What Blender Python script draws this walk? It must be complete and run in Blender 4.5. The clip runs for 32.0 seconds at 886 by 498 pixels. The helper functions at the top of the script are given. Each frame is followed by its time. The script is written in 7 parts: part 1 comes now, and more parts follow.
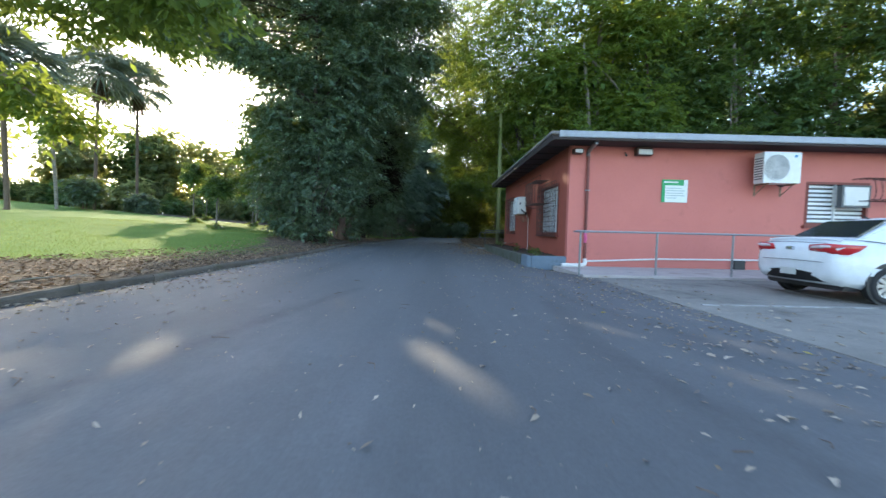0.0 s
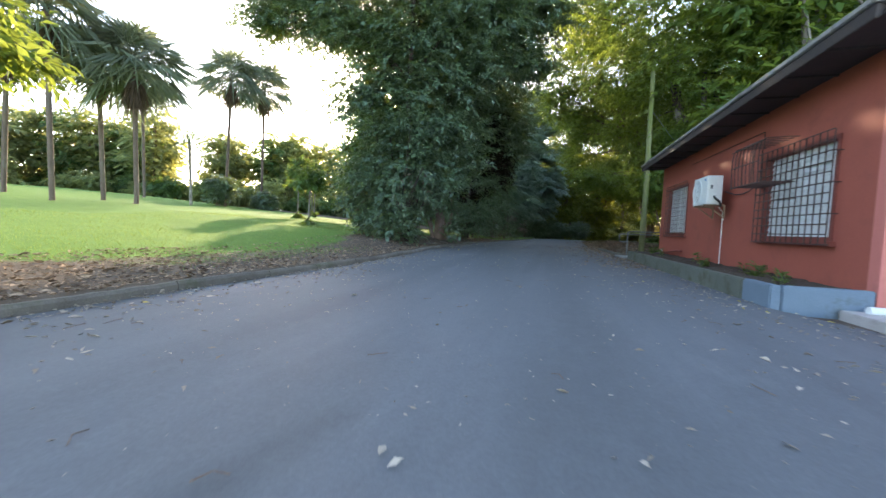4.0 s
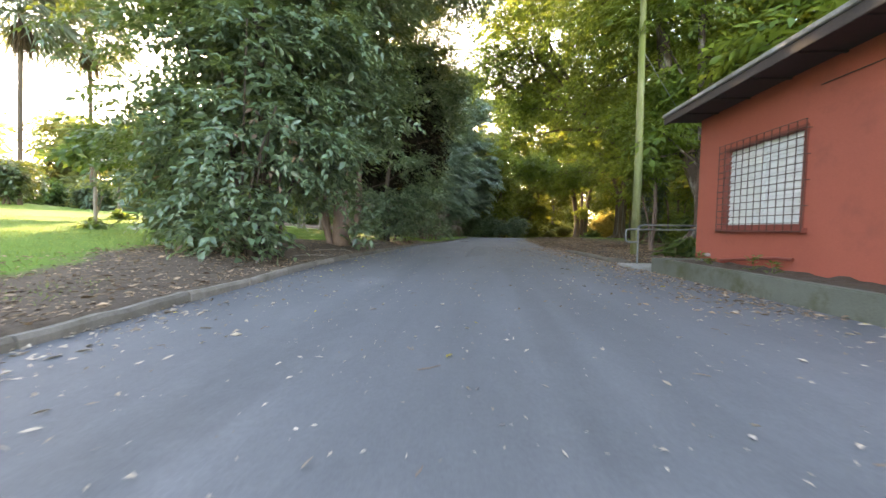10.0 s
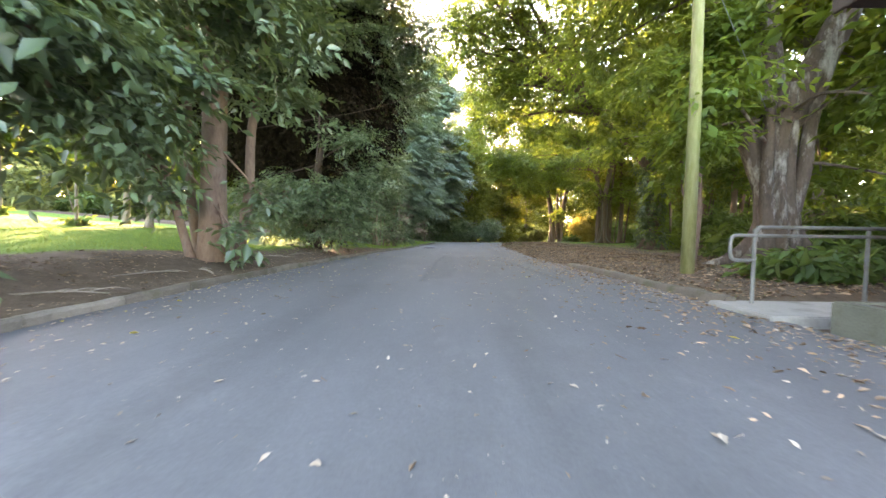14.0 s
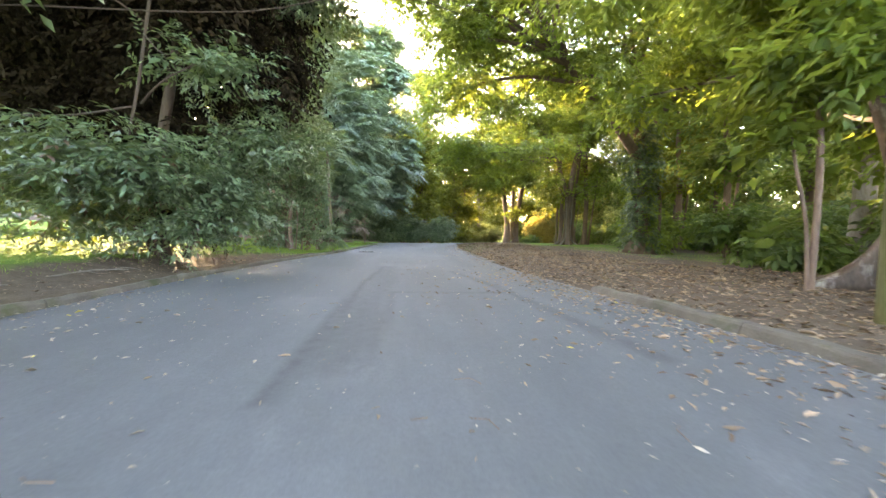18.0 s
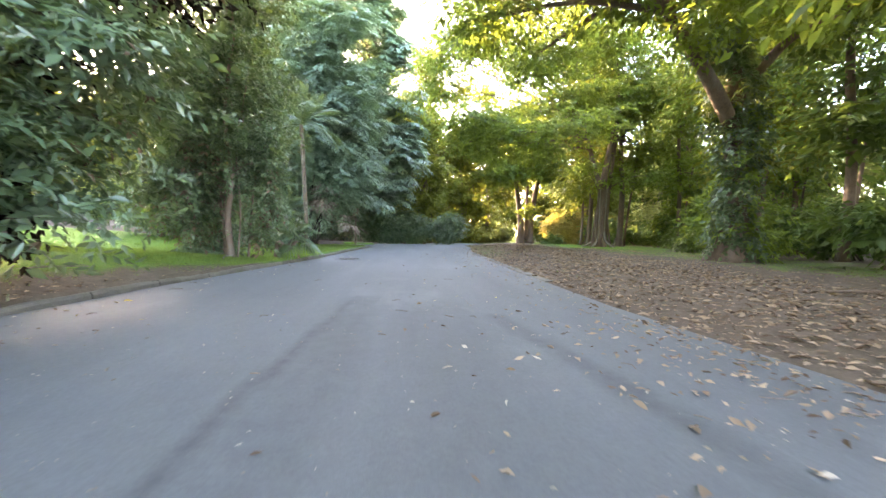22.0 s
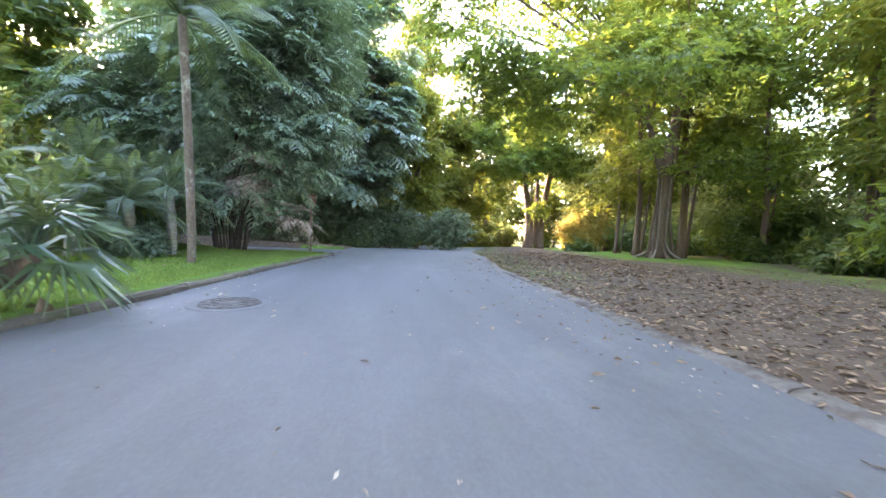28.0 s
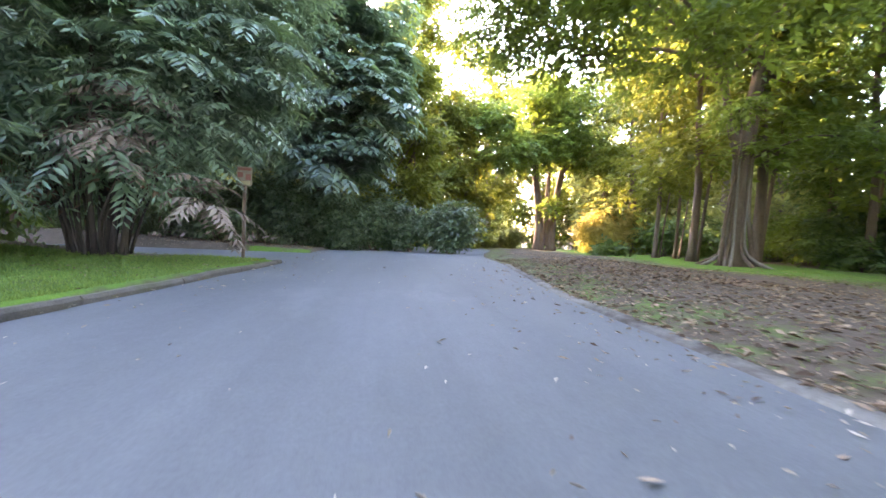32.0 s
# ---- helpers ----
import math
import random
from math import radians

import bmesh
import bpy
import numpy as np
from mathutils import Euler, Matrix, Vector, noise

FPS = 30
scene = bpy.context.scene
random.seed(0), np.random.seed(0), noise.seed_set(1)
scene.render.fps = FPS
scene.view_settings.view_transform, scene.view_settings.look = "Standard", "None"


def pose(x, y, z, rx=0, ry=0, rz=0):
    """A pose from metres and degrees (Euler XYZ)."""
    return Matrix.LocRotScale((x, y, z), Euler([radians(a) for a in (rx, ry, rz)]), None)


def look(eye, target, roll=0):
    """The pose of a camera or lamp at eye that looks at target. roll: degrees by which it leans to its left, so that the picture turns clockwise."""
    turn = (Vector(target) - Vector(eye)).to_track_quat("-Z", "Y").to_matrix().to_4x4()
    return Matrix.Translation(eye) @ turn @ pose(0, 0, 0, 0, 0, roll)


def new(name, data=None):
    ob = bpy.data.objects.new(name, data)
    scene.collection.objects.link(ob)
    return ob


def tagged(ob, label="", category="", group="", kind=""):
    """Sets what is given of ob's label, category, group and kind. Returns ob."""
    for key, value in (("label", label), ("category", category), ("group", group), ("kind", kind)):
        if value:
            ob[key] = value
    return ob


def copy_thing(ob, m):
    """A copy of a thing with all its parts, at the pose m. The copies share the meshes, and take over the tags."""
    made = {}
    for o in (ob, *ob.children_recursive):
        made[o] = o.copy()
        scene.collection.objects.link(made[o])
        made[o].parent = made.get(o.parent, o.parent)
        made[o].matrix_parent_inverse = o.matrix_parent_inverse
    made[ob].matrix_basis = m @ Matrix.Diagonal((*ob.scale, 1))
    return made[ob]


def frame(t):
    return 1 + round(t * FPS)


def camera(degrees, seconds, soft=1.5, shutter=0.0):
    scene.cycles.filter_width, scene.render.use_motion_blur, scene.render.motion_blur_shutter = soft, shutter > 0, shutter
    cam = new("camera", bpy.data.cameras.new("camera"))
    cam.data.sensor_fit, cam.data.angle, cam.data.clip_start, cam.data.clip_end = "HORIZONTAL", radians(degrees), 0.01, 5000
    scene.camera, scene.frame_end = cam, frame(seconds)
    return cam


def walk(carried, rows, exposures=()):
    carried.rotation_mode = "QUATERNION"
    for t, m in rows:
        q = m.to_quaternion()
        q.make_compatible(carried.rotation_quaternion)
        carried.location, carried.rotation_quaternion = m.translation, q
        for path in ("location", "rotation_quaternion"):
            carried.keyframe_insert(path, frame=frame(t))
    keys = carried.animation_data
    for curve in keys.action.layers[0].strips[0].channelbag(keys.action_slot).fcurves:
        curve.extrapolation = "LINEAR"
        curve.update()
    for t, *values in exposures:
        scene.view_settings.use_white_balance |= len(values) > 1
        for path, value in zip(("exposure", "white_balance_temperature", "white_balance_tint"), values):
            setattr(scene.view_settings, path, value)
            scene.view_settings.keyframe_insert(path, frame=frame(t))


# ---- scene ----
cam = camera(99.9, 32.0, shutter=0.5)
PATH = [
    (0.0, -0.506, -1.116, 1.057, -0.72, -2.75, -1.28),
    (0.5, -0.349, -0.495, 1.054, 1.80, -2.84, -1.11),
    (1.0, -0.218, 0.131, 1.051, 3.76, -2.98, -1.34),
    (1.5, -0.139, 0.781, 1.047, 6.56, -3.17, -1.42),
    (2.0, -0.131, 1.449, 1.042, 9.10, -3.24, -1.69),
    (2.5, -0.211, 2.098, 1.037, 9.77, -3.11, -1.70),
    (3.0, -0.399, 2.718, 1.029, 12.03, -2.90, -1.91),
    (3.5, -0.631, 3.288, 1.017, 14.53, -3.17, -2.20),
    (5.5, -1.553, 5.439, 1.008, 17.71, -3.18, -1.90),
    (6.0, -1.637, 6.046, 1.010, 13.54, -3.00, -1.07),
    (6.5, -1.670, 6.689, 1.010, 8.91, -3.11, -0.32),
    (7.0, -1.676, 7.354, 1.009, 6.20, -3.02, -0.34),
    (7.5, -1.698, 8.011, 1.002, 5.30, -2.87, -0.28),
    (8.0, -1.737, 8.685, 0.995, 4.70, -2.76, -0.71),
    (8.5, -1.803, 9.374, 0.992, 4.60, -3.02, -0.49),
    (9.0, -1.894, 10.059, 0.993, 4.50, -2.97, -0.52),
    (9.5, -1.987, 10.714, 0.994, 4.77, -3.15, -0.44),
    (10.0, -2.064, 11.389, 0.995, 5.27, -3.08, -0.61),
    (10.5, -2.114, 12.083, 0.995, 5.01, -2.97, -0.54),
    (11.0, -2.117, 12.776, 0.995, 3.08, -2.75, -0.49),
    (11.5, -2.075, 13.472, 0.995, 1.44, -2.76, -0.40),
    (12.0, -2.033, 14.164, 0.995, 0.31, -2.73, -0.38),
    (12.5, -2.006, 14.876, 1.005, -0.66, -2.65, -0.57),
    (13.0, -1.985, 15.587, 1.016, -0.33, -2.84, -0.76),
    (13.5, -1.953, 16.304, 1.027, 0.65, -2.51, -0.73),
    (15.5, -1.764, 19.061, 1.012, 0.62, -2.60, -0.85),
    (16.0, -1.701, 19.745, 1.011, -1.58, -2.43, -0.90),
    (16.5, -1.656, 20.416, 1.013, -4.00, -2.36, -0.73),
    (17.0, -1.631, 21.092, 1.020, -6.73, -2.23, -0.76),
    (17.5, -1.635, 21.800, 1.031, -7.66, -2.47, -0.89),
    (18.0, -1.643, 22.493, 1.041, -7.13, -2.52, -1.10),
    (18.5, -1.649, 23.187, 1.046, -5.64, -2.60, -1.43),
    (19.0, -1.650, 23.876, 1.047, -3.51, -2.45, -1.43),
    (19.5, -1.626, 24.568, 1.046, -3.61, -2.53, -1.44),
    (20.0, -1.590, 25.247, 1.044, -4.06, -2.60, -1.42),
    (20.5, -1.515, 25.936, 1.043, -4.58, -2.48, -1.27),
    (21.0, -1.437, 26.605, 1.040, -4.94, -2.60, -1.30),
    (21.5, -1.362, 27.261, 1.033, -5.65, -2.50, -1.24),
    (22.0, -1.322, 27.927, 1.028, -6.58, -2.61, -1.17),
    (22.5, -1.307, 28.622, 1.032, -6.72, -2.47, -1.21),
    (23.0, -1.274, 29.298, 1.033, -6.34, -2.47, -1.48),
    (23.5, -1.248, 29.956, 1.026, -5.86, -2.50, -1.54),
    (24.0, -1.198, 30.640, 1.019, -5.98, -2.50, -1.47),
    (24.5, -1.172, 31.326, 1.015, -6.32, -2.63, -1.42),
    (25.0, -1.151, 32.016, 1.018, -6.85, -2.63, -1.40),
    (25.5, -1.141, 32.691, 1.025, -6.86, -2.76, -1.67),
    (27.5, -1.091, 35.382, 1.068, -8.20, -2.52, -2.32),
    (28.0, -1.058, 36.027, 1.063, -8.46, -2.50, -2.33),
    (28.5, -0.979, 36.668, 1.050, -8.67, -2.43, -2.43),
    (29.0, -0.892, 37.268, 1.024, -8.56, -2.44, -2.23),
    (29.5, -0.814, 37.853, 0.992, -9.25, -2.37, -2.18),
    (30.0, -0.727, 38.460, 0.964, -9.90, -2.47, -2.34),
    (30.5, -0.653, 39.125, 0.951, -10.38, -2.49, -2.44),
    (31.0, -0.626, 39.843, 0.948, -11.18, -2.52, -2.20),
    (31.5, -0.650, 40.573, 0.949, -11.13, -2.47, -2.25),
    (32.0, -0.669, 41.288, 0.951, -9.43, -2.42, -2.67),
]
walk(cam, [(t, pose(x, y, z, 90 + pitch, roll, yaw)) for t, x, y, z, yaw, pitch, roll in PATH], [(0, 2.4, 6250, 9), (1, 2.6, 6700, 10), (3, 2.78, 6600, 12), (6, 3.14, 7250, 15), (9, 3.67, 8250, 19), (12, 4.34, 8600, 22), (16, 4.9, 8600, 21), (19, 5.12, 8400, 20), (22, 5.17, 7800, 21), (25, 5.18, 7000, 23), (29, 5.15, 7100, 25), (32, 5.27, 7150, 28)])

# ---- world, sun, exposure ----
SUN_AZ, SUN_EL = -24.0, 19.0
world = bpy.data.worlds.new("sky")
scene.world = world
world.use_nodes = True
wn = world.node_tree
sky = wn.nodes.new("ShaderNodeTexSky")
sky.sky_type = "NISHITA"
sky.sun_disc = False
sky.sun_elevation = radians(SUN_EL)
sky.sun_rotation = radians(SUN_AZ)
sky.air_density, sky.dust_density, sky.ozone_density = 1.0, 1.2, 1.0
back = wn.nodes["Background"]
back.inputs["Strength"].default_value = 0.15
wn.links.new(sky.outputs[0], back.inputs["Color"])
sun = new("sun", bpy.data.lights.new("sun", "SUN"))
sun.data.energy, sun.data.angle, sun.data.color = 2.1, radians(0.6), (1.0, 0.83, 0.58)
to_sun = Vector((math.sin(radians(SUN_AZ)) * math.cos(radians(SUN_EL)), math.cos(radians(SUN_AZ)) * math.cos(radians(SUN_EL)), math.sin(radians(SUN_EL))))
sun.matrix_world = look(to_sun * 60, (0, 0, 0))

# ---- materials ----
MATS = {}


def links(tree, *pairs):
    for a, b in pairs:
        tree.links.new(a, b)


def surface(name, c1, c2, scale=4.0, rough=0.7, bump=0.3, fine=40.0, stain=None, stain_scale=0.6, stain_at=0.55, metal=0.0, stretch=(1, 1, 1), world_space=True, spread=0.0, gloss=0.5, depth=0.01):
    """Two colours mixed by a broad and a fine noise, with stains of a third colour, relief and uneven roughness."""
    m = bpy.data.materials.new(name)
    m.use_nodes = True
    t = m.node_tree
    nd = t.nodes
    p = nd["Principled BSDF"]
    if world_space:
        src = nd.new("ShaderNodeNewGeometry").outputs["Position"]
    else:
        src = nd.new("ShaderNodeTexCoord").outputs["Object"]
    mp = nd.new("ShaderNodeMapping")
    mp.inputs["Scale"].default_value = stretch
    n1 = nd.new("ShaderNodeTexNoise")
    n1.inputs["Scale"].default_value, n1.inputs["Detail"].default_value, n1.inputs["Roughness"].default_value = scale, 6.0, 0.65
    n2 = nd.new("ShaderNodeTexNoise")
    n2.inputs["Scale"].default_value, n2.inputs["Detail"].default_value = fine, 4.0
    mx = nd.new("ShaderNodeMix")
    mx.data_type = "FLOAT"
    mx.inputs[0].default_value = 0.4
    ramp = nd.new("ShaderNodeValToRGB")
    ramp.color_ramp.elements[0].position, ramp.color_ramp.elements[1].position = 0.3, 0.7
    ramp.color_ramp.elements[0].color, ramp.color_ramp.elements[1].color = (*c1, 1), (*c2, 1)
    links(t, (src, mp.inputs[0]), (mp.outputs[0], n1.inputs["Vector"]), (mp.outputs[0], n2.inputs["Vector"]), (n1.outputs["Fac"], mx.inputs[2]), (n2.outputs["Fac"], mx.inputs[3]), (mx.outputs[0], ramp.inputs[0]))
    colour = ramp.outputs[0]
    if stain:
        n3 = nd.new("ShaderNodeTexNoise")
        n3.inputs["Scale"].default_value, n3.inputs["Detail"].default_value, n3.inputs["Roughness"].default_value = stain_scale, 8.0, 0.7
        r3 = nd.new("ShaderNodeValToRGB")
        r3.color_ramp.elements[0].position, r3.color_ramp.elements[1].position = stain_at, min(1.0, stain_at + 0.15)
        mc = nd.new("ShaderNodeMix")
        mc.data_type = "RGBA"
        mc.inputs[7].default_value = (*stain, 1)
        links(t, (mp.outputs[0], n3.inputs["Vector"]), (n3.outputs["Fac"], r3.inputs[0]), (r3.outputs[0], mc.inputs[0]), (colour, mc.inputs[6]))
        colour = mc.outputs[2]
    if spread:
        info = nd.new("ShaderNodeObjectInfo")
        hs = nd.new("ShaderNodeHueSaturation")
        mr = nd.new("ShaderNodeMapRange")
        mr.inputs[3].default_value, mr.inputs[4].default_value = 1 - spread, 1 + spread
        links(t, (info.outputs["Random"], mr.inputs[0]), (mr.outputs[0], hs.inputs["Value"]), (colour, hs.inputs["Color"]))
        colour = hs.outputs[0]
    rr = nd.new("ShaderNodeMapRange")
    rr.inputs[3].default_value, rr.inputs[4].default_value = max(0.02, rough - 0.1), min(1.0, rough + 0.1)
    links(t, (colour, p.inputs["Base Color"]), (n1.outputs["Fac"], rr.inputs[0]), (rr.outputs[0], p.inputs["Roughness"]))
    p.inputs["Metallic"].default_value = metal
    p.inputs["Specular IOR Level"].default_value = gloss
    if bump:
        b = nd.new("ShaderNodeBump")
        b.inputs["Strength"].default_value, b.inputs["Distance"].default_value = bump, depth
        links(t, (mx.outputs[0], b.inputs["Height"]), (b.outputs[0], p.inputs["Normal"]))
    MATS[name] = m
    return m


def foliage(name, dark, light, glow, share=0.45, rough=0.45, gloss=0.35, low=0.0, high=1.0):
    """Leaves: every leaf its own shade; light comes through them."""
    m = bpy.data.materials.new(name)
    m.use_nodes = True
    t = m.node_tree
    nd = t.nodes
    p = nd["Principled BSDF"]
    out = nd["Material Output"]
    geo = nd.new("ShaderNodeNewGeometry")
    ramp = nd.new("ShaderNodeValToRGB")
    ramp.color_ramp.elements[0].color, ramp.color_ramp.elements[1].color = (*dark, 1), (*light, 1)
    ramp.color_ramp.elements[0].position, ramp.color_ramp.elements[1].position = low, high
    n = nd.new("ShaderNodeTexNoise")
    n.inputs["Scale"].default_value, n.inputs["Detail"].default_value = 0.5, 3.0
    mx = nd.new("ShaderNodeMix")
    mx.data_type = "FLOAT"
    mx.inputs[0].default_value = 0.3
    tr = nd.new("ShaderNodeBsdfTranslucent")
    gm = nd.new("ShaderNodeMix")
    gm.data_type = "RGBA"
    gm.inputs[6].default_value = (*[0.6 * c for c in glow], 1)
    gm.inputs[7].default_value = (*glow, 1)
    mix = nd.new("ShaderNodeMixShader")
    mix.inputs[0].default_value = share
    links(t, (geo.outputs["Position"], n.inputs["Vector"]), (geo.outputs["Random Per Island"], mx.inputs[2]), (n.outputs["Fac"], mx.inputs[3]), (mx.outputs[0], ramp.inputs[0]), (ramp.outputs[0], p.inputs["Base Color"]), (geo.outputs["Random Per Island"], gm.inputs[0]), (gm.outputs[2], tr.inputs[0]), (p.outputs[0], mix.inputs[1]), (tr.outputs[0], mix.inputs[2]), (mix.outputs[0], out.inputs[0]))
    p.inputs["Roughness"].default_value = rough
    p.inputs["Specular IOR Level"].default_value = gloss
    MATS[name] = m
    return m


def plain(name, colour, rough=0.5, metal=0.0, gloss=0.5):
    return surface(name, tuple(0.88 * c for c in colour), tuple(min(1, 1.08 * c) for c in colour), scale=6, rough=rough, bump=0.08, fine=60, metal=metal, world_space=False, gloss=gloss)


asphalt = surface("asphalt", (0.084, 0.087, 0.09), (0.124, 0.127, 0.13), scale=0.7, rough=0.74, bump=0.35, fine=170, stain=(0.145, 0.146, 0.147), stain_scale=0.4, stain_at=0.56, stretch=(1, 0.5, 1), gloss=0.46)
yard_mat = surface("worn_concrete_paving", (0.12, 0.11, 0.096), (0.27, 0.25, 0.22), scale=1.6, rough=0.9, bump=0.5, fine=70, stain=(0.085, 0.077, 0.067), stain_scale=0.8, stain_at=0.52, spread=0.2)
concrete = surface("concrete", (0.2, 0.2, 0.19), (0.33, 0.32, 0.3), scale=1.2, rough=0.85, bump=0.35, fine=70, stain=(0.13, 0.125, 0.11), stain_scale=0.9)
pale_concrete = surface("pale_pinkish_concrete", (0.34, 0.3, 0.28), (0.5, 0.45, 0.42), scale=1.4, rough=0.85, bump=0.3, fine=60, stain=(0.24, 0.2, 0.18), stain_scale=1.1)
kerb_mat = surface("kerb_concrete", (0.1, 0.086, 0.07), (0.23, 0.2, 0.168), scale=2.5, rough=0.9, bump=0.6, fine=60, stain=(0.1, 0.085, 0.06), stain_scale=1.3, stain_at=0.52, spread=0.15)
edging_mat = surface("worn_soiled_edging", (0.11, 0.098, 0.085), (0.22, 0.2, 0.175), scale=2.0, rough=0.92, bump=0.6, fine=60, stain=(0.07, 0.055, 0.042), stain_scale=1.6, stain_at=0.46, spread=0.15)
kerb_dirty = surface("mossy_dark_kerb", (0.06, 0.05, 0.04), (0.165, 0.14, 0.112), scale=2.5, rough=0.92, bump=0.7, fine=60, stain=(0.06, 0.065, 0.03), stain_scale=1.3, stain_at=0.52, spread=0.15)
paint_line = surface("worn_white_paint", (0.28, 0.275, 0.26), (0.42, 0.41, 0.39), scale=3, rough=0.75, bump=0.3, fine=90, stain=(0.17, 0.16, 0.145), stain_scale=2.4, stain_at=0.47)
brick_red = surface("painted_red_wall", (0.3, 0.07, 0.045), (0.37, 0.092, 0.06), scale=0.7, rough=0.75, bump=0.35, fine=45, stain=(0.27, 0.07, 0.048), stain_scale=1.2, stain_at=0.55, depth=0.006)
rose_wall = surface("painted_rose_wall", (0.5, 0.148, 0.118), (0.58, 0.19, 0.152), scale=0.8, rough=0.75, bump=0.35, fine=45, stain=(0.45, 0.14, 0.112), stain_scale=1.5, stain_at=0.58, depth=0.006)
trim_red = surface("dark_red_trim", (0.17, 0.035, 0.025), (0.23, 0.055, 0.04), scale=3, rough=0.6, bump=0.25, fine=40)
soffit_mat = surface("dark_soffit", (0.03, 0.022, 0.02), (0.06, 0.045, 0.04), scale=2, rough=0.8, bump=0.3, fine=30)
fascia_mat = surface("weathered_fascia", (0.16, 0.14, 0.125), (0.33, 0.31, 0.29), scale=2.2, rough=0.6, bump=0.2, fine=25, stain=(0.1, 0.085, 0.07), stain_scale=1.8, stain_at=0.52)
# blue-grey tint puts the sky's reflection into the metal's colour
fascia_white = surface("sky_tinted_pale_metal_fascia", (0.25, 0.27, 0.3), (0.37, 0.395, 0.43), scale=2, rough=0.45, bump=0.1, fine=25, stain=(0.2, 0.2, 0.2), stain_scale=1.5, stain_at=0.56)
planter_mat = surface("mossy_planter", (0.07, 0.075, 0.058), (0.14, 0.145, 0.12), scale=1.1, rough=0.88, bump=0.45, fine=50, stain=(0.062, 0.064, 0.03), stain_scale=1.4, stain_at=0.49)
planter_blue = surface("blue_planter_paint", (0.105, 0.145, 0.19), (0.165, 0.21, 0.26), scale=1.6, rough=0.8, bump=0.4, fine=50, stain=(0.08, 0.085, 0.07), stain_scale=1.8, stain_at=0.58)
soil = surface("dark_soil", (0.03, 0.02, 0.013), (0.075, 0.05, 0.03), scale=6, rough=0.95, bump=0.9, fine=60, depth=0.03)
iron = surface("rusted_iron", (0.055, 0.03, 0.026), (0.11, 0.06, 0.05), scale=9, rough=0.65, bump=0.3, fine=60, metal=0.3)
galv_dark = surface("weathered_dark_pipe", (0.085, 0.09, 0.09), (0.17, 0.175, 0.17), scale=8, rough=0.6, bump=0.2, fine=60, metal=0.3, stain=(0.1, 0.09, 0.06), stain_scale=3)
galv = surface("galvanised_pipe", (0.2, 0.21, 0.215), (0.34, 0.35, 0.355), scale=8, rough=0.45, bump=0.1, fine=70, metal=0.6)
ac_white = plain("ac_enamel", (0.72, 0.72, 0.69), 0.4)
ac_dark = plain("ac_grille_dark", (0.11, 0.115, 0.12), 0.5)
fan_pale = plain("fan_recess_grey", (0.36, 0.36, 0.345), 0.5)
bracket_mat = surface("rust_tan_bracket", (0.16, 0.1, 0.06), (0.33, 0.23, 0.15), scale=8, rough=0.8, bump=0.4, fine=50)
louvre_mat = surface("white_louvre", (0.62, 0.63, 0.62), (0.76, 0.77, 0.76), scale=3, rough=0.4, bump=0.1, fine=30, stain=(0.5, 0.5, 0.48), stain_scale=2.5)
pipe_white = plain("white_pipe", (0.7, 0.7, 0.68), 0.4)
pipe_brown = plain("brown_downpipe", (0.17, 0.04, 0.032), 0.5)
cable_black = plain("black_cable", (0.02, 0.02, 0.02), 0.6)
sign_green = plain("sign_green", (0.02, 0.32, 0.1), 0.5)
sign_white = plain("sign_white", (0.7, 0.74, 0.7), 0.5)
sign_drab = surface("weathered_sign_plate", (0.13, 0.105, 0.075), (0.28, 0.235, 0.17), scale=5, rough=0.7, bump=0.2, fine=40)
sign_grey = plain("sign_ink", (0.35, 0.42, 0.4), 0.5)
sign_red = plain("sign_red", (0.2, 0.07, 0.05), 0.6)
sign_yellow = plain("sign_yellow", (0.3, 0.27, 0.15), 0.6)
lamp_glass = plain("lamp_lens", (0.5, 0.5, 0.48), 0.25)
car_paint = plain("white_car_paint", (0.74, 0.76, 0.78), 0.18)
car_black = plain("black_car_plastic", (0.02, 0.02, 0.022), 0.55)
tyre_mat = plain("tyre_rubber", (0.018, 0.018, 0.02), 0.85)
rim_mat = plain("alloy_rim", (0.5, 0.51, 0.53), 0.3, 0.8)
light_red = plain("tail_light_red", (0.5, 0.02, 0.025), 0.15)
light_clear = plain("tail_light_clear", (0.6, 0.5, 0.5), 0.15)
car_glass = plain("tinted_glass", (0.02, 0.025, 0.03), 0.06)
plate_mat = plain("licence_plate", (0.55, 0.56, 0.53), 0.4)
chrome = plain("chrome", (0.6, 0.6, 0.62), 0.15, 1.0)
tag_pink = plain("pink_ribbon", (0.6, 0.1, 0.22), 0.7)
manhole_mat = surface("cast_iron_cover", (0.06, 0.055, 0.055), (0.14, 0.13, 0.125), scale=6, rough=0.6, bump=0.3, fine=50, metal=0.3, stain=(0.18, 0.17, 0.16), stain_scale=4, stain_at=0.55)
patch_mat = surface("dark_asphalt_patch", (0.07, 0.073, 0.077), (0.118, 0.12, 0.124), scale=2.5, rough=0.7, bump=0.4, fine=60, gloss=0.44)

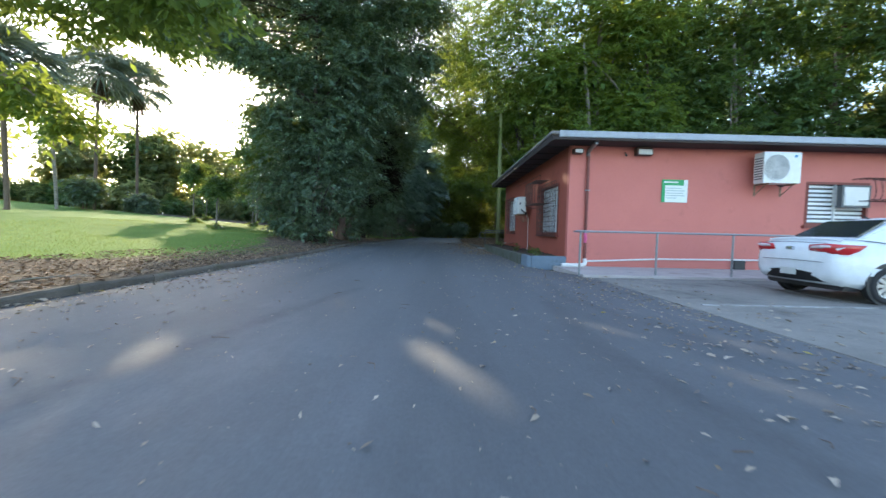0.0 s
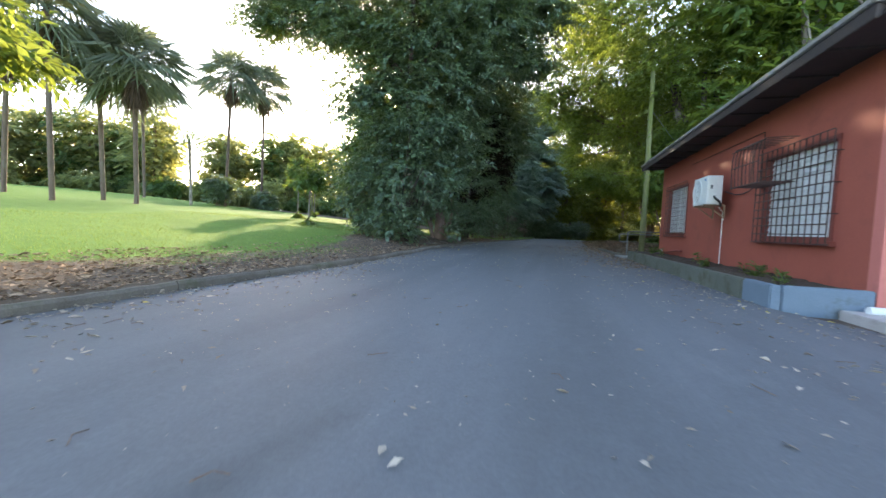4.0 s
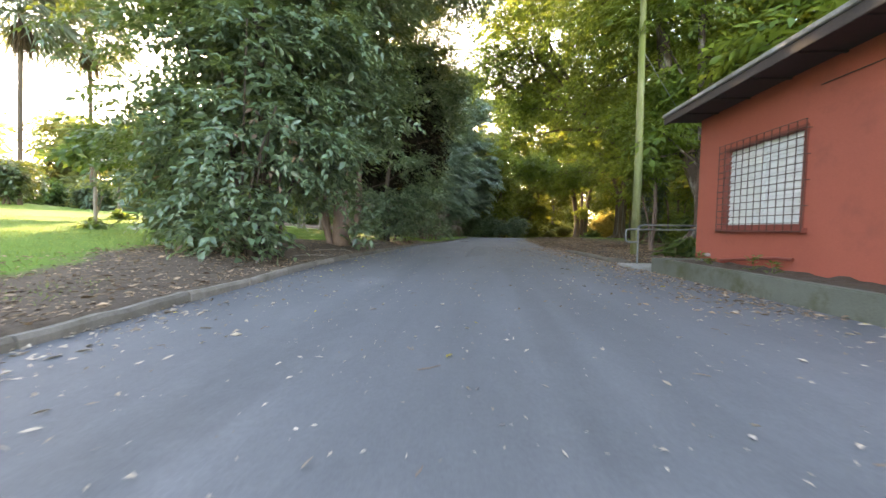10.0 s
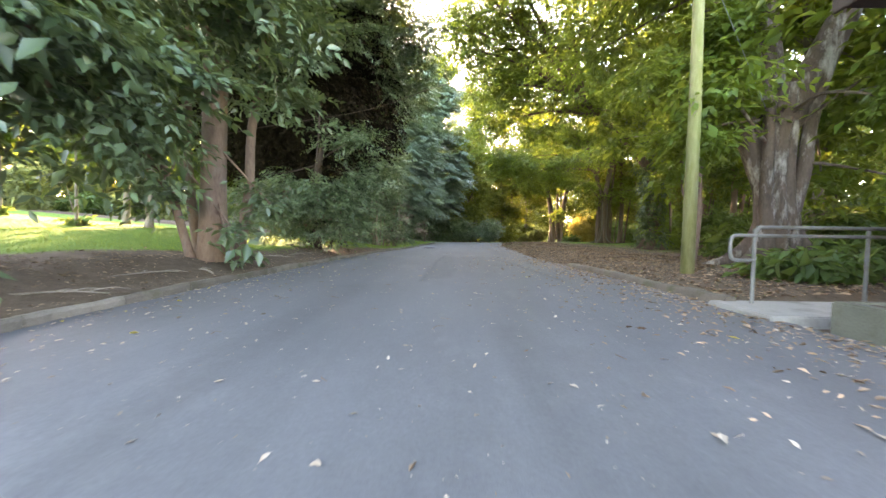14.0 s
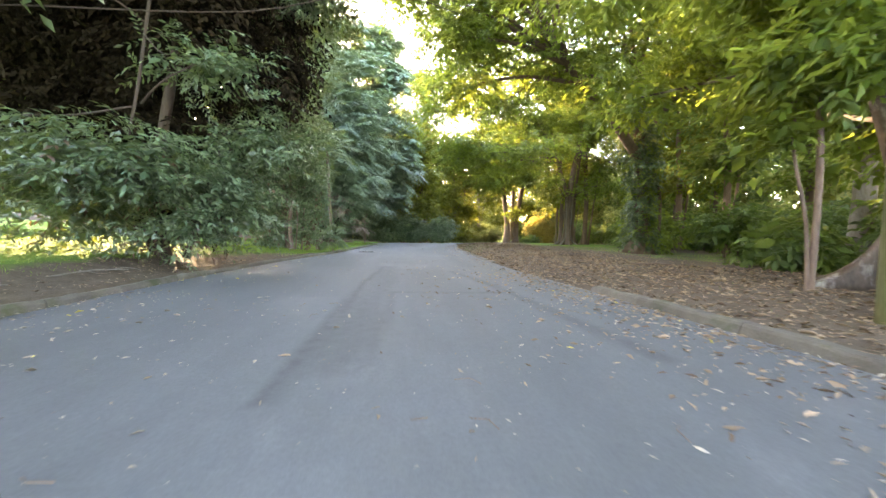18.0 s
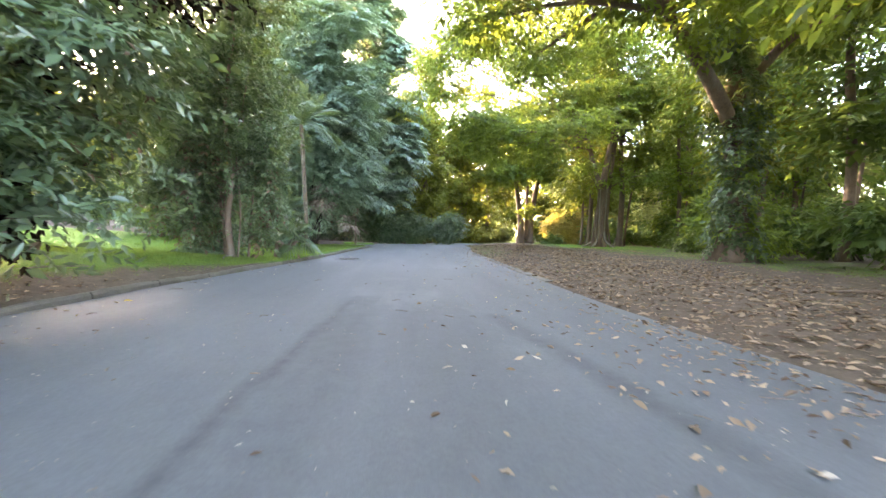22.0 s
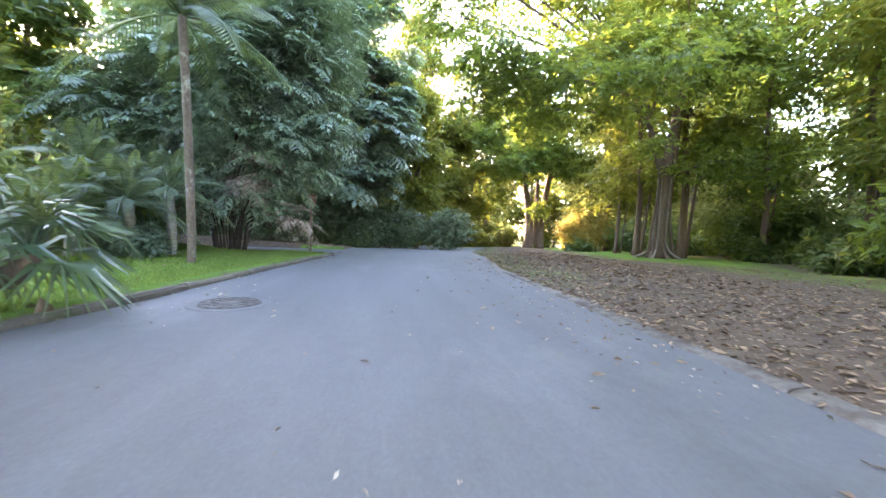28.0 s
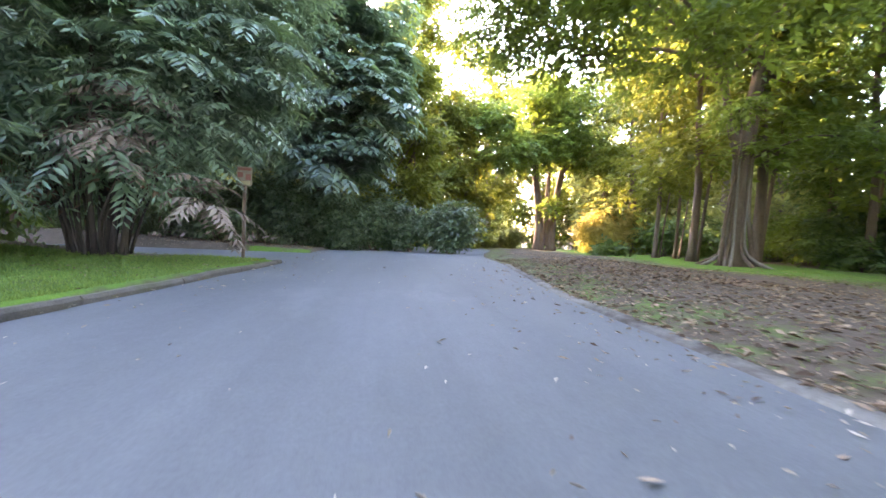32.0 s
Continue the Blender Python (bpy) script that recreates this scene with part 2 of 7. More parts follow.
bark_grey = surface("grey_bark", (0.13, 0.105, 0.085), (0.3, 0.26, 0.22), scale=3, rough=0.9, bump=0.9, fine=24, stain=(0.1, 0.11, 0.06), stain_scale=1.2, stretch=(1, 1, 0.3), depth=0.03)
bark_brown = surface("brown_bark", (0.085, 0.055, 0.04), (0.2, 0.14, 0.1), scale=4, rough=0.92, bump=0.9, fine=28, stain=(0.17, 0.15, 0.12), stain_scale=1.6, stretch=(1, 1, 0.25), depth=0.03)
bark_red = surface("reddish_bark", (0.1, 0.06, 0.045), (0.24, 0.165, 0.125), scale=3, rough=0.9, bump=0.8, fine=26, stain=(0.22, 0.2, 0.17), stain_scale=0.9, stretch=(1, 1, 0.3), depth=0.03)
bark_dark = surface("dark_brown_bark", (0.026, 0.018, 0.014), (0.072, 0.051, 0.037), scale=4, rough=0.92, bump=0.9, fine=28, stain=(0.062, 0.052, 0.04), stain_scale=1.8, stain_at=0.62, stretch=(1, 1, 0.25), depth=0.03)
bark_mottle = surface("mottled_red_grey_bark", (0.042, 0.03, 0.023), (0.135, 0.098, 0.076), scale=2.5, rough=0.9, bump=0.8, fine=22, stain=(0.36, 0.335, 0.305), stain_scale=2.2, stain_at=0.52, stretch=(1, 1, 0.35), depth=0.03)
palm_lichen = surface("lichen_spotted_palm_bark", (0.07, 0.05, 0.038), (0.2, 0.15, 0.115), scale=6, rough=0.9, bump=0.7, fine=26, stain=(0.46, 0.44, 0.39), stain_scale=2.6, stain_at=0.54, stretch=(1, 1, 0.7), depth=0.02)
palm_bark = surface("palm_bark", (0.12, 0.09, 0.07), (0.4, 0.36, 0.3), scale=5, rough=0.9, bump=0.8, fine=30, stain=(0.12, 0.11, 0.08), stain_scale=2.0, stretch=(0.4, 0.4, 3), depth=0.02)
pole_mat = surface("mossy_wooden_pole", (0.15, 0.15, 0.07), (0.3, 0.3, 0.16), scale=3, rough=0.9, bump=0.6, fine=30, stain=(0.12, 0.14, 0.035), stain_scale=0.9, stain_at=0.47, stretch=(1, 1, 0.2), depth=0.015)

leaf_left = foliage("dark_green_leaves", (0.034, 0.075, 0.04), (0.13, 0.2, 0.12), (0.26, 0.3, 0.03), 0.28, 0.33, 0.7)
leaf_mid = foliage("mid_green_leaves", (0.03, 0.07, 0.024), (0.092, 0.165, 0.052), (0.3, 0.38, 0.06), 0.4, 0.45, 0.4)
leaf_right = foliage("bright_green_leaves", (0.034, 0.075, 0.015), (0.1, 0.175, 0.036), (0.42, 0.5, 0.07), 0.46, 0.45, 0.4)
leaf_blue = foliage("bluish_green_leaves", (0.07, 0.13, 0.092), (0.22, 0.315, 0.24), (0.28, 0.38, 0.11), 0.32, 0.33, 0.75)
# paler, more glowing colour stands in for haze and backlight on far leaves
leaf_far = foliage("haze_pale_distant_leaves", (0.09, 0.12, 0.065), (0.2, 0.24, 0.125), (0.56, 0.56, 0.17), 0.62, 0.55, 0.2)
# sun shining through is put into this leaf colour as yellow
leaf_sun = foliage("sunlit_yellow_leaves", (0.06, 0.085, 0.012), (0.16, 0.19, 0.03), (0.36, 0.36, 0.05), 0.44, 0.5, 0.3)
leaf_palm = foliage("palm_leaves", (0.065, 0.115, 0.075), (0.185, 0.25, 0.165), (0.26, 0.32, 0.07), 0.4, 0.4, 0.5)
# grey-green fronds, lightened in colour for the haze and glare round the palms
leaf_fan = foliage("hazed_grey_green_fan_leaves", (0.1, 0.125, 0.085), (0.22, 0.25, 0.17), (0.34, 0.36, 0.16), 0.42, 0.45, 0.4)
leaf_dead = foliage("dry_brown_leaves", (0.09, 0.06, 0.045), (0.28, 0.2, 0.15), (0.2, 0.12, 0.05), 0.25, 0.8, 0.1)
leaf_ash = foliage("ash_grey_dead_fronds", (0.16, 0.12, 0.1), (0.42, 0.35, 0.31), (0.2, 0.15, 0.1), 0.2, 0.8, 0.1)
# dead brown leaves, coloured near black for the shade inside the crown
leaf_inner = foliage("shade_dark_dead_leaves", (0.01, 0.008, 0.005), (0.028, 0.022, 0.013), (0.02, 0.014, 0.006), 0.06, 0.85, 0.05)
leaf_tan = foliage("fallen_leaves", (0.05, 0.03, 0.02), (0.52, 0.37, 0.255), (0.12, 0.08, 0.04), 0.15, 0.85, 0.1, 0.1, 0.95)
leaf_pale = foliage("pale_dry_leaves", (0.13, 0.09, 0.06), (0.56, 0.48, 0.39), (0.26, 0.2, 0.12), 0.15, 0.8, 0.1)
# golden leaf colour, lightened to hold the sun's brightness on the bushes
leaf_gold = foliage("sun_bright_golden_leaves", (0.28, 0.2, 0.05), (0.56, 0.44, 0.15), (0.75, 0.6, 0.14), 0.55, 0.6, 0.2)
blade_mat = foliage("grass_blades", (0.1, 0.16, 0.045), (0.23, 0.31, 0.1), (0.28, 0.38, 0.05), 0.4, 0.6, 0.2)


def ground_material():
    m = surface("ground_earth", (0.055, 0.041, 0.03), (0.16, 0.122, 0.09), scale=5, rough=0.95, bump=0.9, fine=45, depth=0.03, gloss=0.12)
    t = m.node_tree
    nd = t.nodes
    p = nd["Principled BSDF"]
    earth = p.inputs["Base Color"].links[0].from_socket
    geo = nd.new("ShaderNodeNewGeometry")
    n = nd.new("ShaderNodeTexNoise")
    n.inputs["Scale"].default_value, n.inputs["Detail"].default_value, n.inputs["Roughness"].default_value = 1.6, 8, 0.7
    n2 = nd.new("ShaderNodeTexNoise")
    n2.inputs["Scale"].default_value, n2.inputs["Detail"].default_value = 30, 5
    ramp = nd.new("ShaderNodeValToRGB")
    ramp.color_ramp.elements[0].position, ramp.color_ramp.elements[1].position = 0.3, 0.72
    ramp.color_ramp.elements[0].color, ramp.color_ramp.elements[1].color = (0.058, 0.125, 0.019, 1), (0.135, 0.235, 0.037, 1)
    mixn = nd.new("ShaderNodeMix")
    mixn.data_type = "FLOAT"
    mixn.inputs[0].default_value = 0.5
    at = nd.new("ShaderNodeAttribute")
    at.attribute_name = "grass"
    add = nd.new("ShaderNodeMath")
    add.operation = "ADD"
    sub = nd.new("ShaderNodeMapRange")
    sub.inputs[1].default_value, sub.inputs[2].default_value = 0.85, 1.15
    mc = nd.new("ShaderNodeMix")
    mc.data_type = "RGBA"
    links(t, (geo.outputs["Position"], n.inputs["Vector"]), (geo.outputs["Position"], n2.inputs["Vector"]), (n.outputs["Fac"], mixn.inputs[2]), (n2.outputs["Fac"], mixn.inputs[3]), (mixn.outputs[0], ramp.inputs[0]), (at.outputs["Fac"], add.inputs[0]), (n.outputs["Fac"], add.inputs[1]), (add.outputs[0], sub.inputs[0]), (sub.outputs[0], mc.inputs[0]), (earth, mc.inputs[6]), (ramp.outputs[0], mc.inputs[7]), (mc.outputs[2], p.inputs["Base Color"]))
    return m


ground_mat = ground_material()


def road_streaks(m, along, low, high):
    """Tyre-worn streaks and speckle along the road."""
    t = m.node_tree
    nd = t.nodes
    p = nd["Principled BSDF"]
    base = p.inputs["Base Color"].links[0].from_socket
    geo = nd.new("ShaderNodeNewGeometry")
    last = base
    for scale, detail, amount in (((along[0], along[1], 1), 4.0, 0.6), ((38, 30, 1), 3.0, 1.1), ((9, 5, 1), 4.0, 0.6), ((0.55, 0.1, 1), 2.0, 1.2)):
        mp = nd.new("ShaderNodeMapping")
        mp.inputs["Scale"].default_value = scale
        n = nd.new("ShaderNodeTexNoise")
        n.inputs["Scale"].default_value, n.inputs["Detail"].default_value, n.inputs["Roughness"].default_value = 1.0, detail, 0.7
        mr = nd.new("ShaderNodeMapRange")
        mr.inputs[1].default_value, mr.inputs[2].default_value = 0.3, 0.7
        mr.inputs[3].default_value, mr.inputs[4].default_value = 1 - (1 - low) * amount, 1 + (high - 1) * amount
        vm = nd.new("ShaderNodeVectorMath")
        vm.operation = "SCALE"
        links(t, (geo.outputs["Position"], mp.inputs[0]), (mp.outputs[0], n.inputs["Vector"]), (n.outputs["Fac"], mr.inputs[0]), (last, vm.inputs[0]), (mr.outputs[0], vm.inputs["Scale"]))
        last = vm.outputs[0]
    at = nd.new("ShaderNodeAttribute")
    at.attribute_name = "tar"
    n = nd.new("ShaderNodeTexNoise")
    n.inputs["Scale"].default_value, n.inputs["Detail"].default_value = 7.0, 5.0
    mul = nd.new("ShaderNodeMath")
    mul.operation = "MULTIPLY"
    mr = nd.new("ShaderNodeMapRange")
    mr.inputs[2].default_value, mr.inputs[3].default_value, mr.inputs[4].default_value = 0.5, 1.0, 0.55
    vm = nd.new("ShaderNodeVectorMath")
    vm.operation = "SCALE"
    links(t, (geo.outputs["Position"], n.inputs["Vector"]), (n.outputs["Fac"], mul.inputs[0]), (at.outputs["Fac"], mul.inputs[1]), (mul.outputs[0], mr.inputs[0]), (last, vm.inputs[0]), (mr.outputs[0], vm.inputs["Scale"]))
    last = vm.outputs[0]
    links(t, (last, p.inputs["Base Color"]))


road_streaks(asphalt, (2.6, 0.2), 0.9, 1.1)

# ---- building tools ----
def put(name, bm, material, parent=None, label="", smooth=False):
    me = bpy.data.meshes.new(name)
    bm.to_mesh(me)
    bm.free()
    me.materials.append(material)
    if smooth:
        me.shade_smooth()
    ob = new(name, me)
    if parent:
        ob.parent = parent
    if label:
        ob["label"] = label
    return ob


def part(name, bm, material, parent, label="", smooth=False):
    return put(name, bm, material, parent, label, smooth)


def thing(name, m, label, category, group="", kind=""):
    ob = new(name)
    ob.empty_display_size = 0.2
    ob.matrix_world = m
    return tagged(ob, label, category, group, kind)


def add_box(bm, x0, x1, y0, y1, z0, z1, bevel=0.0):
    r = bmesh.ops.create_cube(bm, size=1.0, matrix=Matrix.LocRotScale(((x0 + x1) / 2, (y0 + y1) / 2, (z0 + z1) / 2), None, (abs(x1 - x0), abs(y1 - y0), abs(z1 - z0))))
    if bevel:
        es = list({e for v in r["verts"] for e in v.link_edges})
        bmesh.ops.bevel(bm, geom=es, offset=bevel, segments=2, affect="EDGES")
    return bm


def box(x0, x1, y0, y1, z0, z1, bevel=0.0):
    return add_box(bmesh.new(), x0, x1, y0, y1, z0, z1, bevel)


def add_tube(bm, pts, radii, n=8, rough=0.0, seed=0, flare=None):
    """A tube along points; radii one per point; flare(angle, share) widens it."""
    rnd = random.Random(seed)
    pts = [Vector(p) for p in pts]
    if not hasattr(radii, "__len__"):
        radii = [radii] * len(pts)
    rings = []
    side = None
    for i, p in enumerate(pts):
        d = (pts[min(i + 1, len(pts) - 1)] - pts[max(i - 1, 0)]).normalized()
        if side is None:
            side = d.orthogonal().normalized() if abs(d.z) < 0.9 else Vector((1, 0, 0))
        side = (side - d * side.dot(d)).normalized()
        up = d.cross(side)
        ring = []
        for k in range(n):
            a = 2 * math.pi * k / n
            r = radii[i] * (1 + rough * rnd.uniform(-1, 1))
            if flare:
                r *= flare(a, i / max(1, len(pts) - 1))
            ring.append(bm.verts.new(p + (side * math.cos(a) + up * math.sin(a)) * r))
        rings.append(ring)
    for a, b in zip(rings, rings[1:]):
        for k in range(n):
            bm.faces.new((a[k], a[(k + 1) % n], b[(k + 1) % n], b[k]))
    bm.faces.new(rings[0][::-1])
    bm.faces.new(rings[-1])
    return bm


def tube(pts, radii, n=8, rough=0.0, seed=0, flare=None):
    return add_tube(bmesh.new(), pts, radii, n, rough, seed, flare)


def curve_points(pts, steps=5):
    """Catmull-Rom through the points."""
    pts = [Vector(p) for p in pts]
    out = []
    for i in range(len(pts) - 1):
        p0, p1, p2, p3 = pts[max(i - 1, 0)], pts[i], pts[i + 1], pts[min(i + 2, len(pts) - 1)]
        for s in range(steps):
            t = s / steps
            out.append(0.5 * ((2 * p1) + (p2 - p0) * t + (2 * p0 - 5 * p1 + 4 * p2 - p3) * t * t + (3 * p1 - p0 - 3 * p2 + p3) * t ** 3))
    out.append(pts[-1])
    return out


def poly_mesh(name, verts, faces, material):
    """A mesh from arrays: verts (n, 3), faces (m, k)."""
    me = bpy.data.meshes.new(name)
    k = faces.shape[1]
    me.vertices.add(len(verts))
    me.vertices.foreach_set("co", verts.astype(np.float32).ravel())
    me.loops.add(faces.size)
    me.loops.foreach_set("vertex_index", faces.astype(np.int32).ravel())
    me.polygons.add(len(faces))
    me.polygons.foreach_set("loop_start", np.arange(0, faces.size, k, dtype=np.int32))
    me.polygons.foreach_set("loop_total", np.full(len(faces), k, dtype=np.int32))
    me.update(calc_edges=True)
    me.materials.append(material)
    return me


def unit(a):
    return a / np.maximum(np.linalg.norm(a, axis=-1, keepdims=True), 1e-9)


def leaf_arrays(base, way, normal, length, width):
    """Folded kites: two triangles a leaf."""
    side = unit(np.cross(way, normal))
    n = unit(np.cross(side, way))
    mid = base + way * (length * 0.45)[:, None] - n * (length * 0.03)[:, None]
    lift = n * (width * 0.22)[:, None]
    v = np.stack([base, mid + side * (width / 2)[:, None] + lift, base + way * length[:, None] - n * (length * 0.12)[:, None], mid - side * (width / 2)[:, None] + lift], 1)
    k = np.arange(len(base))[:, None] * 4
    f = np.concatenate([k + np.array([[0, 1, 2]]), k + np.array([[0, 2, 3]])], 1).reshape(-1, 3)
    return v.reshape(-1, 3), f


def sprays(seed, blobs, count, leaf=0.24, per=9, spray=0.8, droop=0.2, shell=0.5, wide=0.42, lump=0.35, shelf=0.0, face=0.75):
    """Leaf sprays over lumpy ellipsoids (x, y, z, rx, ry, rz), mostly near their skin."""
    r = np.random.default_rng(seed)
    b = np.array(blobs, float)
    area = (b[:, 3] * b[:, 4] + b[:, 4] * b[:, 5] + b[:, 3] * b[:, 5])
    pick = r.choice(len(b), count, p=area / area.sum())
    d = unit(r.normal(size=(count, 3)))
    ph = r.uniform(0, 6.28, (len(b), 6))[pick]
    bump = 1 + lump * (np.sin(3.1 * d[:, 0] * 1.7 + ph[:, 0]) * np.sin(2.7 * d[:, 1] * 1.9 + ph[:, 1]) + 0.6 * np.sin(7 * d[:, 2] + ph[:, 2]) * np.sin(6 * d[:, 0] + 5 * d[:, 1] + ph[:, 3]))
    rad = (shell + (1 - shell) * r.random(count) ** 0.6) * bump
    c = b[pick, :3] + d * b[pick, 3:] * rad[:, None]
    if shelf:
        lev = shelf * (0.5 * np.sin(2.3 * np.arctan2(d[:, 1], d[:, 0]) + ph[:, 4]) + 0.5 * np.sin(1.1 * c[:, 0] + ph[:, 5]))
        c[:, 2] += 0.75 * (np.round((c[:, 2] - lev) / shelf) * shelf + lev - c[:, 2]) - 0.12 * shelf * np.hypot(d[:, 0], d[:, 1])
    out = unit(d * b[pick, 3:] * np.array([1, 1, 0.45]) + r.normal(size=(count, 3)) * 0.8)
    out = unit(out * np.array([1, 1, 0.6]) - np.array([0, 0, 1.0]) * droop * 0.5)
    up = unit(np.array([0, 0, 1.0]) + 0.4 * r.normal(size=(count, 3)) + face * d)
    side = unit(np.cross(out, up))
    up = np.cross(side, out)
    k = np.arange(per)
    s = (k // 2 + 0.5) / ((per + 1) // 2)
    sg = np.where(k % 2 == 0, 1.0, -1.0)
    size = spray * r.uniform(0.6, 1.25, count)
    pos = c[:, None] + out[:, None] * (size[:, None] * (s[None] - 0.35))[..., None] - np.array([0, 0, 1.0]) * (size[:, None] * 0.3 * (0.4 + droop) * s[None] ** 2)[..., None]
    way = unit(out[:, None] * (0.35 + 0.6 * s[None])[..., None] + side[:, None] * (sg[None] * (0.95 - 0.5 * s[None]))[..., None] - np.array([0, 0, 0.12 + 0.25 * droop]) + 0.22 * r.normal(size=(count, per, 3)))
    nor = unit(up[:, None] + 0.35 * r.normal(size=(count, per, 3)))
    ln = leaf * r.uniform(0.65, 1.2, (count, per)) * (size / spray)[:, None] ** 0.5
    return leaf_arrays(pos.reshape(-1, 3), way.reshape(-1, 3), nor.reshape(-1, 3), ln.ravel(), (ln * wide).ravel())


def tufts(seed, blobs, count, frond=1.3, n=8, pairs=7, leaf=0.42, wide=0.3, lump=0.3):
    """Rosettes of arching pinnate fronds standing off the skin of lumpy ellipsoids."""
    r = np.random.default_rng(seed)
    b = np.array(blobs, float)
    area = (b[:, 3] * b[:, 4] + b[:, 4] * b[:, 5] + b[:, 3] * b[:, 5])
    pick = r.choice(len(b), count, p=area / area.sum())
    d = unit(r.normal(size=(count, 3)) + np.array([0, 0, 0.35]))
    c = b[pick, :3] + d * b[pick, 3:] * (0.7 + lump * r.random(count))[:, None]
    a = r.uniform(0, 6.283, count)[:, None] + 6.283 * np.arange(n)[None] / n + r.normal(0, 0.2, (count, n))
    lift = r.uniform(0.0, 0.8, (count, n))
    out = unit(np.stack([np.cos(a), np.sin(a), lift], -1) + 0.5 * d[:, None])
    size = frond * r.uniform(0.6, 1.2, (count, n))
    s = (np.repeat(np.arange(pairs), 2) + 0.8) / pairs
    sg = np.tile([1.0, -1.0], pairs)
    down = np.array([0, 0, 1.0])
    pos = c[:, None, None] + out[:, :, None] * (size[..., None] * s)[..., None] - down * (0.55 * size[..., None] * s ** 2)[..., None]
    along = unit(out[:, :, None] - down * (1.1 * s)[None, None, :, None])
    side = unit(np.cross(out, down))
    way = unit(along * 0.75 + side[:, :, None] * sg[None, None, :, None] - 0.3 * down + 0.12 * r.normal(size=pos.shape))
    nor = unit(np.cross(side[:, :, None], along) * np.sign(np.cross(side[:, :, None], along)[..., 2:3] + 1e-6) + 0.2 * r.normal(size=pos.shape))
    ln = (leaf * size[..., None] / frond * (0.55 + 0.7 * np.sin(3.0 * s))).ravel()
    return leaf_arrays(pos.reshape(-1, 3), way.reshape(-1, 3), nor.reshape(-1, 3), ln, ln * wide)


# places that the low sun reaches through openings in the crowns: x, y, z, radius
SUN_GAPS = np.array([(-0.5, 1.95, 0, 0.2), (-0.3, 1.6, 0, 0.19), (-0.65, 2.3, 0, 0.11), (-0.48, 2.95, 0, 0.13), (-1.85, 4.3, 0, 0.11), (1.2, 3.2, 0, 0.12), (1.5, 2.9, 0, 0.15), (1.9, 1.5, 0, 0.16), (2.6, 2.3, 0, 0.16), (-2.9, 2.0, 0, 0.17), (-3.6, 1.2, 0, 0.15), (-1.2, 11.5, 0, 0.06), (-1.54, 13.6, 0, 0.06),
                     (3.5, 12.9, 2.98, 0.14), (3.5, 15.6, 3.0, 0.13), (3.5, 14.5, 2.95, 0.15), (3.5, 14.0, 2.95, 0.13), (3.5, 10.9, 2.85, 0.13), (3.5, 19.0, 2.9, 0.09), (3.5, 17.0, 2.98, 0.09),
                     (9.8, 50.2, 0.15, 0.3), (12.6, 51.0, 0.15, 0.3), (8.5, 48.6, 0.15, 0.2), (10.6, 53.0, 0.15, 0.35), (11.6, 52.2, 0.15, 0.45), (15.0, 57.6, 0.6, 0.5), (16.8, 68.4, 2.0, 1.5), (18.6, 69.2, 2.6, 1.3), (-1.2, 69.6, 4.5, 1.5), (-0.6, 69.8, 7.5, 1.6), (0.8, 69.4, 3.4, 1.3), (-1.6, 69.6, 10.0, 1.4), (4.6, 33.4, 5.2, 1.0), (6.2, 33.8, 5.5, 0.9), (5.0, 35.0, 9.5, 1.1), (3.5, 42.5, 9.0, 1.1), (6.5, 46.0, 8.0, 1.1), (9.0, 30.0, 11.0, 1.3), (-9.5, 36.5, 0.6, 0.9), (-11.5, 38.4, 0.8, 0.9), (-9.0, 40.0, 0.5, 0.7), (-11.0, 33.6, 0.7, 0.7), (-11.0, 36.0, 0.3, 2.0), (-14.0, 40.0, 0.3, 2.8), (-16.0, 35.0, 0.3, 2.6), (-9.0, 41.8, 0.3, 1.1), (-11.5, 44.0, 0.3, 1.8), (12.0, 72.0, 3.0, 1.5), (14.5, 72.0, 4.5, 1.6), (17.0, 72.0, 3.0, 1.6), (19.0, 70.0, 4.5, 1.5), (12.0, 72.0, 8.0, 1.6), (16.0, 72.0, 8.5, 1.8), (12.0, 50.0, 7.0, 1.3), (15.0, 53.0, 8.0, 1.3), (18.0, 52.0, 6.0, 1.3), (10.0, 48.0, 7.5, 1.2), (20.0, 56.0, 5.0, 1.4), (16.5, 50.0, 10.0, 1.3)])


def let_sun_in(v, f, foot):
    """Leave out the leaves that stand in the openings."""
    to = np.array(to_sun[:])
    c = v.reshape(-1, 4, 3).mean(1) + np.array(foot)
    keep = np.ones(len(c), bool)
    for g in SUN_GAPS:
        d = c - g[:3]
        s = d @ to
        off = np.linalg.norm(d - s[:, None] * to, axis=1)
        keep &= ~((s > 2.0 + (3.0 if g[3] < 0.8 else 7.0) * g[3]) & (off < g[3] * (1 + 0.35 * np.sin(7 * c[:, 2] + 3 * c[:, 0]))))
    k = keep.sum()
    faces = (np.arange(k)[:, None] * 4 + np.array([[0, 1, 2, 0, 2, 3]])).reshape(-1, 3)
    return v.reshape(-1, 4, 3)[keep].reshape(-1, 3), faces


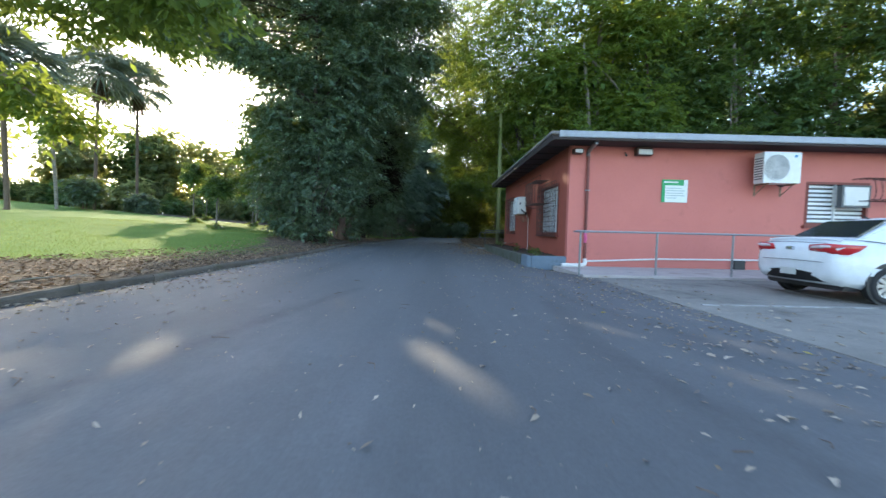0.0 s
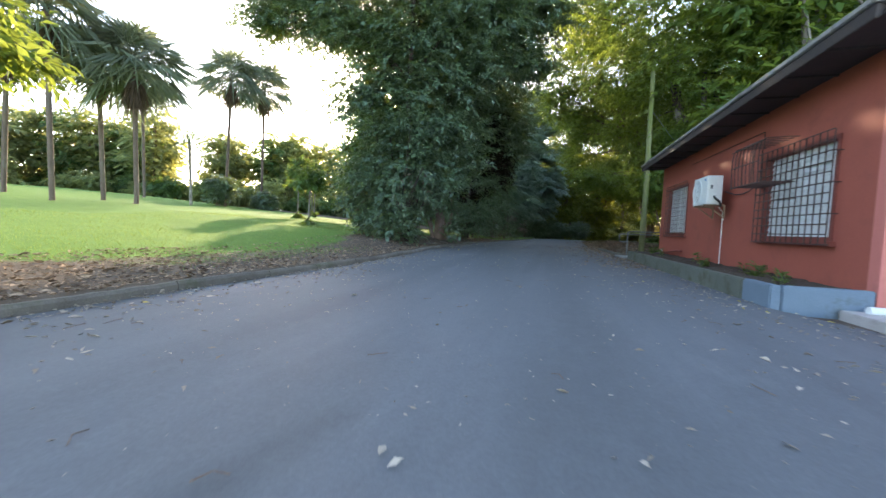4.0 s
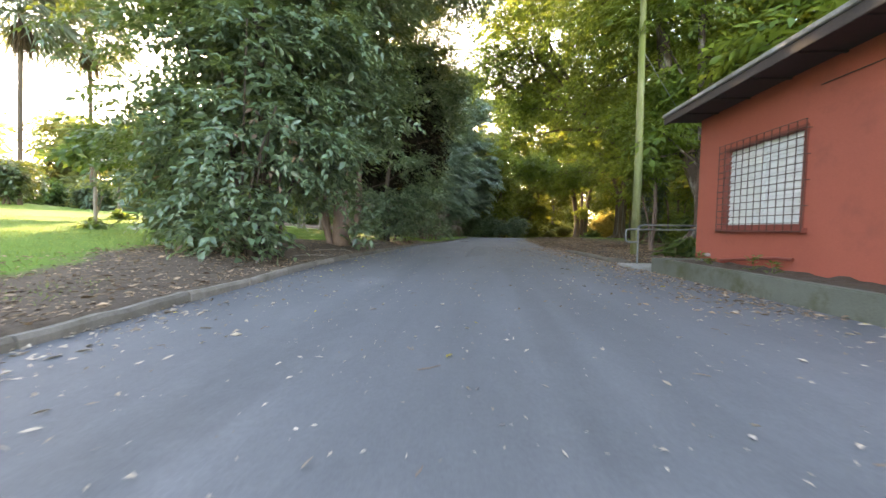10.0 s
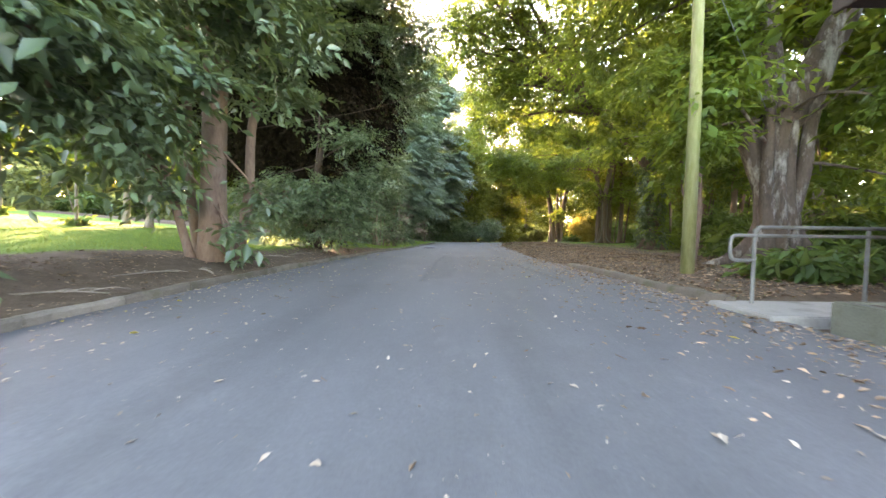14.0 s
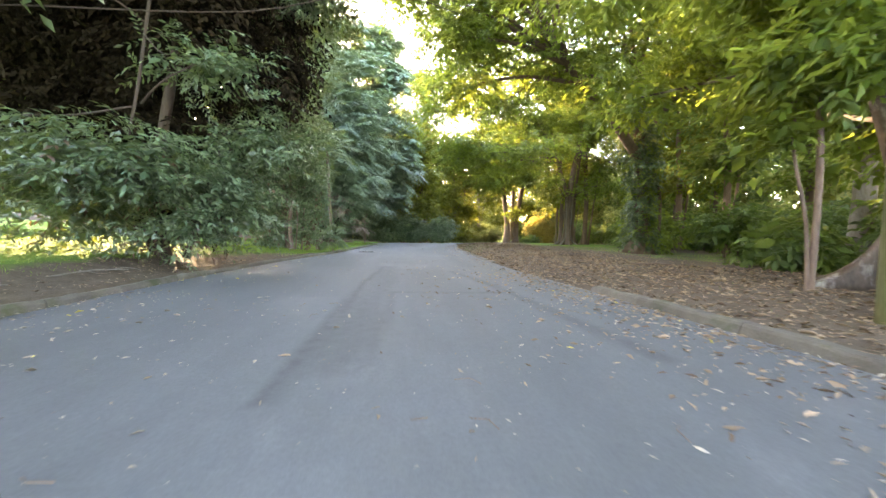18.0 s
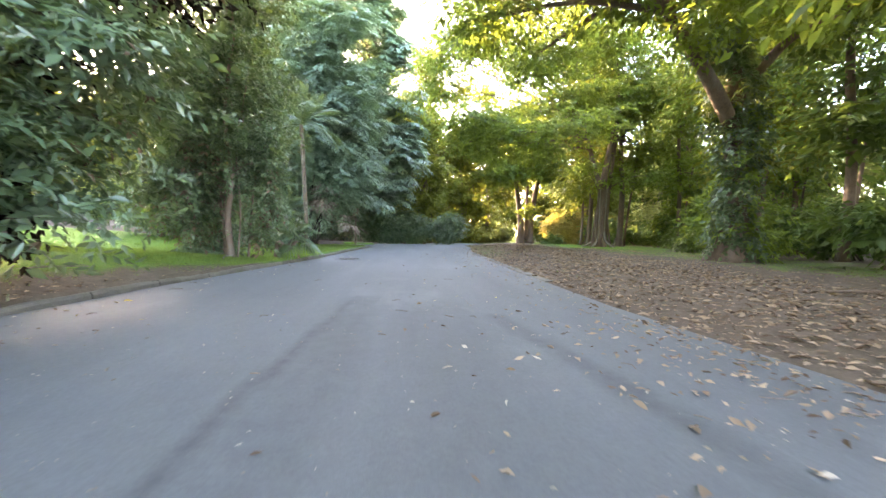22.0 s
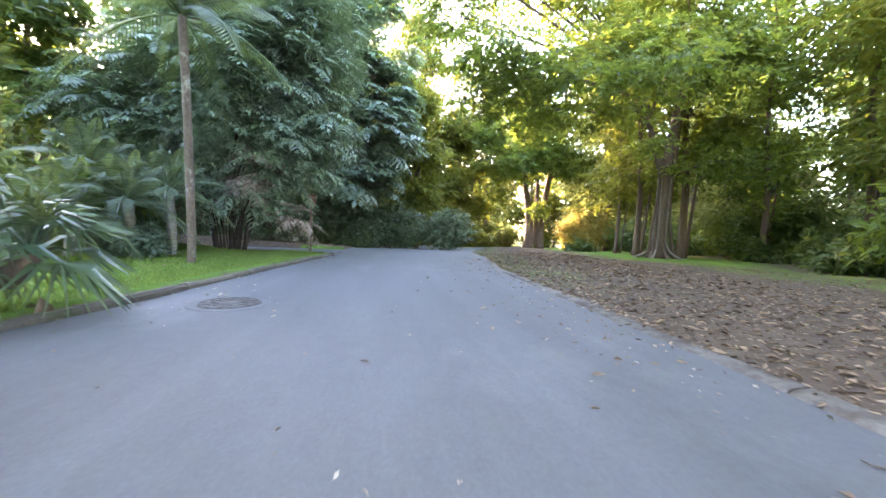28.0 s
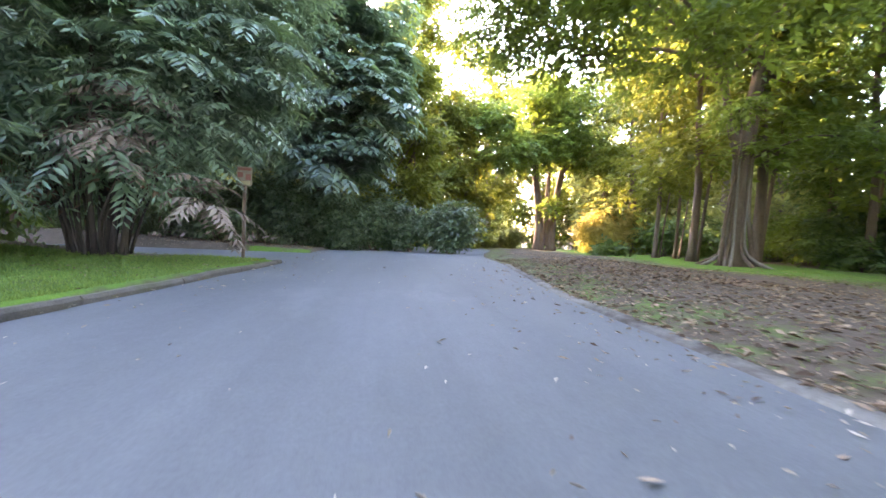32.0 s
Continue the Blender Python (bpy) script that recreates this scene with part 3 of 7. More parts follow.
def tree(name, x, y, z, stems, blobs, count, leaf_mat, bark, label, category="tree", group="", leaf=0.24, per=9, spray=0.8, droop=0.45, shell=0.5, limbs=True, seed=1, wide=0.42, bare=(), dry=0, flare=None, lump=0.35, limb_r=0.1, core=0.14, shelf=0.0, sides=14, face=0.75, tuft=None):
    """Stems are (points, radius at foot, radius at top), places from the tree's foot; blobs carry the leaves."""
    root = thing(name, pose(x, y, z), label, category, group)
    rnd = random.Random(seed)
    count, leaf = int(count * 0.84), leaf * 1.05
    tops = []
    for i, (pts, r0, r1) in enumerate(stems):
        cp = curve_points(pts, 6)
        n = len(cp)
        rr = [r0 + (r1 - r0) * (k / (n - 1)) + 0.35 * r0 * math.exp(-3.2 * cp[k].z / max(0.2, 4 * r0)) for k in range(n)]
        part("trunk" if i == 0 else "stem", tube(cp, rr, (sides if i == 0 else 14) if r0 > 0.2 else 8, 0.05 if sides == 14 else 0.02, seed + i, flare if i == 0 else None), bark, root, smooth=True)
        tops.append((cp[n // 2], cp[-1], r1))
    if limbs:
        for i, bl in enumerate(blobs):
            c = Vector(bl[:3])
            half, top, r1 = min(tops, key=lambda t: (t[1] - c).length)
            start = top if c.z > top.z + 0.5 else half.lerp(top, rnd.uniform(0.2, 0.9))
            if (c - start).length < 0.6:
                continue
            mid = start.lerp(c, 0.5) + Vector((rnd.uniform(-0.3, 0.3), rnd.uniform(-0.3, 0.3), rnd.uniform(0, 0.5)))
            r = min(limb_r, r1 * 0.9)
            part("limb", tube(curve_points([start, mid, c], 4), [r * (1 - 0.075 * k) for k in range(9)], 7, 0.06, seed + i), bark, root, smooth=True)
    for pts, r0, r1 in bare:
        cp = curve_points(pts, 4)
        part("branch", tube(cp, [r0 + (r1 - r0) * k / (len(cp) - 1) for k in range(len(cp))], 6, 0.08, seed), bark, root, smooth=True)
    v, f = sprays(seed, blobs, count, leaf, per, spray, droop, shell, wide, lump, shelf, face)
    if core:
        v2, f2 = sprays(seed + 3, [(b[0], b[1], b[2], 0.62 * b[3], 0.62 * b[4], 0.62 * b[5]) for b in blobs], int(count * core * 1.6), leaf * 1.45, 7, spray * 1.2, droop, 0.15, 0.5, lump)
        f = np.concatenate([f, f2 + len(v)])
        v = np.concatenate([v, v2])
    if tuft:
        v2, f2 = tufts(seed + 5, blobs, *tuft)
        f = np.concatenate([f, f2 + len(v)])
        v = np.concatenate([v, v2])
    v, f = let_sun_in(v, f, (x, y, z))
    crown = new("crown", poly_mesh("crown", v, f, leaf_mat))
    crown.parent = root
    if dry:
        low = [b for b in blobs if b[2] - b[5] < 2.6] or blobs
        v, f = sprays(seed + 7, [(b[0], b[1], b[2] - 0.2 * b[5], 0.7 * b[3], 0.7 * b[4], 0.7 * b[5]) for b in low], dry, leaf * 1.1, 7, spray, 1.2, 0.4)
        d = new("dead_leaves", poly_mesh("dead_leaves", v, f, leaf_dead))
        d.parent = root
        d["label"] = "hanging dry brown leaves"
    return root

# ---- plan of the ground ----
LEFT = ((-90, -6.05), (5, -6.0), (9, -5.92), (12, -5.8), (15, -5.9), (18, -6.12), (21, -6.4), (24, -6.35), (27, -6.18), (31, -6.0), (35, -5.55), (38, -5.0), (41, -4.45), (45, -4.05), (48, -3.7), (51, -3.3), (60, -3.1), (70, 0.0), (90, 7.0), (400, 7.0))
RIGHT = ((-90, 3.25), (8.2, 3.25), (10.4, 2.3), (21.3, 2.2), (29, 2.0), (33, 1.75), (38, 1.85), (43, 2.1), (47, 2.3), (53, 3.4), (57, 3.8), (62, 5.2), (70, 8.0), (90, 13.0), (400, 13.0))


def edge(table, y):
    return np.interp(y, [p[0] for p in table], [p[1] for p in table])


def smooth(a, b, v):
    t = np.clip((np.asarray(v, float) - a) / (b - a), 0, 1)
    return t * t * (3 - 2 * t)


def ground_z(x, y):
    """Height of the verge and the lawn; the bed under the road lies lower."""
    x, y = np.asarray(x, float), np.asarray(y, float)
    dl, dr = edge(LEFT, y) - x, x - edge(RIGHT, y)
    bank = smooth(14, 20, y) * (1 - smooth(36, 41, y))
    left = 0.1 + (0.05 + 0.3 * bank) * smooth(0.2, 2.0, dl) + 0.076 * np.clip(dl - 2.2, 0, 40) + 0.03 * np.clip(dl - 42.2, 0, 60)
    left = left - 0.035 * np.clip(dl - 2.2, 0, 9) * smooth(34, 44, y)
    left = left + 0.05 * np.sin(x * 0.9 + 1.3 * np.sin(y * 0.5)) * np.sin(y * 0.7) * smooth(1, 4, dl)
    branch = smooth(51.2, 51.8, y) * (1 - smooth(55.4, 56.0, y)) * smooth(-0.5, 0.1, dl) * (1 - smooth(38, 44, dl))
    left = left * (1 - branch) - 0.06 * branch
    right = 0.06 - 0.06 * smooth(29.2, 30.0, y) * (1 - smooth(0.1, 0.8, dr)) + 0.1 * smooth(0.2, 2.5, dr) + 0.04 * np.sin(x * 1.1) * np.sin(y * 0.8 + x * 0.3) * smooth(0.5, 3, dr)
    built = 1 - smooth(22.0, 22.6, y)
    right = right * (1 - built) - 0.08 * built
    z = np.where(dl > 0, left, np.where(dr > 0, right, -0.06))
    return z - 0.022 * np.clip(y - 57, 0, 60)


def grass_share(x, y):
    """One where grass grows, nought where litter lies."""
    dl, dr = edge(LEFT, y) - x, x - edge(RIGHT, y)
    width = 3.4 - 1.5 * smooth(5, 9, y) + 0.9 * smooth(16, 19, y) - 2.0 * smooth(24, 28.5, y) - 0.55 * smooth(37.0, 41.0, y)
    left = smooth(0, 1.4, dl - width + 0.6 * smooth(30, 36, y) + 0.8 * smooth(36, 39, y)) * 0.9 + 0.02
    left = np.maximum(left, 0.42 * smooth(7.5, 9.5, y) * (1 - smooth(14.5, 17, y)) * smooth(0.4, 1.6, dl))
    left = left * (1 - 0.28 * smooth(37, 42, y) * (1 - smooth(3, 6, dl)))
    left = np.where((y > 56.2) | ((y > 50.4) & (dl > 2)), 0.15, left)
    mid = smooth(40, 45, y) * (1 - smooth(1.0, 2.8, dr)) * 0.36
    far = 0.42 * smooth(6, 8.5, dr) * (1 - smooth(12, 16, dr)) + 0.36 * smooth(48, 54, y) * smooth(3, 6, dr) * (1 - smooth(14, 20, dr))
    right = np.clip(np.maximum(mid, far), 0, 0.95) + 0.06
    return np.where(dl > 0, left, np.where(dr > 0, right, 0.0))


STATIONS = np.unique(np.concatenate([np.array([-400, -250, -150, -100, -70, -50, -38, -30, -24, -18, -13, -9]), np.arange(-6, 50, 1.0), np.arange(50, 58, 0.35), np.arange(58, 90, 1.5), np.array([92, 100, 115, 135, 160, 200, 260, 330, 420])]))
OFFSETS = np.array([0.1, 0.4, 0.8, 1.2, 1.6, 2.0, 2.5, 3.0, 3.5, 4.1, 4.8, 5.6, 6.5, 7.5, 8.7, 10, 11.5, 13.5, 16, 19, 23, 28, 34, 42, 55, 75, 100, 150, 250, 400])


def build_ground():
    rows = []
    for y in STATIONS:
        xl, xr = edge(LEFT, y), edge(RIGHT, y)
        rows.append(np.concatenate([xl - OFFSETS[::-1], [xl + 0.05, (xl + xr) / 2, xr - 0.05], xr + OFFSETS]))
    xs = np.array(rows)
    ys = np.repeat(STATIONS[:, None], xs.shape[1], 1)
    v = np.stack([xs, ys, ground_z(xs, ys)], -1).reshape(-1, 3)
    w = xs.shape[1]
    i = (np.arange(len(STATIONS) - 1)[:, None] * w + np.arange(w - 1)[None]).ravel()[:, None]
    me = poly_mesh("ground", v, i + np.array([[0, 1, w + 1, w]]), ground_mat)
    at = me.attributes.new("grass", "FLOAT", "POINT")
    at.data.foreach_set("value", grass_share(v[:, 0], v[:, 1]).astype(np.float32))
    me.shade_smooth()
    return tagged(new("ground", me), "green lawn and brown leaf-littered verges beside the road", "ground", kind="structure")


def strip(name, y0, y1, x_of0, x_of1, z, material, step=1.0, cols=8):
    ys = np.linspace(y0, y1, max(2, int((y1 - y0) / step) + 1))
    rows = []
    for y in ys:
        a, b = x_of0(y), x_of1(y)
        xs = np.linspace(a, b, cols)
        rows.append(np.stack([xs, np.full(cols, y), np.full(cols, z) - 0.022 * np.clip(y - 57, 0, 60)], -1))
    v = np.concatenate(rows)
    i = (np.arange(len(ys) - 1)[:, None] * cols + np.arange(cols - 1)[None]).ravel()[:, None]
    me = poly_mesh(name, v, i + np.array([[0, 1, cols + 1, cols]]), material)
    return new(name, me)


ground = build_ground()
# tar seams and worn bands of old repairs: points along each, half width, strength
SEAMS = (([(-2.0, 33.4), (-2.15, 31.6), (-2.28, 30.2), (-2.33, 28.4), (-2.37, 26.6), (-2.42, 24.8)], 0.07, 0.8),
         ([(-1.85, 33.6), (-1.9, 31.0), (-2.05, 28.6), (-2.15, 25.5)], 0.3, 0.4),
         ([(-1.68, 28.95), (-1.76, 27.2), (-1.84, 25.4)], 0.07, 0.45), ([(-1.7, 28.93), (-0.8, 28.9), (0.15, 28.86)], 0.09, 0.55),
         ([(-0.12, 32.4), (0.05, 31.2), (0.3, 29.8), (0.45, 27.6), (0.62, 25.4)], 0.13, 0.6), ([(-0.9, 33.0), (-0.95, 30.0), (-1.0, 26.0)], 0.5, 0.22),
         ([(-0.4, -2.0), (-0.6, 8.0), (-0.7, 20.0)], 0.35, 0.22), ([(-3.2, 3.0), (-3.6, 12.0), (-3.7, 24.0)], 0.3, 0.25), ([(-3.4, -1.0), (-2.6, 2.6), (-1.9, 5.6)], 0.12, 0.4), ([(1.2, 4.6), (1.0, 2.4), (1.5, -0.5)], 0.14, 0.4), ([(2.0, 7.5), (1.6, 5.0), (2.4, 2.0)], 0.1, 0.35), ([(-1.4, 13.0), (-1.3, 17.0), (-1.25, 21.0)], 0.16, 0.3), ([(-3.3, 34.0), (-2.9, 40.0), (-2.4, 48.0)], 0.4, 0.25), ([(0.6, 34.0), (0.7, 40.0), (1.1, 48.0)], 0.35, 0.2))


def seam_share(x, y):
    out = np.zeros_like(x)
    for pts, w, k in SEAMS:
        p = np.array(pts)
        for (x0, y0), (x1, y1) in zip(p, p[1:]):
            t = np.clip(((x - x0) * (x1 - x0) + (y - y0) * (y1 - y0)) / ((x1 - x0) ** 2 + (y1 - y0) ** 2), 0, 1)
            d = np.hypot(x - x0 - t * (x1 - x0), y - y0 - t * (y1 - y0)) / w
            out = np.maximum(out, k * np.exp(-d ** 4))
    return out


def build_road():
    ys = np.unique(np.concatenate([np.linspace(-60, -4, 29), np.arange(-4, 24, 0.25), np.arange(24, 34.5, 0.1), np.arange(34.5, 58, 0.3), np.linspace(58, 130, 73)]).round(3))
    cols = 84
    u = np.linspace(0, 1, cols)
    xs = np.array([edge(LEFT, y) + (edge(RIGHT, y) - edge(LEFT, y)) * u for y in ys])
    yy = np.repeat(ys[:, None], cols, 1)
    v = np.stack([xs, yy, -0.022 * np.clip(yy - 57, 0, 60)], -1).reshape(-1, 3)
    i = (np.arange(len(ys) - 1)[:, None] * cols + np.arange(cols - 1)[None]).ravel()[:, None]
    me = poly_mesh("road", v, i + np.array([[0, 1, cols + 1, cols]]), asphalt)
    at = me.attributes.new("tar", "FLOAT", "POINT")
    at.data.foreach_set("value", seam_share(v[:, 0], v[:, 1]).astype(np.float32))
    return new("road", me)


road = tagged(build_road(), "worn grey-blue asphalt road with scattered leaves", "road", kind="structure")
branch_road = tagged(strip("road_branch", 51.75, 55.5, lambda y: -45.0, lambda y: edge(LEFT, y) + 0.3, 0.004, asphalt, 0.5, 40), "asphalt side road branching off between trees", "road", kind="structure")

# ---- kerbs: cast stretches with joints ----
def kerb_run(name, table, sign, y0, y1, top, width, label, lean=0.0, step=1.5):
    root = thing(name, pose(0, 0, 0), label, "kerb", kind="structure")
    rnd = random.Random(5)
    y = y0
    while y < y1 - 0.2:
        ye = min(y + step * rnd.uniform(0.8, 1.3), y1)
        bm = bmesh.new()
        rings = []
        for k in range(9):
            yy = y + 0.012 + (ye - y - 0.024) * k / 8
            x = float(edge(table, yy)) + 0.012 * math.sin(yy * 2.3) + rnd.uniform(-0.012, 0.012)
            h = top - 0.03 * float(smooth(24, 34, yy)) * (top > 0.1) + 0.012 * math.sin(yy * 1.7) + rnd.uniform(-0.011, 0.009) * (1 if top > 0.1 else 0.4)
            prof = [(0.05, -0.1), (0.03, 0.0), (0.0, h * 0.75), (-0.03, h), (-width + 0.03, h + 0.01), (-width, h - 0.03), (-width, -0.1)]
            rings.append([bm.verts.new((x - sign * (-a), yy, b)) if sign < 0 else bm.verts.new((x - a, yy, b)) for a, b in prof])
        for a, b in zip(rings, rings[1:]):
            for k in range(len(a) - 1):
                bm.faces.new((a[k], a[k + 1], b[k + 1], b[k]))
        bm.faces.new(rings[0])
        bm.faces.new(rings[-1][::-1])
        bmesh.ops.recalc_face_normals(bm, faces=bm.faces)
        part("kerb_stone", bm, edging_mat if top < 0.1 else (kerb_mat if 12.5 < y < 21 else kerb_dirty), root)
        y = ye
    return root


kerb_run("kerb_left", LEFT, -1, -8, 51.3, 0.115, 0.17, "weathered concrete kerb with stains and joints")
kerb_run("kerb_right", RIGHT, 1, 22.5, 29.2, 0.12, 0.17, "mossy concrete kerb beside the leaf litter")
kerb_run("edging_right", RIGHT, 1, 35.6, 53, 0.028, 0.2, "flush worn concrete edging strip under leaves", step=2.4)

# ---- parking yard ----
yard = thing("parking_yard", pose(0, 0, 0), "cracked pale concrete parking yard slabs", "pavement", kind="structure")
for i in range(5):
    for j in range(7):
        x0, y0 = 3.26 + i * 3.3, -19.0 + j * 3.85
        part("slab", box(x0, x0 + 3.285, y0, y0 + 3.835, -0.2, 0.002 + 0.004 * ((i + 2 * j) % 3), 0.008), yard_mat, yard)
part("parking_line", box(3.6, 9.6, 4.5, 4.59, -0.01, 0.014), paint_line, yard, "faded white parking line")
part("parking_line", box(4.2, 9.6, 1.55, 1.65, -0.01, 0.014), paint_line, yard, "faded white parking line")
walkway = thing("walkway", pose(0, 0, 0), "pale concrete walkway along the building", "pavement", kind="structure")
for i in range(6):
    part("slab", box(3.1 + i * 2.4, 5.49 + i * 2.4, 7.98, 10.44, -0.2, 0.06, 0.012), pale_concrete, walkway)

# ---- building ----
WX, Y0, Y1, WT, TOP, EAST = 3.52, 10.45, 21.28, 0.2, 3.78, 17.5
house = thing("house", pose(WX, Y0, 0), "low red-painted masonry building with a flat dark-eaved roof", "building")
HM = Matrix.Translation((-WX, -Y0, 0))


def hpart(name, bm, material, parent=house, label=""):
    bmesh.ops.transform(bm, matrix=HM, verts=bm.verts)
    return part(name, bm, material, parent, label)


def wall_with_holes(axis, at, thick, a0, a1, z0, z1, holes):
    """One solid wall; holes: (a0, a1, z0, z1) along it."""
    us = sorted({a0, a1, *[h[0] for h in holes], *[h[1] for h in holes]})
    zs = sorted({z0, z1, *[h[2] for h in holes], *[h[3] for h in holes]})
    bm = bmesh.new()
    at_point = {(u, z, d): bm.verts.new((at + d, u, z) if axis == "y" else (u, at + d, z)) for u in us for z in zs for d in (0, thick)}

    def full(i, j):
        if not (0 <= i < len(us) - 1 and 0 <= j < len(zs) - 1):
            return False
        u, z = (us[i] + us[i + 1]) / 2, (zs[j] + zs[j + 1]) / 2
        return not any(h[0] < u < h[1] and h[2] < z < h[3] for h in holes)
    for i in range(len(us) - 1):
        for j in range(len(zs) - 1):
            if not full(i, j):
                continue
            (u, v), (y, z) = us[i:i + 2], zs[j:j + 2]
            for d in (0, thick):
                bm.faces.new([at_point[q] for q in ((u, y, d), (v, y, d), (v, z, d), (u, z, d))])
            for di, dj, p0, p1 in ((-1, 0, (u, y), (u, z)), (1, 0, (v, y), (v, z)), (0, -1, (u, y), (v, y)), (0, 1, (u, z), (v, z))):
                if not full(i + di, j + dj):
                    bm.faces.new([at_point[q] for q in ((*p0, 0), (*p1, 0), (*p1, thick), (*p0, thick))])
    bmesh.ops.delete(bm, geom=[v for v in bm.verts if not v.link_faces], context="VERTS")
    bmesh.ops.recalc_face_normals(bm, faces=bm.faces)
    return bm


W1, W2, W3 = (11.42, 13.6, 1.03, 2.78), (18.35, 20.5, 1.08, 2.86), (10.95, 12.95, 1.5, 2.85)
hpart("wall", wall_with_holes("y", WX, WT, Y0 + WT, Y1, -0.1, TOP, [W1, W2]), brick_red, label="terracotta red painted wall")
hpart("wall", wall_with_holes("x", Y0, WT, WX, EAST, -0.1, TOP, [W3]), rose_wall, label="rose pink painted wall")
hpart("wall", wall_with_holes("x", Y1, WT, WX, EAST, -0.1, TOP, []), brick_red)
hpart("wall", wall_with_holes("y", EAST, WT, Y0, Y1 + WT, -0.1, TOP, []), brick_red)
hpart("floor", box(WX + 0.2, EAST, Y0 + 0.2, Y1, -0.1, 0.1), concrete)
hpart("roof", box(2.78, EAST + 0.6, 9.72, 21.7, 3.925, 3.985), fascia_mat, label="flat roof slab")
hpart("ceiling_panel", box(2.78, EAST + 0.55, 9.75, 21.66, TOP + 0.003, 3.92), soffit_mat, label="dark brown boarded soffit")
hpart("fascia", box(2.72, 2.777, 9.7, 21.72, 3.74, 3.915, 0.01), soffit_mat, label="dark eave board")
hpart("roof_edge", box(2.68, 2.9, 9.66, 21.74, 3.919, 4.01, 0.015), fascia_mat, label="weathered pale metal roof edge")
hpart("roof_edge", box(2.903, EAST + 0.6, 9.62, 9.716, 3.83, 4.015, 0.012), fascia_white, label="pale metal roof edge")
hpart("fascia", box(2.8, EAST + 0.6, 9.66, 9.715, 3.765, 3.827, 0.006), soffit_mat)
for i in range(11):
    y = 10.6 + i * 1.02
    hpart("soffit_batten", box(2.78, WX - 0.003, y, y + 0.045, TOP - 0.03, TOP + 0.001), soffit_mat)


def jalousie(axis, at, a0, a1, z0, z1, out, label, frame_mat, cells, bar=0.011, stand=0.13, pitch=0.105, blade=0.056, back=None):
    """A louvred window in its opening, with an iron grille standing in front of it. out: the sign of the way outward."""
    win = new("window")
    win.parent = house
    win["label"] = label

    def b(p, q, depth0, depth1, r, s, bevel=0.0):
        d0, d1 = sorted((at + out * depth0, at + out * depth1))
        m = box(d0, d1, p, q, r, s, bevel) if axis == "y" else box(p, q, d0, d1, r, s, bevel)
        bmesh.ops.transform(m, matrix=HM, verts=m.verts)
        return m
    fr = bmesh.new()
    w = 0.07
    for p, q, r, s in ((a0 + 0.001, a0 + w, z0 + 0.001, z1 - 0.001), (a1 - w, a1 - 0.001, z0 + 0.001, z1 - 0.001), (a0 + w, a1 - w, z0 + 0.001, z0 + w), (a0 + w, a1 - w, z1 - w, z1 - 0.001)):
        d0, d1 = sorted((at - out * 0.15, at + out * 0.02))
        add_box(fr, *((d0, d1, p, q, r, s) if axis == "y" else (p, q, d0, d1, r, s)))
    bmesh.ops.transform(fr, matrix=HM, verts=fr.verts)
    part("window_frame", fr, frame_mat, win)
    part("window_sill", b(a0 - 0.08, a1 + 0.08, -0.02, 0.09, z0 - 0.09, z0 - 0.004, 0.008), frame_mat, win)
    part("backing", b(a0 + 0.02, a1 - 0.02, -0.16, -0.15, z0 + 0.02, z1 - 0.02), back or louvre_mat, win)
    n = int((z1 - z0 - 2 * w) / pitch)
    cuts = [a0 + w + 0.005, (a0 + a1) / 2 - 0.02, (a0 + a1) / 2 + 0.02, a1 - w - 0.005]
    part("mullion", b(cuts[1], cuts[2], -0.13, -0.05, z0 + w, z1 - w), louvre_mat, win)
    for p, q in ((cuts[0], cuts[1] - 0.004), (cuts[2] + 0.004, cuts[3])):
        for i in range(n):
            z = z0 + w + (i + 0.5) * (z1 - z0 - 2 * w) / n
            m = b(p, q, -0.104, -0.094, z - blade, z + blade)
            c = Vector((at - out * 0.1, 0, z)) if axis == "y" else Vector((0, at - out * 0.1, z))
            c = HM @ c
            turn = Matrix.Rotation(radians(-18 * (out if axis == "y" else -out)), 4, "Y" if axis == "y" else "X")
            bmesh.ops.transform(m, matrix=Matrix.Translation(c) @ turn @ Matrix.Translation(-c), verts=m.verts)
            part("slat", m, louvre_mat, win)
    g = bmesh.new()
    e = 0.06

    def bars(p0, p1):
        d = [Vector((at + out * p0[0], p0[1], p0[2])), Vector((at + out * p1[0], p1[1], p1[2]))] if axis == "y" else [Vector((p0[1], at + out * p0[0], p0[2])), Vector((p1[1], at + out * p1[0], p1[2]))]
        add_tube(g, [HM @ d[0], HM @ d[1]], bar, 5)
    if not cells:
        return win
    nx, nz = cells
    for i in range(nx + 1):
        a = a0 - e + (a1 - a0 + 2 * e) * i / nx
        bars((stand, a, z0 - e), (stand, a, z1 + e))
    for i in range(nz + 1):
        z = z0 - e + (z1 - z0 + 2 * e) * i / nz
        bars((stand + 0.014, a0 - e, z), (stand + 0.014, a1 + e, z))
        if i % 3 == 0:
            bars((0.0, a0 - e, z), (stand, a0 - e, z))
            bars((0.0, a1 + e, z), (stand, a1 + e, z))
    part("grille", g, iron, win, "rusted iron window grille")
    return win


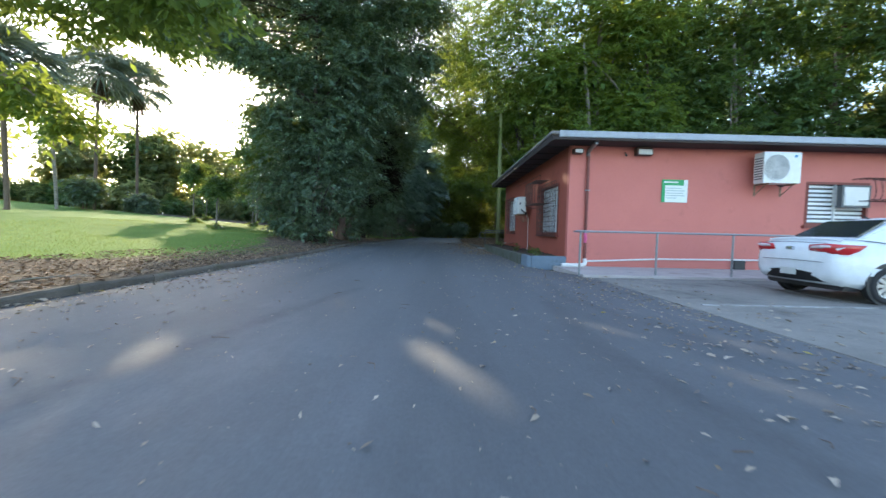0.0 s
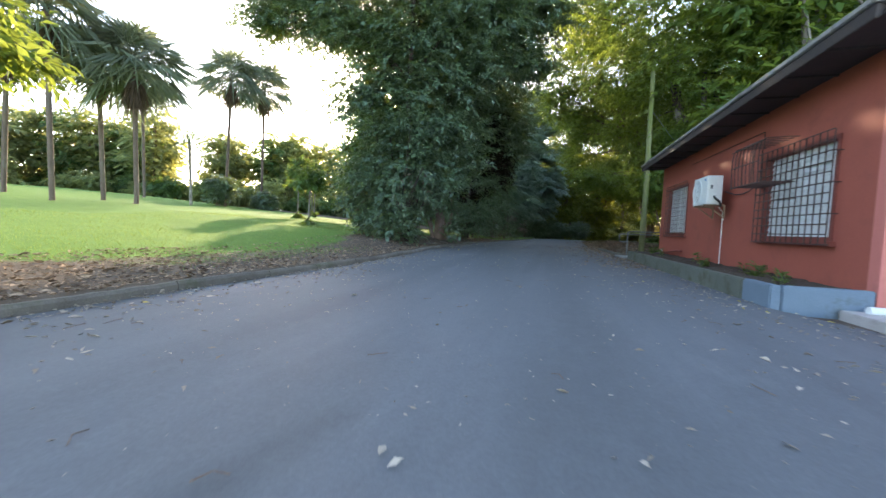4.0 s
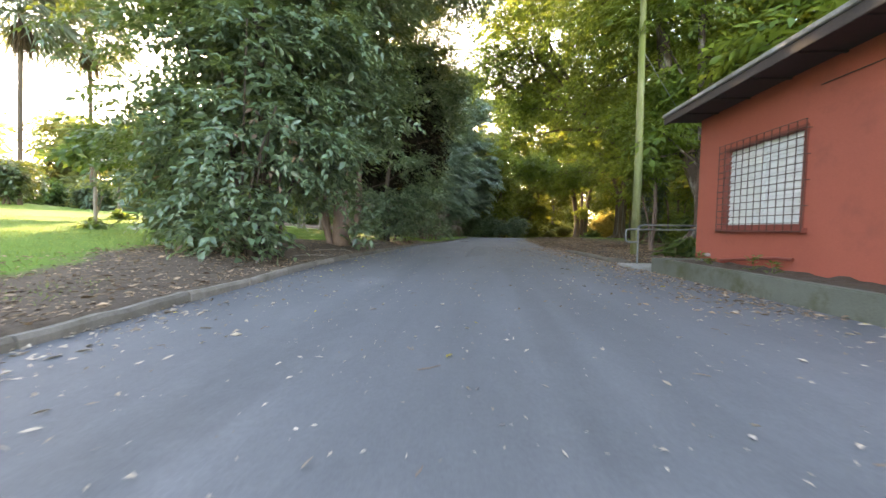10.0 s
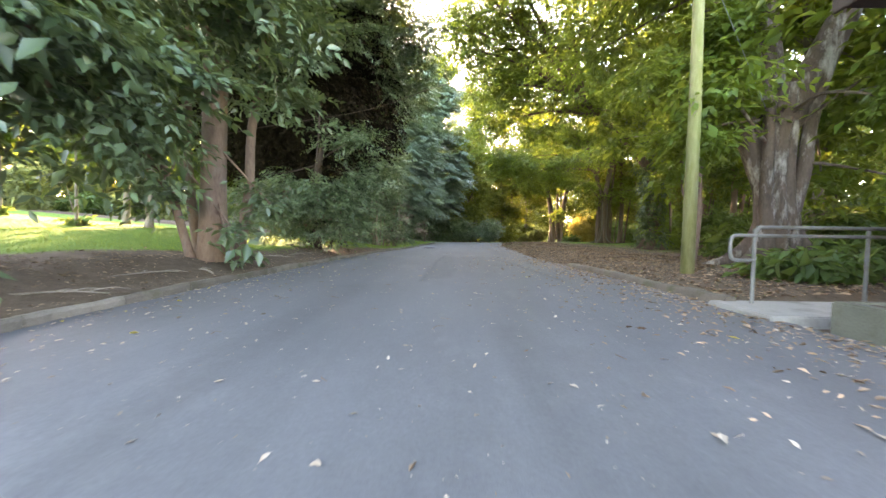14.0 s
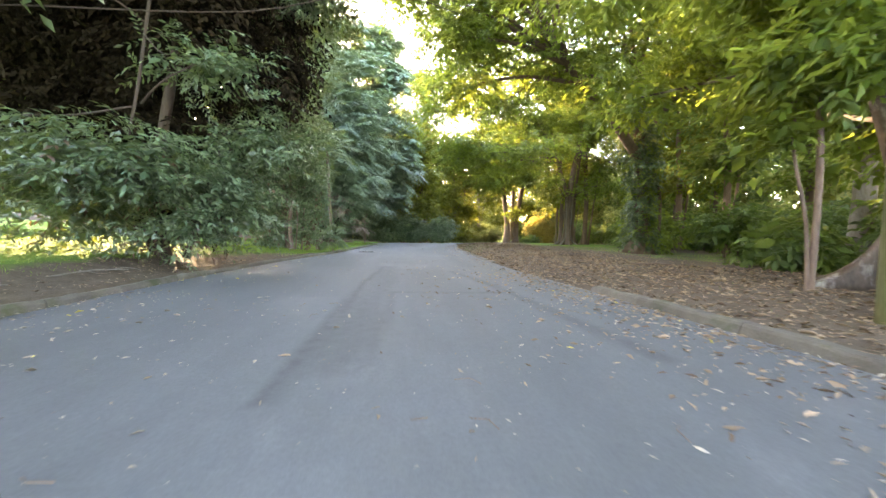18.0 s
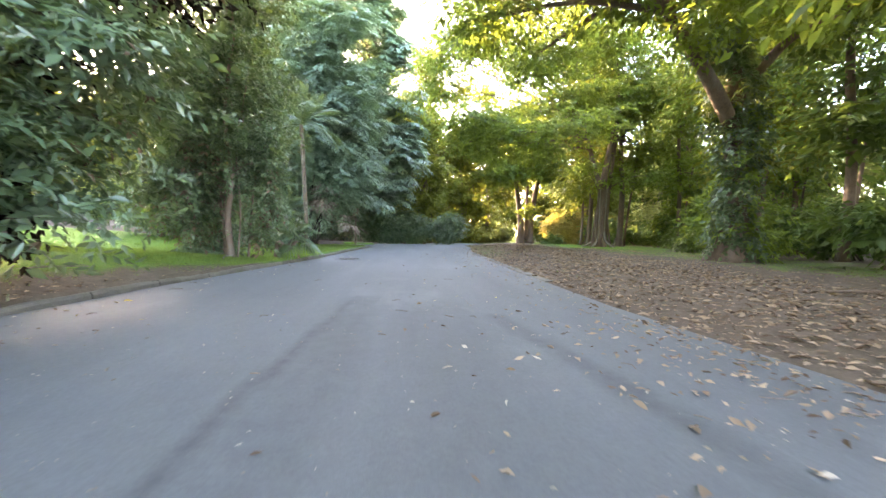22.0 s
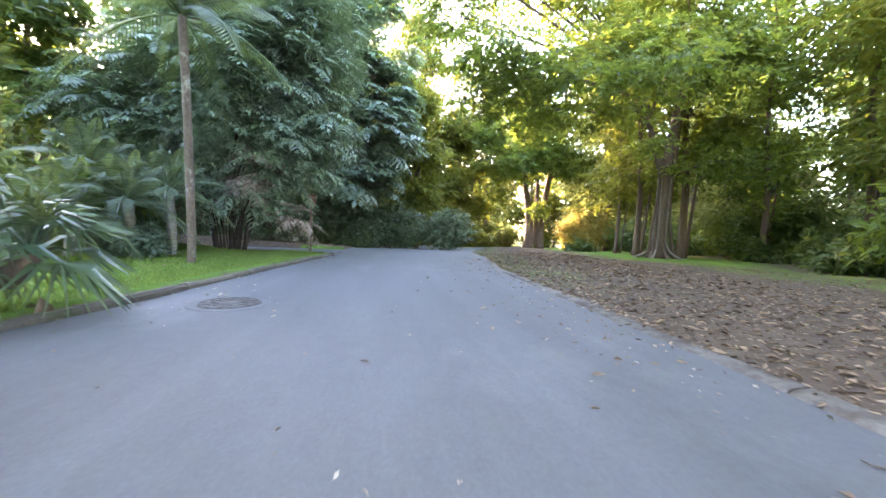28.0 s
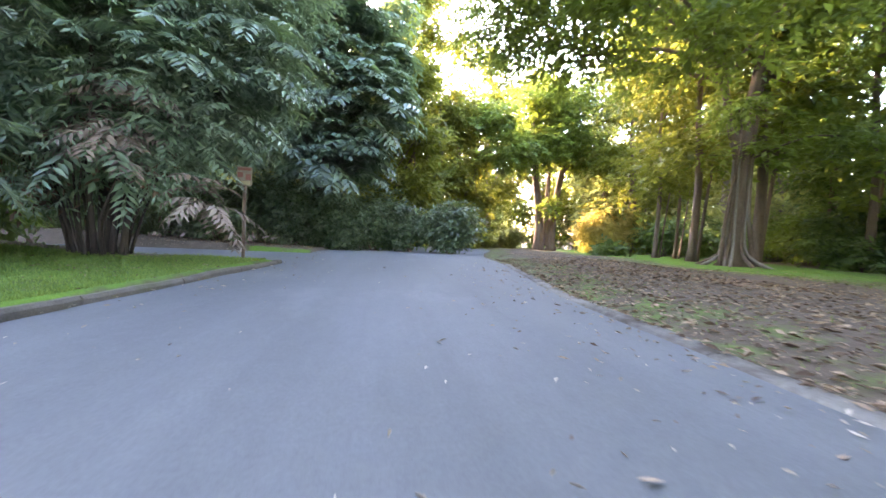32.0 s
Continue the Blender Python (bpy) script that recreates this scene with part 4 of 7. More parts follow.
jalousie("y", WX, *W1, -1, "white louvred window behind a rusty iron grille", trim_red, (13, 11))
jalousie("y", WX, *W2, -1, "wide white louvred window behind a rusty iron grille", trim_red, (12, 13), 0.008, 0.09)
jalousie("x", Y0, *W3, -1, "grey-white louvred window in the pink wall", trim_red, None, pitch=0.125, blade=0.042, back=ac_dark)
unit_box = thing("window_air_conditioner", pose(12.35, 10.36, 2.13), "white air conditioner set in a louvred window", "air conditioner")
part("casing", box(-0.38, 0.38, -0.12, 0.2, 0.0, 0.56, 0.015), ac_white, unit_box)
part("front_frame", add_box(add_box(add_box(box(-0.45, -0.385, -0.1, 0.05, -0.06, 0.62), 0.385, 0.45, -0.1, 0.05, -0.06, 0.62), -0.38, 0.38, -0.1, 0.05, 0.565, 0.62), -0.38, 0.38, -0.1, 0.05, -0.06, -0.005), ac_dark, unit_box, "dark frame round the casing")
for k in range(5):
    part("vent_slat", box(-0.33, 0.33, -0.13, -0.119, 0.08 + 0.07 * k, 0.11 + 0.07 * k), louvre_mat, unit_box)

# caged openings
def cage_bar(pts, r=0.011):
    hpart("cage_bar", tube(pts, r, 5), iron, house, "bar of a projecting rusted iron security cage")


for y in np.linspace(12.55, 13.66, 8):
    cage_bar(curve_points([(WX, y, 3.0), (3.2, y, 2.99), (2.93, y, 2.9), (2.92, y, 2.16), (3.0, y, 2.15), (WX, y, 2.15)], 4))
for z in (2.13, 2.55, 2.9):
    cage_bar([(2.905, 12.52, z), (2.905, 13.69, z)], 0.013)
for x in (3.1, 3.28, 3.45):
    cage_bar([(x, 13.66, 2.16), (x, 13.66, 2.98)])
for x in np.linspace(12.4, 14.2, 10):
    cage_bar(curve_points([(x, Y0, 2.95), (x, 10.1, 2.95), (x, 9.85, 2.85), (x, 9.84, 2.3), (x, Y0, 2.28)], 4))
for z in (2.28, 2.85):
    cage_bar([(12.37, 9.825, z), (14.23, 9.825, z)], 0.013)


# ---- planter and what grows in it ----
planter = thing("planter", pose(2.9, 15.9, 0), "long low planter wall, mossy green concrete", "planter")


def ppart(name, bm, material, label=""):
    bmesh.ops.transform(bm, matrix=Matrix.Translation((-2.9, -15.9, 0)), verts=bm.verts)
    return part(name, bm, material, planter, label)


ppart("planter_wall", box(2.26, 2.42, 11.3, 21.08, -0.1, 0.34, 0.02), planter_mat)
ppart("planter_wall", box(2.28, 2.43, 10.47, 11.295, -0.1, 0.35, 0.02), planter_blue, "faded blue painted planter end")
ppart("planter_wall", box(2.435, WX - 0.004, 10.46, 10.6, -0.1, 0.35, 0.015), planter_blue, "faded blue painted planter end")
ppart("planter_wall", box(2.425, WX - 0.004, 20.94, 21.075, -0.1, 0.34, 0.015), planter_mat)
sb = bmesh.new()
bmesh.ops.create_grid(sb, x_segments=6, y_segments=60, size=1.0, matrix=Matrix.LocRotScale((2.97, 15.77, 0.3), None, (0.55, 5.17, 1)))
rs = random.Random(3)
for v in sb.verts:
    v.co.z += rs.uniform(-0.03, 0.05)
ppart("soil", sb, soil, "dark leafy soil")


def weed(x, y, z, h, n, seed):
    root = thing("weed", pose(x, y, z), "small green weed growing in dark soil", "weed", "weeds in the planter")
    r = np.random.default_rng(seed)
    a = r.uniform(0, 6.28, n)
    base = np.stack([0.04 * np.cos(a), 0.04 * np.sin(a), r.uniform(0, h, n)], 1)
    way = unit(np.stack([np.cos(a), np.sin(a), r.uniform(0.1, 1.0, n)], 1))
    ln = r.uniform(0.06, 0.14, n)
    v, f = leaf_arrays(base, way, unit(np.stack([-np.cos(a) * 0.5, -np.sin(a) * 0.5, np.ones(n)], 1)), ln, ln * 0.5)
    ob = tagged(new("leaves", poly_mesh("leaves", v, f, leaf_mid)), kind="stuff")
    ob.parent = root
    part("stem", tube([(0, 0, -0.03), (0.01, 0, h * 0.6), (0, 0.02, h)], 0.006, 5), leaf_mid, root)
    return root


rs = random.Random(8)
for i in range(16):
    weed(rs.uniform(2.6, 3.3), rs.choice((rs.uniform(10.8, 14.5), rs.uniform(10.8, 20.8))), 0.29, rs.uniform(0.1, 0.32), rs.randint(14, 34), i)


# ---- air conditioners ----
def air_conditioner(m, w, h, d, label):
    """Front faces -y; the foot of the box's middle is the origin."""
    root = thing("air_conditioner", m, label, "air conditioner")
    part("casing", box(-w / 2, w / 2, -d / 2, d / 2, 0.03, h, 0.013), ac_white, root)
    part("hose", tube(curve_points([(w / 2 + 0.01, -d * 0.05, h * 0.3), (w / 2 + 0.07, 0, h * 0.22), (w / 2 + 0.05, d * 0.3, h * 0.12), (w * 0.3, d / 2 + 0.05, 0.0), (w * 0.1, d / 2 + 0.11, h * 0.2)], 5), 0.028, 8), cable_black, root, "black insulated hose", smooth=True)
    cx, cz, r = -w * 0.16, h * 0.52, h * 0.4
    guard = None
    for k in range(6, -1, -1):
        rr = r * (k + 1) / 7
        ring = bmesh.new()
        add_tube(ring, [(cx + rr * math.cos(a), -d / 2 - 0.012, cz + rr * math.sin(a)) for a in np.linspace(0, 2 * math.pi, 29)], 0.004 if k < 6 else 0.014, 4)
        if guard is None:
            guard = part("fan_guard", ring, ac_white, root)
        else:
            part("guard_ring", ring, ac_white, guard)
    for a in np.linspace(0, 2 * math.pi, 25)[:-1]:
        bar = bmesh.new()
        add_tube(bar, [(cx + 0.04 * math.cos(a), -d / 2 - 0.014, cz + 0.04 * math.sin(a)), (cx + r * math.cos(a), -d / 2 - 0.014, cz + r * math.sin(a))], 0.004, 4)
        part("guard_bar", bar, ac_white, guard)
    dish = bmesh.new()
    bmesh.ops.create_cone(dish, cap_ends=True, segments=36, radius1=r * 0.98, radius2=r * 0.98, depth=0.008, matrix=Matrix.Translation((cx, -d / 2 - 0.003, cz)) @ Matrix.Rotation(radians(90), 4, "X"))
    part("fan_recess", dish, fan_pale, root)
    fan = bmesh.new()
    for k in range(3):
        a = k * 2.094
        p = [Vector((cx + rr * math.cos(a + s), -d / 2 - 0.009, cz + rr * math.sin(a + s))) for rr, s in ((0.05, 0), (r * 0.9, 0.1), (r * 0.85, 0.75), (0.06, 0.9))]
        fan.faces.new([fan.verts.new(q) for q in p])
    part("fan_blade", fan, surface("fan_grey", (0.24, 0.24, 0.23), (0.32, 0.32, 0.31), world_space=False), root)
    part("badge", box(w * 0.3, w * 0.38, -d / 2 - 0.004, -d / 2 + 0.001, h * 0.84, h * 0.91), surface("badge_blue", (0.02, 0.2, 0.4), (0.03, 0.24, 0.45), world_space=False), root, "small blue maker's badge")
    sidebm = box(w / 2 - 0.001, w / 2 + 0.012, -d * 0.42, d * 0.1, h * 0.12, h * 0.9, 0.005)
    part("valve_cover", sidebm, ac_white, root)
    part("handle_recess", box(w / 2 + 0.01, w / 2 + 0.016, -d * 0.3, -d * 0.16, h * 0.55, h * 0.68), ac_dark, root)
    lv = bmesh.new()
    for k in range(9):
        z = h * 0.15 + k * h * 0.08
        add_box(lv, -w / 2 - 0.004, -w / 2 + 0.002, -d * 0.4, d * 0.4, z, z + h * 0.035)
    part("side_vent", lv, ac_dark, root)
    for x in (-w * 0.36, w * 0.36):
        br = bmesh.new()
        add_box(br, x - 0.02, x + 0.02, -d / 2 - 0.02, d / 2 + 0.13, -0.012, 0.028)
        add_box(br, x - 0.02, x + 0.02, d / 2 + 0.1, d / 2 + 0.13, -0.32, -0.01)
        add_tube(br, [(x, -d * 0.3, 0.0), (x, d / 2 + 0.115, -0.3)], 0.014, 5)
        part("bracket", br, bracket_mat, root, "rusted tan wall bracket")
    return root


air_conditioner(pose(3.07, 15.42, 1.85, 0, 0, -90), 0.95, 0.76, 0.34, "white wall-mounted air conditioner on the red wall")
air_conditioner(pose(9.57, 9.98, 2.66, 0, 0, 0), 1.12, 0.94, 0.36, "white wall-mounted air conditioner on the pink wall")
hose = thing("drain_pipe", pose(WX - 0.03, 15.5, 0), "thin white drain pipe below the air conditioner", "pipe")
part("pipe", tube([(0, 0, 0.28), (0, 0, 1.7), (-0.1, 0, 1.84)], 0.012, 8), pipe_white, hose)
part("pipe_clip", box(-0.015, 0.028, -0.018, 0.018, 1.5, 1.52), pipe_white, hose)
wire = thing("cable", pose(WX - 0.02, 0, 0), "black cable sagging along the red wall", "cable")
part("cable_run", tube(curve_points([(-0.2, 14.95, 2.2), (-0.05, 14.7, 2.1), (0, 14.3, 2.13), (0, 13.9, 2.24), (-0.02, 13.6, 2.3)], 5), 0.013, 6), cable_black, wire)
wire = thing("cable", pose(WX - 0.012, 0, 0), "thin black cable clipped along the upper red wall", "cable")
part("cable_run", tube([(0, 18.15, 3.42), (0, 15.9, 3.4), (0, 13.75, 3.38), (0, 13.72, 3.0)], 0.009, 5), cable_black, wire)
rod = thing("pipe_stub", pose(3.42, 19.4, 0), "rusty red pipe leaning low on the wall", "pipe")
part("pipe", tube([(0, 0.95, 0.36), (0, -0.6, 0.52), (0.04, -0.95, 0.52)], 0.03, 8), trim_red, rod)
stub = thing("outlet", pose(WX - 0.05, 20.9, 0.44), "small pale drain outlet in the red wall", "outlet")
part("outlet_body", tube([(0.06, 0, 0), (-0.06, 0, 0)], 0.04, 12), pale_concrete, stub)

# ---- things on the pink wall ----
dp = thing("downpipe", pose(4.06, Y0 - 0.06, 0), "dark brown rain downpipe with a white elbow", "pipe")
part("pipe", tube([(0, 0, 0.2), (0, 0, 3.5)], 0.045, 10), pipe_brown, dp)
part("elbow", tube(curve_points([(0, 0, 3.45), (0, 0, 3.6), (0, -0.6, 3.74)], 4), 0.06, 10), galv, dp, "grey upper elbow")
part("foot", tube(curve_points([(0, 0, 0.3), (0, -0.03, 0.14), (-0.2, -0.1, 0.1), (-0.75, -0.13, 0.1)], 4), 0.06, 10), pipe_white, dp, "white pipe foot")
for z in (1.1, 2.4):
    part("pipe_clamp", box(-0.07, 0.07, -0.05, 0.058, z, z + 0.03), galv, dp)
conduit = thing("conduit", pose(0, Y0 - 0.03, 0), "white conduit running low along the pink wall", "pipe")
part("pipe", tube([(4.15, 0, 0.22), (6.4, 0, 0.33), (9.5, 0, 0.36), (12.4, 0, 0.36)], 0.026, 8), pipe_white, conduit)
fl = thing("wall_lamp", pose(5.72, Y0 - 0.02, 3.5), "grey floodlight under the eave", "lamp")
part("lamp_body", box(-0.25, 0.25, -0.2, 0.0, 0.0, 0.24, 0.02), iron, fl)
part("lens", box(-0.2, 0.22, -0.215, -0.195, 0.02, 0.17, 0.004), lamp_glass, fl, "pale glass lens")
fl = thing("wall_lamp", pose(3.75, Y0 - 0.02, 3.5), "dark box lamp at the corner under the eave", "lamp")
part("lamp_body", box(-0.2, 0.1, -0.22, 0.0, 0.0, 0.16, 0.02), iron, fl)
part("lens", box(-0.16, 0.06, -0.235, -0.218, 0.02, 0.13, 0.004), lamp_glass, fl)
cm = thing("security_camera", pose(5.2, Y0 - 0.02, 3.48), "small dark security camera on the pink wall", "camera")
part("mount", tube([(0, 0.015, 0.12), (0, -0.08, 0.08)], 0.018, 6), cable_black, cm)
part("camera_body", tube([(0.03, -0.02, 0.05), (-0.03, -0.16, 0.0)], 0.035, 8), cable_black, cm)
board = thing("notice_sign", pose(6.8, Y0 - 0.012, 2.11), "green and white notice board on the pink wall", "sign")
part("panel", box(-0.4, 0.4, -0.014, 0.01, 0, 0.7, 0.004), sign_green, board, "green sign panel")
part("field", box(-0.3, 0.4, -0.019, -0.0145, 0.0, 0.52), sign_white, board, "white field of the sign")
part("field", box(0.28, 0.4, -0.019, -0.0145, 0.525, 0.7), sign_white, board)
tx = bmesh.new()
for i, (a, b) in enumerate(((-0.26, 0.2), (-0.26, 0.32), (-0.26, 0.26), (-0.26, 0.3), (-0.26, 0.05))):
    add_box(tx, a, b, -0.0225, -0.0195, 0.42 - i * 0.075, 0.445 - i * 0.075)
part("text_bars", tx, sign_grey, board, "unreadable rows of small print")
part("text_bars", box(-0.34, 0.1, -0.0185, -0.0142, 0.6, 0.64), sign_white, board)
vent = thing("crawl_vent", pose(8.92, Y0 - 0.008, 0.08), "dark square vent box at the wall's foot", "vent")
part("vent_frame", box(-0.18, 0.18, -0.1, 0.006, -0.02, 0.26, 0.01), car_black, vent)


# ---- handrails ----
def handrail(m, label, posts, rails, pr=0.026, metal=None):
    root = thing("handrail", m, label, "railing")
    for p, z in posts:
        part("post", tube([(p[0], p[1], p[2]), (p[0], p[1], z)], pr, 10), metal or galv, root)
    for r in rails:
        part("rail", tube(curve_points(r, 5), pr, 10), metal or galv, root, smooth=True)
    return root


handrail(pose(0, 8.15, 0.06), "grey galvanised pipe railing along the walkway", [((3.05 + 1.93 * i, 0, -0.05), 1.06) for i in range(5)], [[(3.05, 0, 1.0), (3.07, 0, 1.06), (3.2, 0, 1.07), (7, 0, 1.07), (11.1, 0, 1.07)]])
handrail(pose(0, 22.35, 0.14), "grey pipe handrail with a looped end beside the ramp", [((2.45, 0.0, -0.15), 1.0), ((4.1, 0.05, -0.15), 1.0)], [[(2.47, 0, 0.96), (2.5, 0, 1.0), (2.62, 0, 1.02), (4.0, 0.04, 1.02), (6.5, 0.1, 1.02)], [(2.45, 0, 0.55), (2.2, 0, 0.55), (2.12, 0, 0.62), (2.12, 0, 0.84), (2.2, 0, 0.9), (2.5, 0, 0.9), (4.1, 0.05, 0.9), (6.5, 0.1, 0.9)]], metal=galv_dark)
rib = thing("ribbon", pose(3.15, 8.13, 1.07), "pink cloth tied to the railing post", "ribbon")
part("knot", tube([(0, 0, 0.02), (0.01, -0.02, -0.1), (0, -0.03, -0.22)], [0.035, 0.045, 0.03], 7, 0.15), tag_pink, rib)
pad = tagged(put("ramp", box(2.0, 6.5, 21.5, 22.6, -0.15, 0.07, 0.02), concrete), "short pale concrete ramp beside the planter", "pavement", kind="structure")

# ---- manhole in the road ----
mh = thing("manhole_cover", pose(-3.1, 41.3, 0), "round cast-iron manhole cover in the asphalt", "manhole")
rg = bmesh.new()
bmesh.ops.create_cone(rg, cap_ends=True, segments=40, radius1=0.5, radius2=0.48, depth=0.012, matrix=Matrix.Translation((0, 0, 0.006)))
part("collar", rg, patch_mat, mh, "dark asphalt collar")
rg = bmesh.new()
bmesh.ops.create_cone(rg, cap_ends=True, segments=40, radius1=0.39, radius2=0.385, depth=0.012, matrix=Matrix.Translation((0, 0, 0.014)))
part("cover", rg, manhole_mat, mh)
rg = bmesh.new()
for r in (0.13, 0.25, 0.365):
    add_tube(rg, [(r * math.cos(a), r * math.sin(a), 0.02) for a in np.linspace(0, 2 * math.pi, 33)], 0.011, 4)
for a in np.linspace(0, 2 * math.pi, 13)[:-1]:
    add_tube(rg, [(0.13 * math.cos(a), 0.13 * math.sin(a), 0.02), (0.365 * math.cos(a), 0.365 * math.sin(a), 0.02)], 0.011, 4)
part("ribs", rg, manhole_mat, mh, "raised iron ribs")


# ---- parked car ----
def car(m):
    root = thing("car", m, "white parked sedan with red tail lights, dusty", "car")
    # stations along the length: x from the rear bumper, half width at belt, sill height, belt height, roof half width, roof height
    st = [(0.0, 0.70, 0.42, 0.86, 0.0, 0), (0.06, 0.80, 0.33, 0.95, 0.0, 0), (0.22, 0.84, 0.26, 1.03, 0.0, 0), (0.55, 0.86, 0.22, 1.045, 0.0, 0), (0.95, 0.86, 0.2, 1.02, 0.0, 0), (1.5, 0.86, 0.2, 0.99, 0, 0), (2.2, 0.86, 0.2, 0.96, 0, 0), (3.0, 0.86, 0.2, 0.93, 0, 0), (3.6, 0.84, 0.22, 0.88, 0, 0), (4.1, 0.78, 0.26, 0.76, 0, 0), (4.33, 0.62, 0.34, 0.6, 0, 0)]
    bm = bmesh.new()
    rings = []
    for x, w, lo, hi, _, _ in st:
        prof = [(w * 0.86, lo), (w * 0.97, lo + 0.1), (w, lo + 0.3 * (hi - lo)), (w * 0.995, lo + 0.62 * (hi - lo)), (w * 0.95, hi - 0.07), (w * 0.86, hi - 0.012), (w * 0.5, hi + 0.015), (0, hi + 0.022)]
        ring = [(p[0], p[1]) for p in prof] + [(-p[0], p[1]) for p in prof[-2::-1]]
        rings.append([bm.verts.new((x, a, b)) for a, b in ring])
    for a, b in zip(rings, rings[1:]):
        for k in range(len(a) - 1):
            bm.faces.new((a[k], a[k + 1], b[k + 1], b[k]))
        bm.faces.new((a[-1], a[0], b[0], b[-1]))
    bm.faces.new(rings[0])
    bm.faces.new(rings[-1][::-1])
    bmesh.ops.recalc_face_normals(bm, faces=bm.faces)
    body = part("body", bm, car_paint, root, smooth=True)
    # greenhouse
    gh = [(0.52, 0.62, 1.05), (1.15, 0.55, 1.39), (1.5, 0.54, 1.445), (2.2, 0.54, 1.455), (2.55, 0.55, 1.42), (3.3, 0.66, 0.95)]
    bm = bmesh.new()
    rings = []
    for x, w, h in gh:
        foot = 0.98 if x > 0.6 else 1.04
        foot = min(foot, h - 0.005)
        prof = [(0.79, foot), (w + 0.06, foot + 0.8 * (h - foot)), (w, h - 0.02 * (h > 1.1)), (w * 0.5, h + 0.012), (0, h + 0.018)]
        ring = prof + [(-a, b) for a, b in prof[-2::-1]]
        rings.append([bm.verts.new((x, a, b)) for a, b in ring])
    for a, b in zip(rings, rings[1:]):
        for k in range(len(a) - 1):
            bm.faces.new((a[k], a[k + 1], b[k + 1], b[k]))
    bmesh.ops.recalc_face_normals(bm, faces=bm.faces)
    part("roof", bm, car_paint, root, smooth=True)

    def sheet(name, pts, mat, lift, label=""):
        s = bmesh.new()
        lower = [s.verts.new(p) for p in pts]
        upper = [s.verts.new(Vector(p) + Vector(lift)) for p in pts]
        s.faces.new(upper)
        s.faces.new(lower[::-1])
        for i in range(len(pts)):
            j = (i + 1) % len(pts)
            s.faces.new((lower[i], lower[j], upper[j], upper[i]))
        bmesh.ops.recalc_face_normals(s, faces=s.faces)
        return part(name, s, mat, root, label)
    sheet("rear_window", [(0.58, -0.58, 1.095), (0.58, 0.58, 1.095), (1.12, 0.5, 1.385), (1.12, -0.5, 1.385)], car_glass, (-0.015, 0, 0.022), "dark tinted rear window")
    for s in (-1, 1):
        sheet("side_window", [(1.0, s * 0.785, 1.03), (2.0, s * 0.785, 1.02), (2.0, s * 0.622, 1.38), (1.4, s * 0.622, 1.38)], car_glass, (0, s * 0.022, 0.008), "dark tinted side window")
        sheet("side_window", [(2.06, s * 0.785, 1.02), (2.95, s * 0.785, 1.0), (2.5, s * 0.625, 1.36), (2.06, s * 0.622, 1.38)], car_glass, (0, s * 0.022, 0.008), "dark tinted side window")
        # tail light: clear middle in red, wrapping the corner
        tl = bmesh.new()
        pts = [(0.02, 0.34, 0.86), (0.0, 0.36, 0.95), (0.02, 0.62, 0.97), (0.1, 0.8, 0.97), (0.42, 0.868, 0.96), (0.3, 0.873, 0.86), (0.16, 0.85, 0.8), (0.05, 0.7, 0.82)]
        c = tl.verts.new((0.02, s * 0.66, 0.89))
        vs = [tl.verts.new((p[0] - 0.012, s * (p[1] + 0.006), p[2])) for p in pts]
        for i in range(len(vs)):
            tl.faces.new((c, vs[i], vs[(i + 1) % len(vs)]))
        c.co.x -= 0.05
        bmesh.ops.recalc_face_normals(tl, faces=tl.faces)
        bmesh.ops.solidify(tl, geom=tl.faces[:], thickness=0.02)
        lamp = part("tail_light", tl, light_red, root, "red tail light", smooth=True)
        part("reverse_light", tube([(-0.035, s * 0.42, 0.915), (-0.045, s * 0.6, 0.925), (-0.02, s * 0.72, 0.93)], [0.022, 0.032, 0.02], 8), light_clear, lamp, "clear strip in the tail light")
        part("mirror", box(2.75, 2.92, s * 0.87, s * 1.02, 0.98, 1.1, 0.03), car_paint, root)
        for x in (1.55, 2.55):
            part("door_handle", box(x, x + 0.18, s * 0.855, s * 0.88, 0.86, 0.885, 0.006), car_paint, root)
    bm = bmesh.new()
    ring0, ring1 = [], []
    for y in np.linspace(-0.72, 0.72, 13):
        x = -0.02 + 0.16 * (abs(y) / 0.72) ** 3
        ring0.append(bm.verts.new((x, y, 0.32)))
        ring1.append(bm.verts.new((x - 0.015, y, 0.5 - 0.1 * (abs(y) / 0.72) ** 2)))
    for i in range(12):
        bm.faces.new((ring0[i], ring0[i + 1], ring1[i + 1], ring1[i]))
    bmesh.ops.solidify(bm, geom=bm.faces[:], thickness=0.05)
    part("bumper_insert", bm, car_black, root, "black lower bumper insert")
    part("licence_plate", box(-0.05, -0.035, -0.16, 0.16, 0.4, 0.52, 0.003), plate_mat, root, "pale licence plate with unreadable marks")
    part("badge", tube([(-0.02, -0.06, 0.88), (-0.02, 0.06, 0.88)], [0.035, 0.035], 10), chrome, root, "oval chrome badge")
    for y0, y1, x, z in ((-0.62, 0.62, 0.045, 0.985), (-0.6, 0.6, -0.012, 0.66)):
        part("lid_seam", tube([(x, y0, z), (x - 0.008, 0, z + 0.012), (x, y1, z)], 0.006, 4), car_black, root, "dark seam of the boot lid")
    part("lid_lip", tube(curve_points([(0.2, -0.7, 1.035), (0.14, -0.3, 1.062), (0.14, 0.3, 1.062), (0.2, 0.7, 1.035)], 4), 0.02, 6), car_paint, root)
    part("antenna", tube([(1.35, 0, 1.44), (1.25, 0, 1.5)], [0.02, 0.006], 6), car_black, root)
